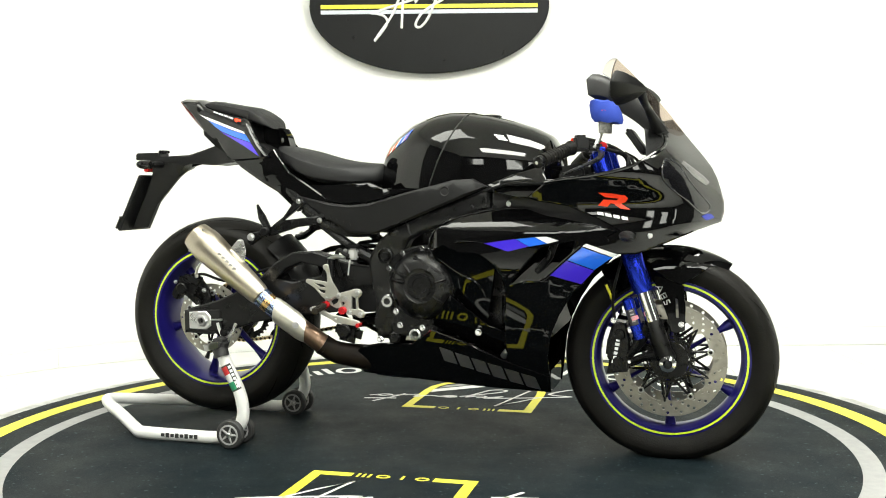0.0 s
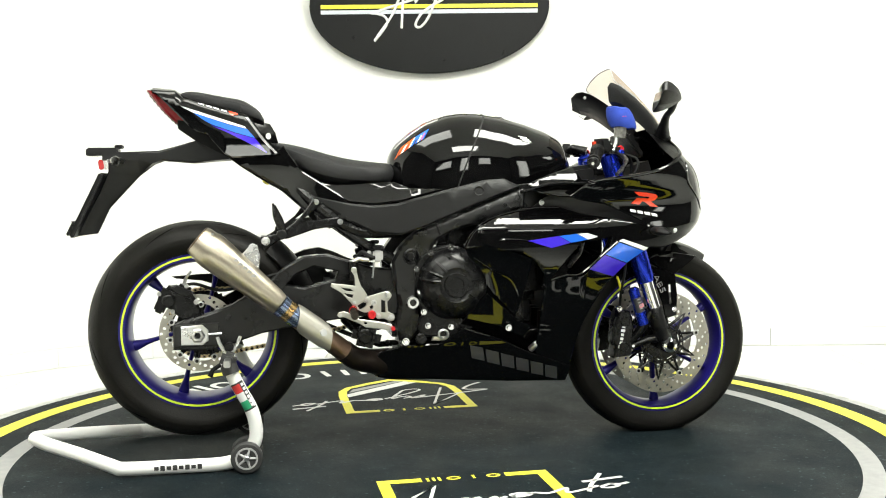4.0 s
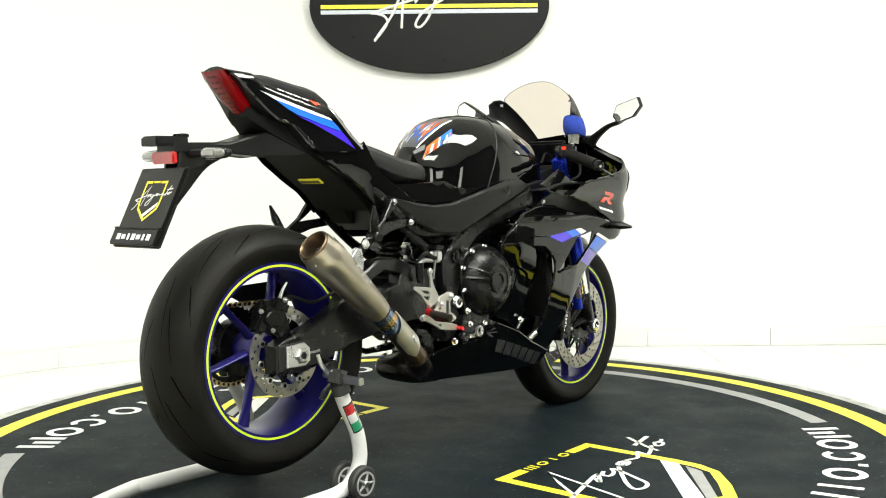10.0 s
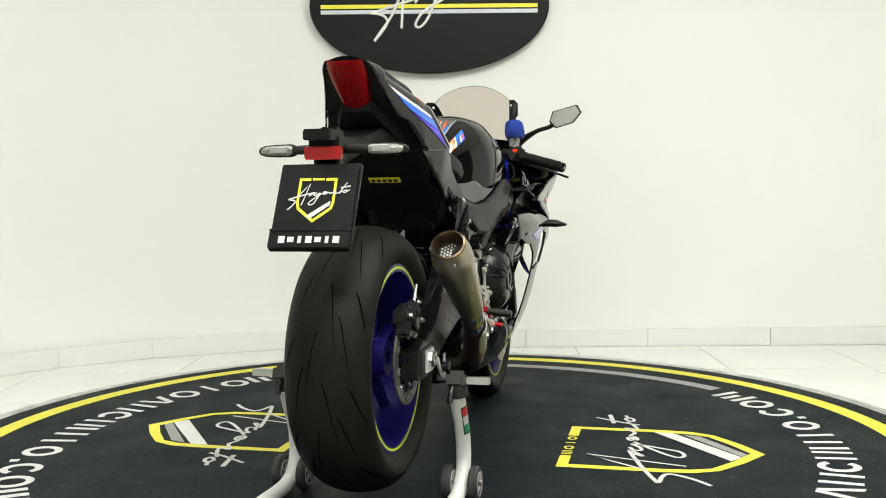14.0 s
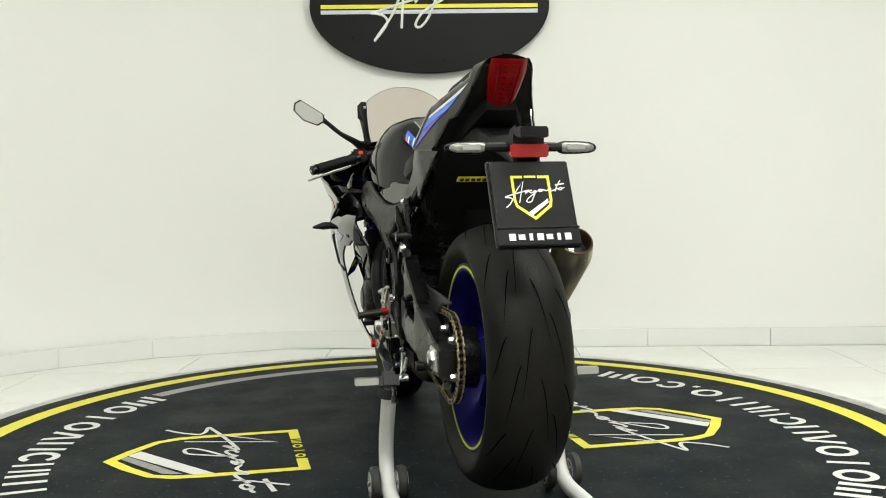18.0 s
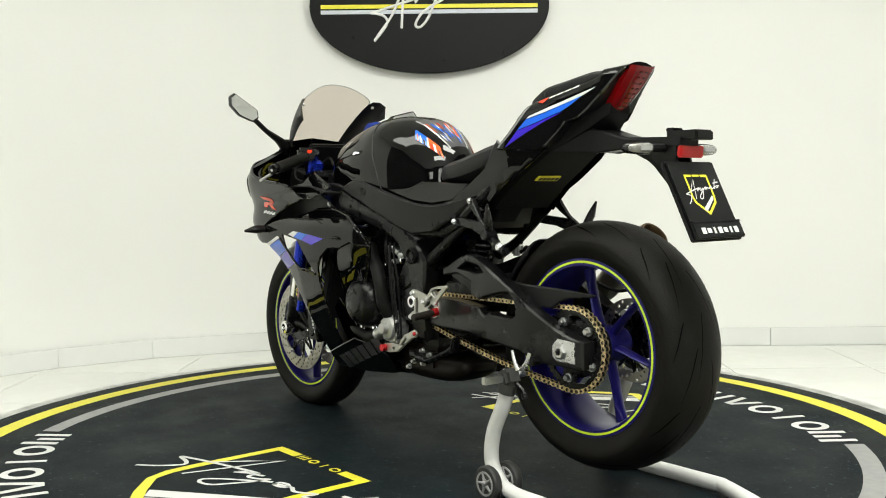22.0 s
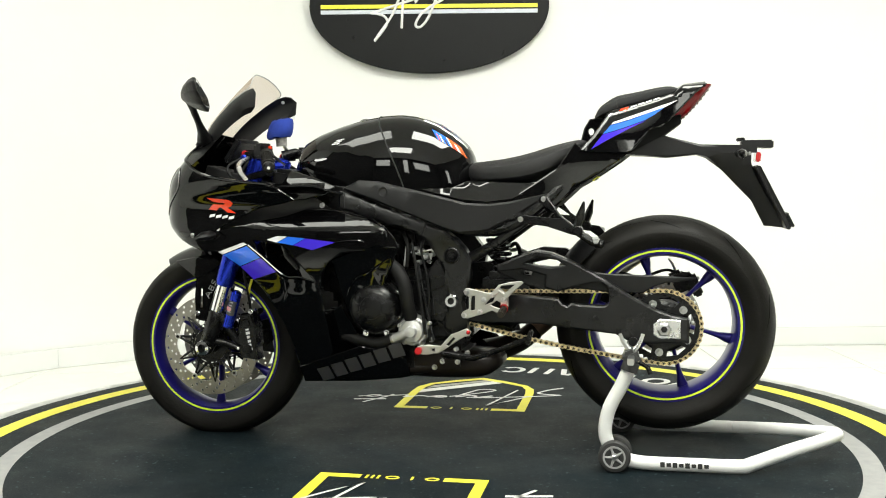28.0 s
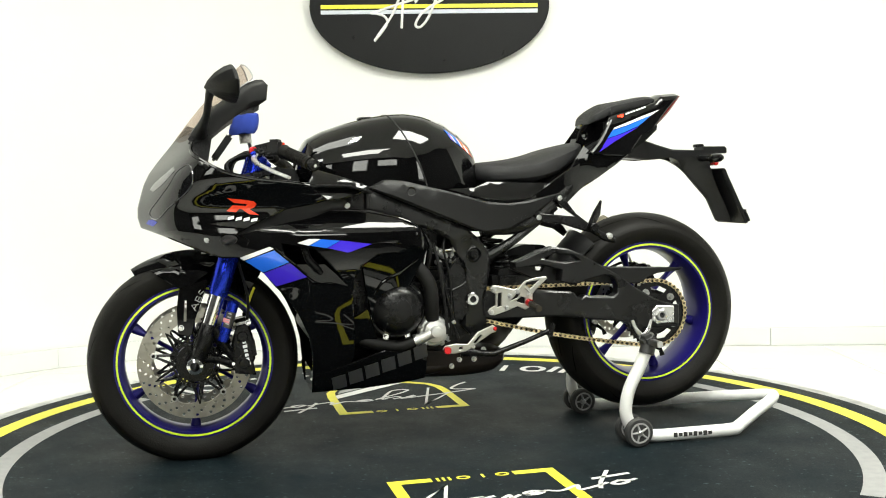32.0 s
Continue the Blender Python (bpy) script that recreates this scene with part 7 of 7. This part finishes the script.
    part("band_badge", box((0.548, -0.1855, 0.985), (0.010, 0.001, 0.004), None, 0), RED_GRAPHIC, bike)
    part("reservoir_stay", tube([(0.54, -0.15, 0.93), (0.53, -0.16, 0.905), (0.52, -0.165, 0.885)], 0.006, 8, 4), STEEL, bike)
    for pts, m_ in (([(0.58, 0.10, 0.88), (0.615, 0.13, 0.855), (0.60, 0.14, 0.82), (0.56, 0.12, 0.80)], HOSE), ([(0.57, -0.10, 0.88), (0.61, -0.13, 0.86), (0.60, -0.14, 0.82), (0.57, -0.12, 0.80)], HOSE),
                    ([(0.50, 0.05, 0.86), (0.56, 0.03, 0.89), (0.60, 0.06, 0.84), (0.58, 0.06, 0.78)], HOSE), ([(0.50, -0.05, 0.86), (0.55, -0.04, 0.895), (0.60, -0.05, 0.85), (0.58, -0.05, 0.78)], HOSE)):
        part("cable", tube(pts, 0.0045, 8, 6), m_, bike)
    for s in (-1, 1):
        part("brake_line", tube([(0.60, s * 0.07, 0.62), (0.575, s * 0.12, 0.52), (0.565, s * 0.115, 0.46), (0.570, s * 0.085, 0.39)], 0.0042, 8, 6), HOSE, bike)
        part("sensor_lead", tube([(0.548, s * 0.125, 0.505), (0.558, s * 0.120, 0.48), (0.566, s * 0.110, 0.455)], 0.0038, 8, 4), YELLOW, bike)

    # exhaust
    tip0, end0 = Vector((-0.688, -0.203, 0.648)), Vector((-0.470, -0.211, 0.463))
    AX = Matrix.Translation(tip0) @ (end0 - tip0).to_track_quat("X", "Z").to_matrix().to_4x4()
    can = part("muffler", _placed(lathe([(0.0345, 0.06), (0.0345, 0.004), (0.0430, 0.002), (0.0460, 0.012), (0.0470, 0.030), (0.0500, 0.036), (0.0508, 0.058), (0.0462, 0.12), (0.0398, 0.20), (0.0338, 0.268), (0.030, 0.286), (0.028, 0.286), (0.028, 0.28)], (0, 0, 0), 40, "x"), AX), TITAN, bike, "brushed titanium tapered muffler")
    ax = (Vector((-0.688, -0.203, 0.648)) - Vector((-0.645, -0.203, 0.612))).normalized()
    tip = Vector((-0.688, -0.203, 0.648))
    part("muffler_tip", _placed(lathe([(0.0340, 0.050), (0.0340, 0.002), (0.0375, -0.003), (0.0420, -0.001), (0.0435, 0.004), (0.0350, 0.004), (0.0350, 0.050)], (0, 0, 0), 40, "x"), AX), BRONZE, can, "bronze muffler outlet")
    part("muffler_core", _placed(disc((0, 0, 0), 0.0345, 0.034, 0.040, 28, "x"), AX), DARK, can)
    tip = tip - ax * 0.0395
    u = ax.cross(Vector((0, 1, 0))).normalized()
    v = ax.cross(u)
    bm = bmesh.new()
    for i in range(-3, 4):
        for j in range(-3, 4):
            q = u * (0.0085 * (i + 0.5 * (j % 2))) + v * (0.0074 * j)
            if q.length < 0.029:
                cyl(tuple(tip + q + ax * 0.0044), tuple(tip + q + ax * 0.0056), 0.0030, 6, bm)
    part("outlet_mesh", bm, STEEL, can, "perforated outlet")
    for k in range(3):
        a = 2.1 * k + 0.4
        part("cap_rivet", disc(tuple(tip0 - ax * 0.022 + (u * math.cos(a) + v * math.sin(a)) * 0.0475), 0.004, -0.002, 0.002, 8), STEEL, can)
    for i in range(5):
        t = 0.28 + 0.075 * i
        p = Vector((-0.645, -0.203, 0.612)).lerp(Vector((-0.485, -0.212, 0.475)), t)
        r = 0.0500 + (0.0335 - 0.0500) * t
        side_v = Vector((0.30, -0.90, 0.32)).normalized()
        part("letter_bar", _placed(box((0, 0, 0), (0.011, 0.0012, 0.016), None, 0), Matrix.Translation(p + side_v * (r + 0.0006)) @ Matrix.Rotation(radians(40), 4, "Y") @ Matrix.Rotation(radians(18), 4, "Z")), GREY_PLASTIC, can)
    part("muffler_strap", plate([(-0.575, 0.600), (-0.545, 0.632), (-0.528, 0.630), (-0.520, 0.600), (-0.525, 0.560)], 0.208, 0.006, step=0, edge=0.002, side=-1), ALU, can, "aluminium hanger tab")
    part("blued_joint", tube([(-0.470, -0.211, 0.463), (-0.455, -0.209, 0.450)], [0.031, 0.0300], 28), TITAN_BLUE, bike, "blued titanium joint")
    part("blued_joint", tube([(-0.455, -0.209, 0.450), (-0.440, -0.207, 0.437)], [0.0300, 0.0295], 28), TITAN_GOLD, bike)
    part("blued_joint", tube([(-0.440, -0.207, 0.437), (-0.415, -0.203, 0.417)], [0.0295, 0.0285], 28), TITAN_BLUE, bike)
    part("link_pipe", tube([(-0.42, -0.204, 0.420), (-0.36, -0.192, 0.375), (-0.285, -0.171, 0.314)], [0.028, 0.028, 0.030], 24, 5), TITAN_DARK, bike, "heat-tinted brown link pipe")
    rows = []
    h0, h1 = Vector((-0.428, -0.204, 0.426)), Vector((-0.338, -0.186, 0.358))
    hd = (h1 - h0).normalized()
    hu = (Vector((0, -1, 0.35)) - hd * hd.dot(Vector((0, -1, 0.35)))).normalized()
    hv = hd.cross(hu)
    for t in np.linspace(0, 1, 9):
        span = 1.25 - 0.35 * max(0, t - 0.75) * 4 - 0.3 * max(0, 0.15 - t) * 6
        outer = [h0.lerp(h1, t) + hd * (0.016 * u) + (hu * math.cos(span * u) + hv * math.sin(span * u)) * 0.037 for u in np.linspace(-1, 1, 13)]
        inner = [h0.lerp(h1, t) + hd * (0.016 * u) + (hu * math.cos(span * u) + hv * math.sin(span * u)) * 0.0345 for u in np.linspace(1, -1, 13)]
        rows.append(outer + inner)
    sh = part("heat_shield", rings_to_mesh(bmesh.new(), rows), SHIELD, bike, "satin aluminium heat shield")
    part("shield_bolt", tube([h0.lerp(h1, 0.72) + hu * 0.036, h0.lerp(h1, 0.72) + hu * 0.041], 0.010, 12), STEEL, sh)
    part("collector_pipe", tube([(-0.285, -0.170, 0.314), (-0.255, -0.150, 0.292), (-0.21, -0.110, 0.276), (-0.15, -0.07, 0.262)], [0.031, 0.033, 0.036, 0.042], 20, 4), COLLECTOR, bike, "black exhaust collector pipe")
    part("pipe_clamp", tube([(-0.292, -0.1745, 0.320), (-0.284, -0.170, 0.313)], 0.0320, 20), COLLECTOR, bike)
    part("exhaust_valve", box((-0.222, -0.128, 0.352), (0.085, 0.045, 0.062), Matrix.Rotation(radians(14), 4, "Y"), 0.018), CAST, bike, "black exhaust valve housing")
    part("valve_drum", disc((-0.228, -0.150, 0.356), 0.022, 0, -0.012, 18, bevel=0.004), CAST, bike)
    part("collector", loft_x([(0.20, 0.285, 0.215, 0.075), (0.08, 0.288, 0.205, 0.085), (-0.05, 0.290, 0.200, 0.088), (-0.16, 0.288, 0.207, 0.082), (-0.205, 0.282, 0.228, 0.066), (-0.222, 0.268, 0.245, 0.04)], 0.6), COLLECTOR, bike, "black exhaust collector under the engine")
    part("oil_sump", box((0.05, 0, 0.268), (0.34, 0.19, 0.085), None, 0.02), COLLECTOR, bike, "dark oil sump above the collector")
    for dy in (-0.055, 0.02, 0.095):
        part("header_pipe", tube([(0.335, dy, 0.40), (0.325, dy, 0.30), (0.27, dy, 0.238), (0.16, dy * 0.9, 0.226), (0.02, dy * 0.8, 0.236), (-0.04, dy * 0.7, 0.240)], 0.019, 14, 5), COLLECTOR, bike, "burnt brown exhaust header pipe")
    for x, z in ((-0.053, 0.266), (-0.099, 0.265), (-0.029, 0.247), (-0.129, 0.293), (-0.095, 0.303), (-0.02, 0.33)):
        part("case_bolt", bolt((x, 0.125, z), 0.006, 0.014, 1), ALU, bike)
    # side stand, left
    st = part("side_stand", tube([(-0.055, 0.135, 0.290), (-0.153, 0.155, 0.282), (-0.25, 0.170, 0.318), (-0.322, 0.185, 0.350)], [0.013, 0.009, 0.0075, 0.0075], 12), CAST, bike, "folded black side stand")
    part("stand_foot", box((-0.322, 0.19, 0.352), (0.012, 0.03, 0.045), Matrix.Rotation(radians(-15), 4, "Y"), 0.004), CAST, st)
    # rear sets
    right = dict(
        out=[(-0.220, 0.477), (-0.172, 0.489), (-0.160, 0.487), (-0.154, 0.478), (-0.158, 0.469), (-0.167, 0.460), (-0.166, 0.431), (-0.151, 0.424), (-0.145, 0.414), (-0.151, 0.404), (-0.162, 0.402), (-0.177, 0.412), (-0.193, 0.411), (-0.214, 0.432), (-0.234, 0.430), (-0.259, 0.442), (-0.272, 0.460), (-0.258, 0.466), (-0.223, 0.472)],
        holes=[[(-0.185, 0.466), (-0.174, 0.461), (-0.173, 0.428), (-0.185, 0.429)], [(-0.253, 0.451), (-0.236, 0.460), (-0.226, 0.457), (-0.231, 0.447), (-0.246, 0.439)], [(-0.219, 0.447), (-0.211, 0.451), (-0.208, 0.444), (-0.214, 0.439)]],
        bolts=[(-0.166, 0.478), (-0.158, 0.414), (-0.206, 0.458), (-0.194, 0.420), (-0.226, 0.470), (-0.262, 0.460)], peg=(-0.267, 0.439), cap=(-0.213, 0.424))
    left = dict(
        out=[(-0.132, 0.483), (-0.139, 0.492), (-0.150, 0.492), (-0.204, 0.479), (-0.219, 0.482), (-0.236, 0.496), (-0.256, 0.478), (-0.263, 0.462), (-0.262, 0.440), (-0.254, 0.424), (-0.240, 0.417), (-0.216, 0.428), (-0.186, 0.417), (-0.145, 0.404), (-0.131, 0.405), (-0.124, 0.415), (-0.130, 0.424), (-0.147, 0.433), (-0.148, 0.467), (-0.136, 0.473)],
        holes=[[(-0.155, 0.468), (-0.166, 0.471), (-0.165, 0.430), (-0.153, 0.427)], [(-0.193, 0.444), (-0.212, 0.465), (-0.223, 0.468), (-0.218, 0.454), (-0.206, 0.449)], [(-0.229, 0.457), (-0.240, 0.452), (-0.239, 0.434), (-0.225, 0.438), (-0.210, 0.444)]],
        bolts=[(-0.142, 0.482), (-0.134, 0.414), (-0.191, 0.460), (-0.180, 0.425), (-0.215, 0.473), (-0.251, 0.462)], peg=(-0.252, 0.436), cap=None)
    for s, q in ((-1, right), (1, left)):
        rs = part("rearset_plate", plate(q["out"], 0.197, 0.008, q["holes"], 0, 0.0018, side=s), MACHINED, bike, "machined aluminium rear-set plate with slots")
        if s < 0:
            part("heel_guard", plate([(-0.268, 0.556), (-0.263, 0.562), (-0.256, 0.560), (-0.253, 0.547), (-0.250, 0.529), (-0.243, 0.509), (-0.226, 0.483), (-0.226, 0.470), (-0.261, 0.453), (-0.275, 0.463), (-0.299, 0.490), (-0.328, 0.508), (-0.325, 0.517), (-0.283, 0.512), (-0.259, 0.508), (-0.260, 0.532), (-0.266, 0.545)], 0.204, 0.006,
                 [[(-0.302, 0.505), (-0.272, 0.500), (-0.263, 0.492), (-0.283, 0.494)], [(-0.292, 0.489), (-0.264, 0.483), (-0.268, 0.474), (-0.280, 0.478)]], 0, 0.0015, side=s), MACHINED, rs, "aluminium heel guard with two slots")
            part("guard_joint", disc((-0.262, s * 0.200, 0.553), 0.0085, 0, s * 0.009, 14, bevel=0.002), MACHINED, rs)
        else:
            part("heel_guard", plate([(-0.206, 0.470), (-0.218, 0.484), (-0.236, 0.503), (-0.266, 0.511), (-0.302, 0.515), (-0.307, 0.509), (-0.279, 0.484), (-0.256, 0.460), (-0.248, 0.458), (-0.250, 0.468), (-0.236, 0.482), (-0.222, 0.470)], 0.204, 0.006,
                 [[(-0.234, 0.491), (-0.243, 0.500), (-0.283, 0.505), (-0.266, 0.491), (-0.252, 0.479)]], 0, 0.0015, side=s), MACHINED, rs, "aluminium heel guard with a long slot")
        for x, z in q["bolts"]:
            part("plate_bolt", bolt((x, s * 0.197, z), 0.0062, 0.008, s), STEEL, rs)
        px_, pz_ = q["peg"]
        part("peg_collar", tube([(px_ + 0.002, s * 0.196, pz_ + 0.002), (px_, s * 0.212, pz_)], 0.0115, 16), RED_ANO, rs, "red anodised collar")
        pg = part("foot_peg", tube([(px_, s * 0.211, pz_), (px_ - 0.001, s * 0.280, pz_ - 0.008)], 0.0092, 14), CHAIN_DARK, rs, "knurled dark steel foot peg")
        for k in range(10):
            t = 0.10 + 0.09 * k
            part("peg_ring", tube([(px_ - 0.001 * t, s * (0.211 + 0.069 * t), pz_ - 0.008 * t), (px_ - 0.001 * t, s * (0.214 + 0.069 * t), pz_ - 0.008 * t)], 0.0106, 14), CHAIN_DARK, pg)
        if q["cap"]:
            part("pivot_cap", lathe([(1e-4, s * 0.197), (0.0125, s * 0.197), (0.0125, s * 0.207), (0.010, s * 0.211), (0.005, s * 0.211), (0.004, s * 0.208), (1e-4, s * 0.208)], (q["cap"][0], 0, q["cap"][1]), 14, closed=False), RED_ANO, rs, "red anodised pivot cap")
    bl = part("brake_lever", plate([(-0.312, 0.427), (-0.305, 0.436), (-0.292, 0.438), (-0.279, 0.433), (-0.246, 0.413), (-0.238, 0.413), (-0.184, 0.403), (-0.160, 0.396), (-0.153, 0.390), (-0.155, 0.381), (-0.165, 0.380), (-0.232, 0.390), (-0.243, 0.398), (-0.293, 0.421), (-0.306, 0.420)], 0.213, 0.007, [[(-0.236, 0.405), (-0.228, 0.404), (-0.228, 0.398), (-0.236, 0.399)]], 0, 0.0018, side=-1), MACHINED, bike, "machined aluminium rear brake lever")
    part("lever_toe", tube([(-0.156, -0.206, 0.386), (-0.156, -0.232, 0.386)], 0.0062, 12), RED_ANO, bl, "red lever toe piece")
    part("lever_spring", tube([(-0.304, -0.205, 0.429), (-0.304, -0.218, 0.429)], 0.006, 12), STEEL, bl)
    part("master_cylinder", tube([(-0.262, -0.165, 0.575), (-0.262, -0.168, 0.520)], [0.013, 0.011], 12), CAST, bike)
    part("reservoir_tab", disc((-0.214, -0.165, 0.598), 0.007, -0.006, 0.002, 12, bevel=0.002), STEEL, bike)
    part("return_spring", tube([(-0.200, -0.168, 0.572), (-0.206, -0.168, 0.526)], 0.0028, 8), STEEL, bike)
    part("hose_union", tube([(-0.215, -0.168, 0.578), (-0.245, -0.168, 0.582), (-0.268, -0.168, 0.570)], [0.006, 0.007, 0.008], 10), STEEL, bike)
    part("rear_reservoir", box((-0.189, -0.165, 0.590), (0.028, 0.026, 0.036), None, 0.006), GREY_PLASTIC, bike, "small translucent brake reservoir")
    part("reservoir_lid", box((-0.189, -0.165, 0.613), (0.033, 0.030, 0.013), None, 0.003), CAST, bike)
    part("hose_loop", tube([(-0.165, -0.16, 0.59), (-0.205, -0.17, 0.585), (-0.235, -0.165, 0.60), (-0.25, -0.15, 0.57), (-0.24, -0.14, 0.52)], 0.0065, 8, 6), HOSE, bike)
    part("shift_lever", plate([(0.014, 0.309), (0.006, 0.320), (-0.025, 0.325), (-0.062, 0.322), (-0.093, 0.356), (-0.140, 0.375), (-0.153, 0.366), (-0.148, 0.354), (-0.133, 0.350), (-0.095, 0.326), (-0.058, 0.301), (-0.018, 0.295), (0.006, 0.297)], 0.195, 0.008, [[(-0.078, 0.325), (-0.100, 0.348), (-0.106, 0.346), (-0.086, 0.322)], [(-0.035, 0.313), (-0.045, 0.315), (-0.045, 0.307), (-0.035, 0.306)]], 0, 0.002, side=1), MACHINED, bike, "machined aluminium shift lever")
    part("lever_toe", tube([(0.002, 0.190, 0.308), (0.002, 0.208, 0.308)], 0.0105, 14), RED_ANO, bike, "red lever toe piece")
    part("pivot_cap", disc((-0.145, 0.19, 0.364), 0.006, 0, 0.010, 14, bevel=0.003), RED_ANO, bike)
    # shock and linkage seen behind the frame
    part("shock_spring", tube([(-0.20 + 0.010 * math.cos(0), 0.0, 0.62)] + [(-0.20 - 0.03 * k / 60 + 0.030 * math.cos(k * 0.75), 0.030 * math.sin(k * 0.75), 0.62 - 0.002 * k) for k in range(60)], 0.006, 8), CAST, bike)
    part("battery_box", box((-0.26, 0, 0.735), (0.20, 0.18, 0.09), Matrix.Rotation(radians(-20), 4, "Y"), 0.02), MATTE, bike)
    part("airbox", box((0.18, 0, 0.76), (0.36, 0.26, 0.12), Matrix.Rotation(radians(-6), 4, "Y"), 0.03), DARK, bike)
    part("linkage", tube([(-0.15, 0.06, 0.38), (-0.25, 0.06, 0.365), (-0.28, 0.06, 0.40)], 0.016, 10), CAST, bike)
    part("linkage", tube([(-0.15, -0.06, 0.38), (-0.25, -0.06, 0.365), (-0.28, -0.06, 0.40)], 0.016, 10), CAST, bike)


# ---- paddock stand ----
STAND_AT = pose(0, 0.0035, 0)


def build_stand():
    st = tagged(new("paddock_stand"), label="white tubular rear paddock stand on small black wheels under the motorcycle", category="paddock stand")

    def sp(name, bm, material, parent=st, label=""):
        bmesh.ops.transform(bm, matrix=STAND_AT, verts=bm.verts)
        return obj(name, bm, material, parent, label)
    r = 0.019
    pts = [(-0.585, 0.2265, 0.032), (-0.64, 0.2265, 0.022), (-0.75, 0.2265, 0.022), (-0.895, 0.2240, 0.023), (-0.93, 0.207, 0.027), (-1.03, 0.130, 0.045), (-1.13, 0.055, 0.060), (-1.165, 0.022, 0.066), (-1.178, 0.0, 0.067)]
    full = pts + [(x, -y, z) for x, y, z in reversed(pts[:-1])]
    sp("base_tube", tube(full, r, 16, 4), WHITE_PAINT, st, "white powder-coated base tube")
    for s in (-1, 1):
        up = sp("upright", tube([(-0.585, s * 0.2265, 0.032), (-0.555, s * 0.2265, 0.060), (-0.540, s * 0.2265, 0.105), (-0.552, s * 0.2265, 0.17), (-0.585, s * 0.2265, 0.235), (-0.607, s * 0.2265, 0.285)], r, 16, 5), WHITE_PAINT, st, "white upright tube")
        for dy in (-0.034, 0.034):
            wh = sp("wheel", lathe([(0.012, -0.010), (0.030, -0.012), (0.040, -0.011), (0.044, -0.006), (0.044, 0.006), (0.040, 0.011), (0.030, 0.012), (0.012, 0.010)], (-0.567, s * 0.2265 + dy, 0.0445), 32), TYRE_SMALL, st, "small black rubber wheel")
            for f in (-1, 1):
                for k in range(5):
                    a = 2 * math.pi * k / 5
                    c = Vector((-0.567, s * 0.2265 + dy + f * 0.0115, 0.0445))
                    sp("wheel_spoke", tube([c + Vector((0.008 * math.cos(a), 0, 0.008 * math.sin(a))), c + Vector((0.026 * math.cos(a), 0, 0.026 * math.sin(a)))], [0.0045, 0.0025], 6), GREY_PLASTIC, wh)
                sp("wheel_ring", lathe([(0.026, f * 0.0105), (0.031, f * 0.0105), (0.031, f * 0.0135), (0.026, f * 0.0135)], (-0.567, s * 0.2265 + dy, 0.0445), 28), GREY_PLASTIC, wh)
            sp("axle", disc((-0.567, s * 0.2265 + dy, 0.0445), 0.008, -0.018, 0.018, 12, bevel=0.003), STEEL, wh)
        cl = sp("support_clamp", box((-0.612, s * 0.228, 0.312), (0.042, 0.05, 0.045), Matrix.Rotation(radians(20), 4, "Y"), 0.010), TYRE_SMALL, st, "black support clamp")
        sp("clamp_collar", tube([(-0.604, s * 0.233, 0.275), (-0.612, s * 0.230, 0.30)], 0.023, 16), TYRE_SMALL, cl)
        sp("support_bar", box((-0.612, s * 0.282, 0.314), (0.018, 0.058, 0.018), None, 0.002), STEEL, cl, "square steel support bar")
        sp("clamp_screw", tube([(-0.632, s * 0.222, 0.30), (-0.655, s * 0.222, 0.285), (-0.662, s * 0.222, 0.268)], [0.006, 0.006, 0.008], 8), CAST, cl)
        bm = bmesh.new()
        for dx in (-0.020, 0.022):
            tube([(-0.612, s * 0.195, 0.320), (-0.612 + dx, s * 0.190, 0.345), (-0.612 + dx * 1.5, s * 0.188, 0.372)], [0.008, 0.006, 0.005], 8, 3, bm=bm, flat=0.7)
        sp("v_fork", bm, ALU, cl, "bare metal v-shaped fork")
        sp("v_fork_pin", tube([(-0.612, s * 0.18, 0.318), (-0.612, s * 0.235, 0.318)], 0.009, 10), STEEL, cl)
        # taped flag on the upright
        if s < 0:
            p0, p1 = Vector((-0.590, s * 0.2265, 0.246)), Vector((-0.556, s * 0.2265, 0.178))
            along = (p1 - p0).normalized()
            across = along.cross(Vector((0, s, 0))).normalized()

            def sticker(t0, t1, a0, a1, r_):
                rows = []
                for t in np.linspace(t0, t1, 4):
                    c = p0.lerp(p1, t)
                    rows.append([c + (Vector((0, s, 0)) * math.cos(radians(a)) + across * math.sin(radians(a))) * r_ for a in np.linspace(a0, a1, 9)])
                return rings_to_mesh(bmesh.new(), rows, False)
            sp("tape_edge", sticker(-0.06, 1.06, -62, 62, 0.01945), TYRE_SMALL, up)
            for i, m_ in enumerate((RED_TAPE, WHITE_STRIPE, GREEN_TAPE)):
                sp("tape_band", sticker(i / 3, (i + 1) / 3, -20, 54, 0.0198), m_, up)
            for i in range(6):
                sp("letter_bar", sticker(i / 6 + 0.03, i / 6 + 0.14, -54, -28, 0.0198), WHITE_STRIPE, up)
        for i in range(8):
            sp("letter_bar", box((-0.695 - 0.0165 * i, s * (0.2265 + 0.0188), 0.024), (0.012, 0.002, 0.014 - 0.004 * (i % 2)), None, 0), TYRE_SMALL, st)
    return st


build_room()
build_sign()
TURNTABLE = build_turntable()
BIKE, ENGINE, FRONT_WHEEL, REAR_WHEEL = build_bike()
build_bodywork(BIKE)
build_controls(BIKE)
STAND = build_stand()


def motions():
    rows = [(float(t), pose(0, 0, 0, 0, 0, TURN_START + TURN_RATE * t)) for t in range(33)]
    for thing in (TURNTABLE, BIKE, STAND):
        walk(thing, [(t, m @ pose(0, 0, 0, 0, 0, 1.3)) for t, m in rows] if thing is TURNTABLE else rows)


motions()
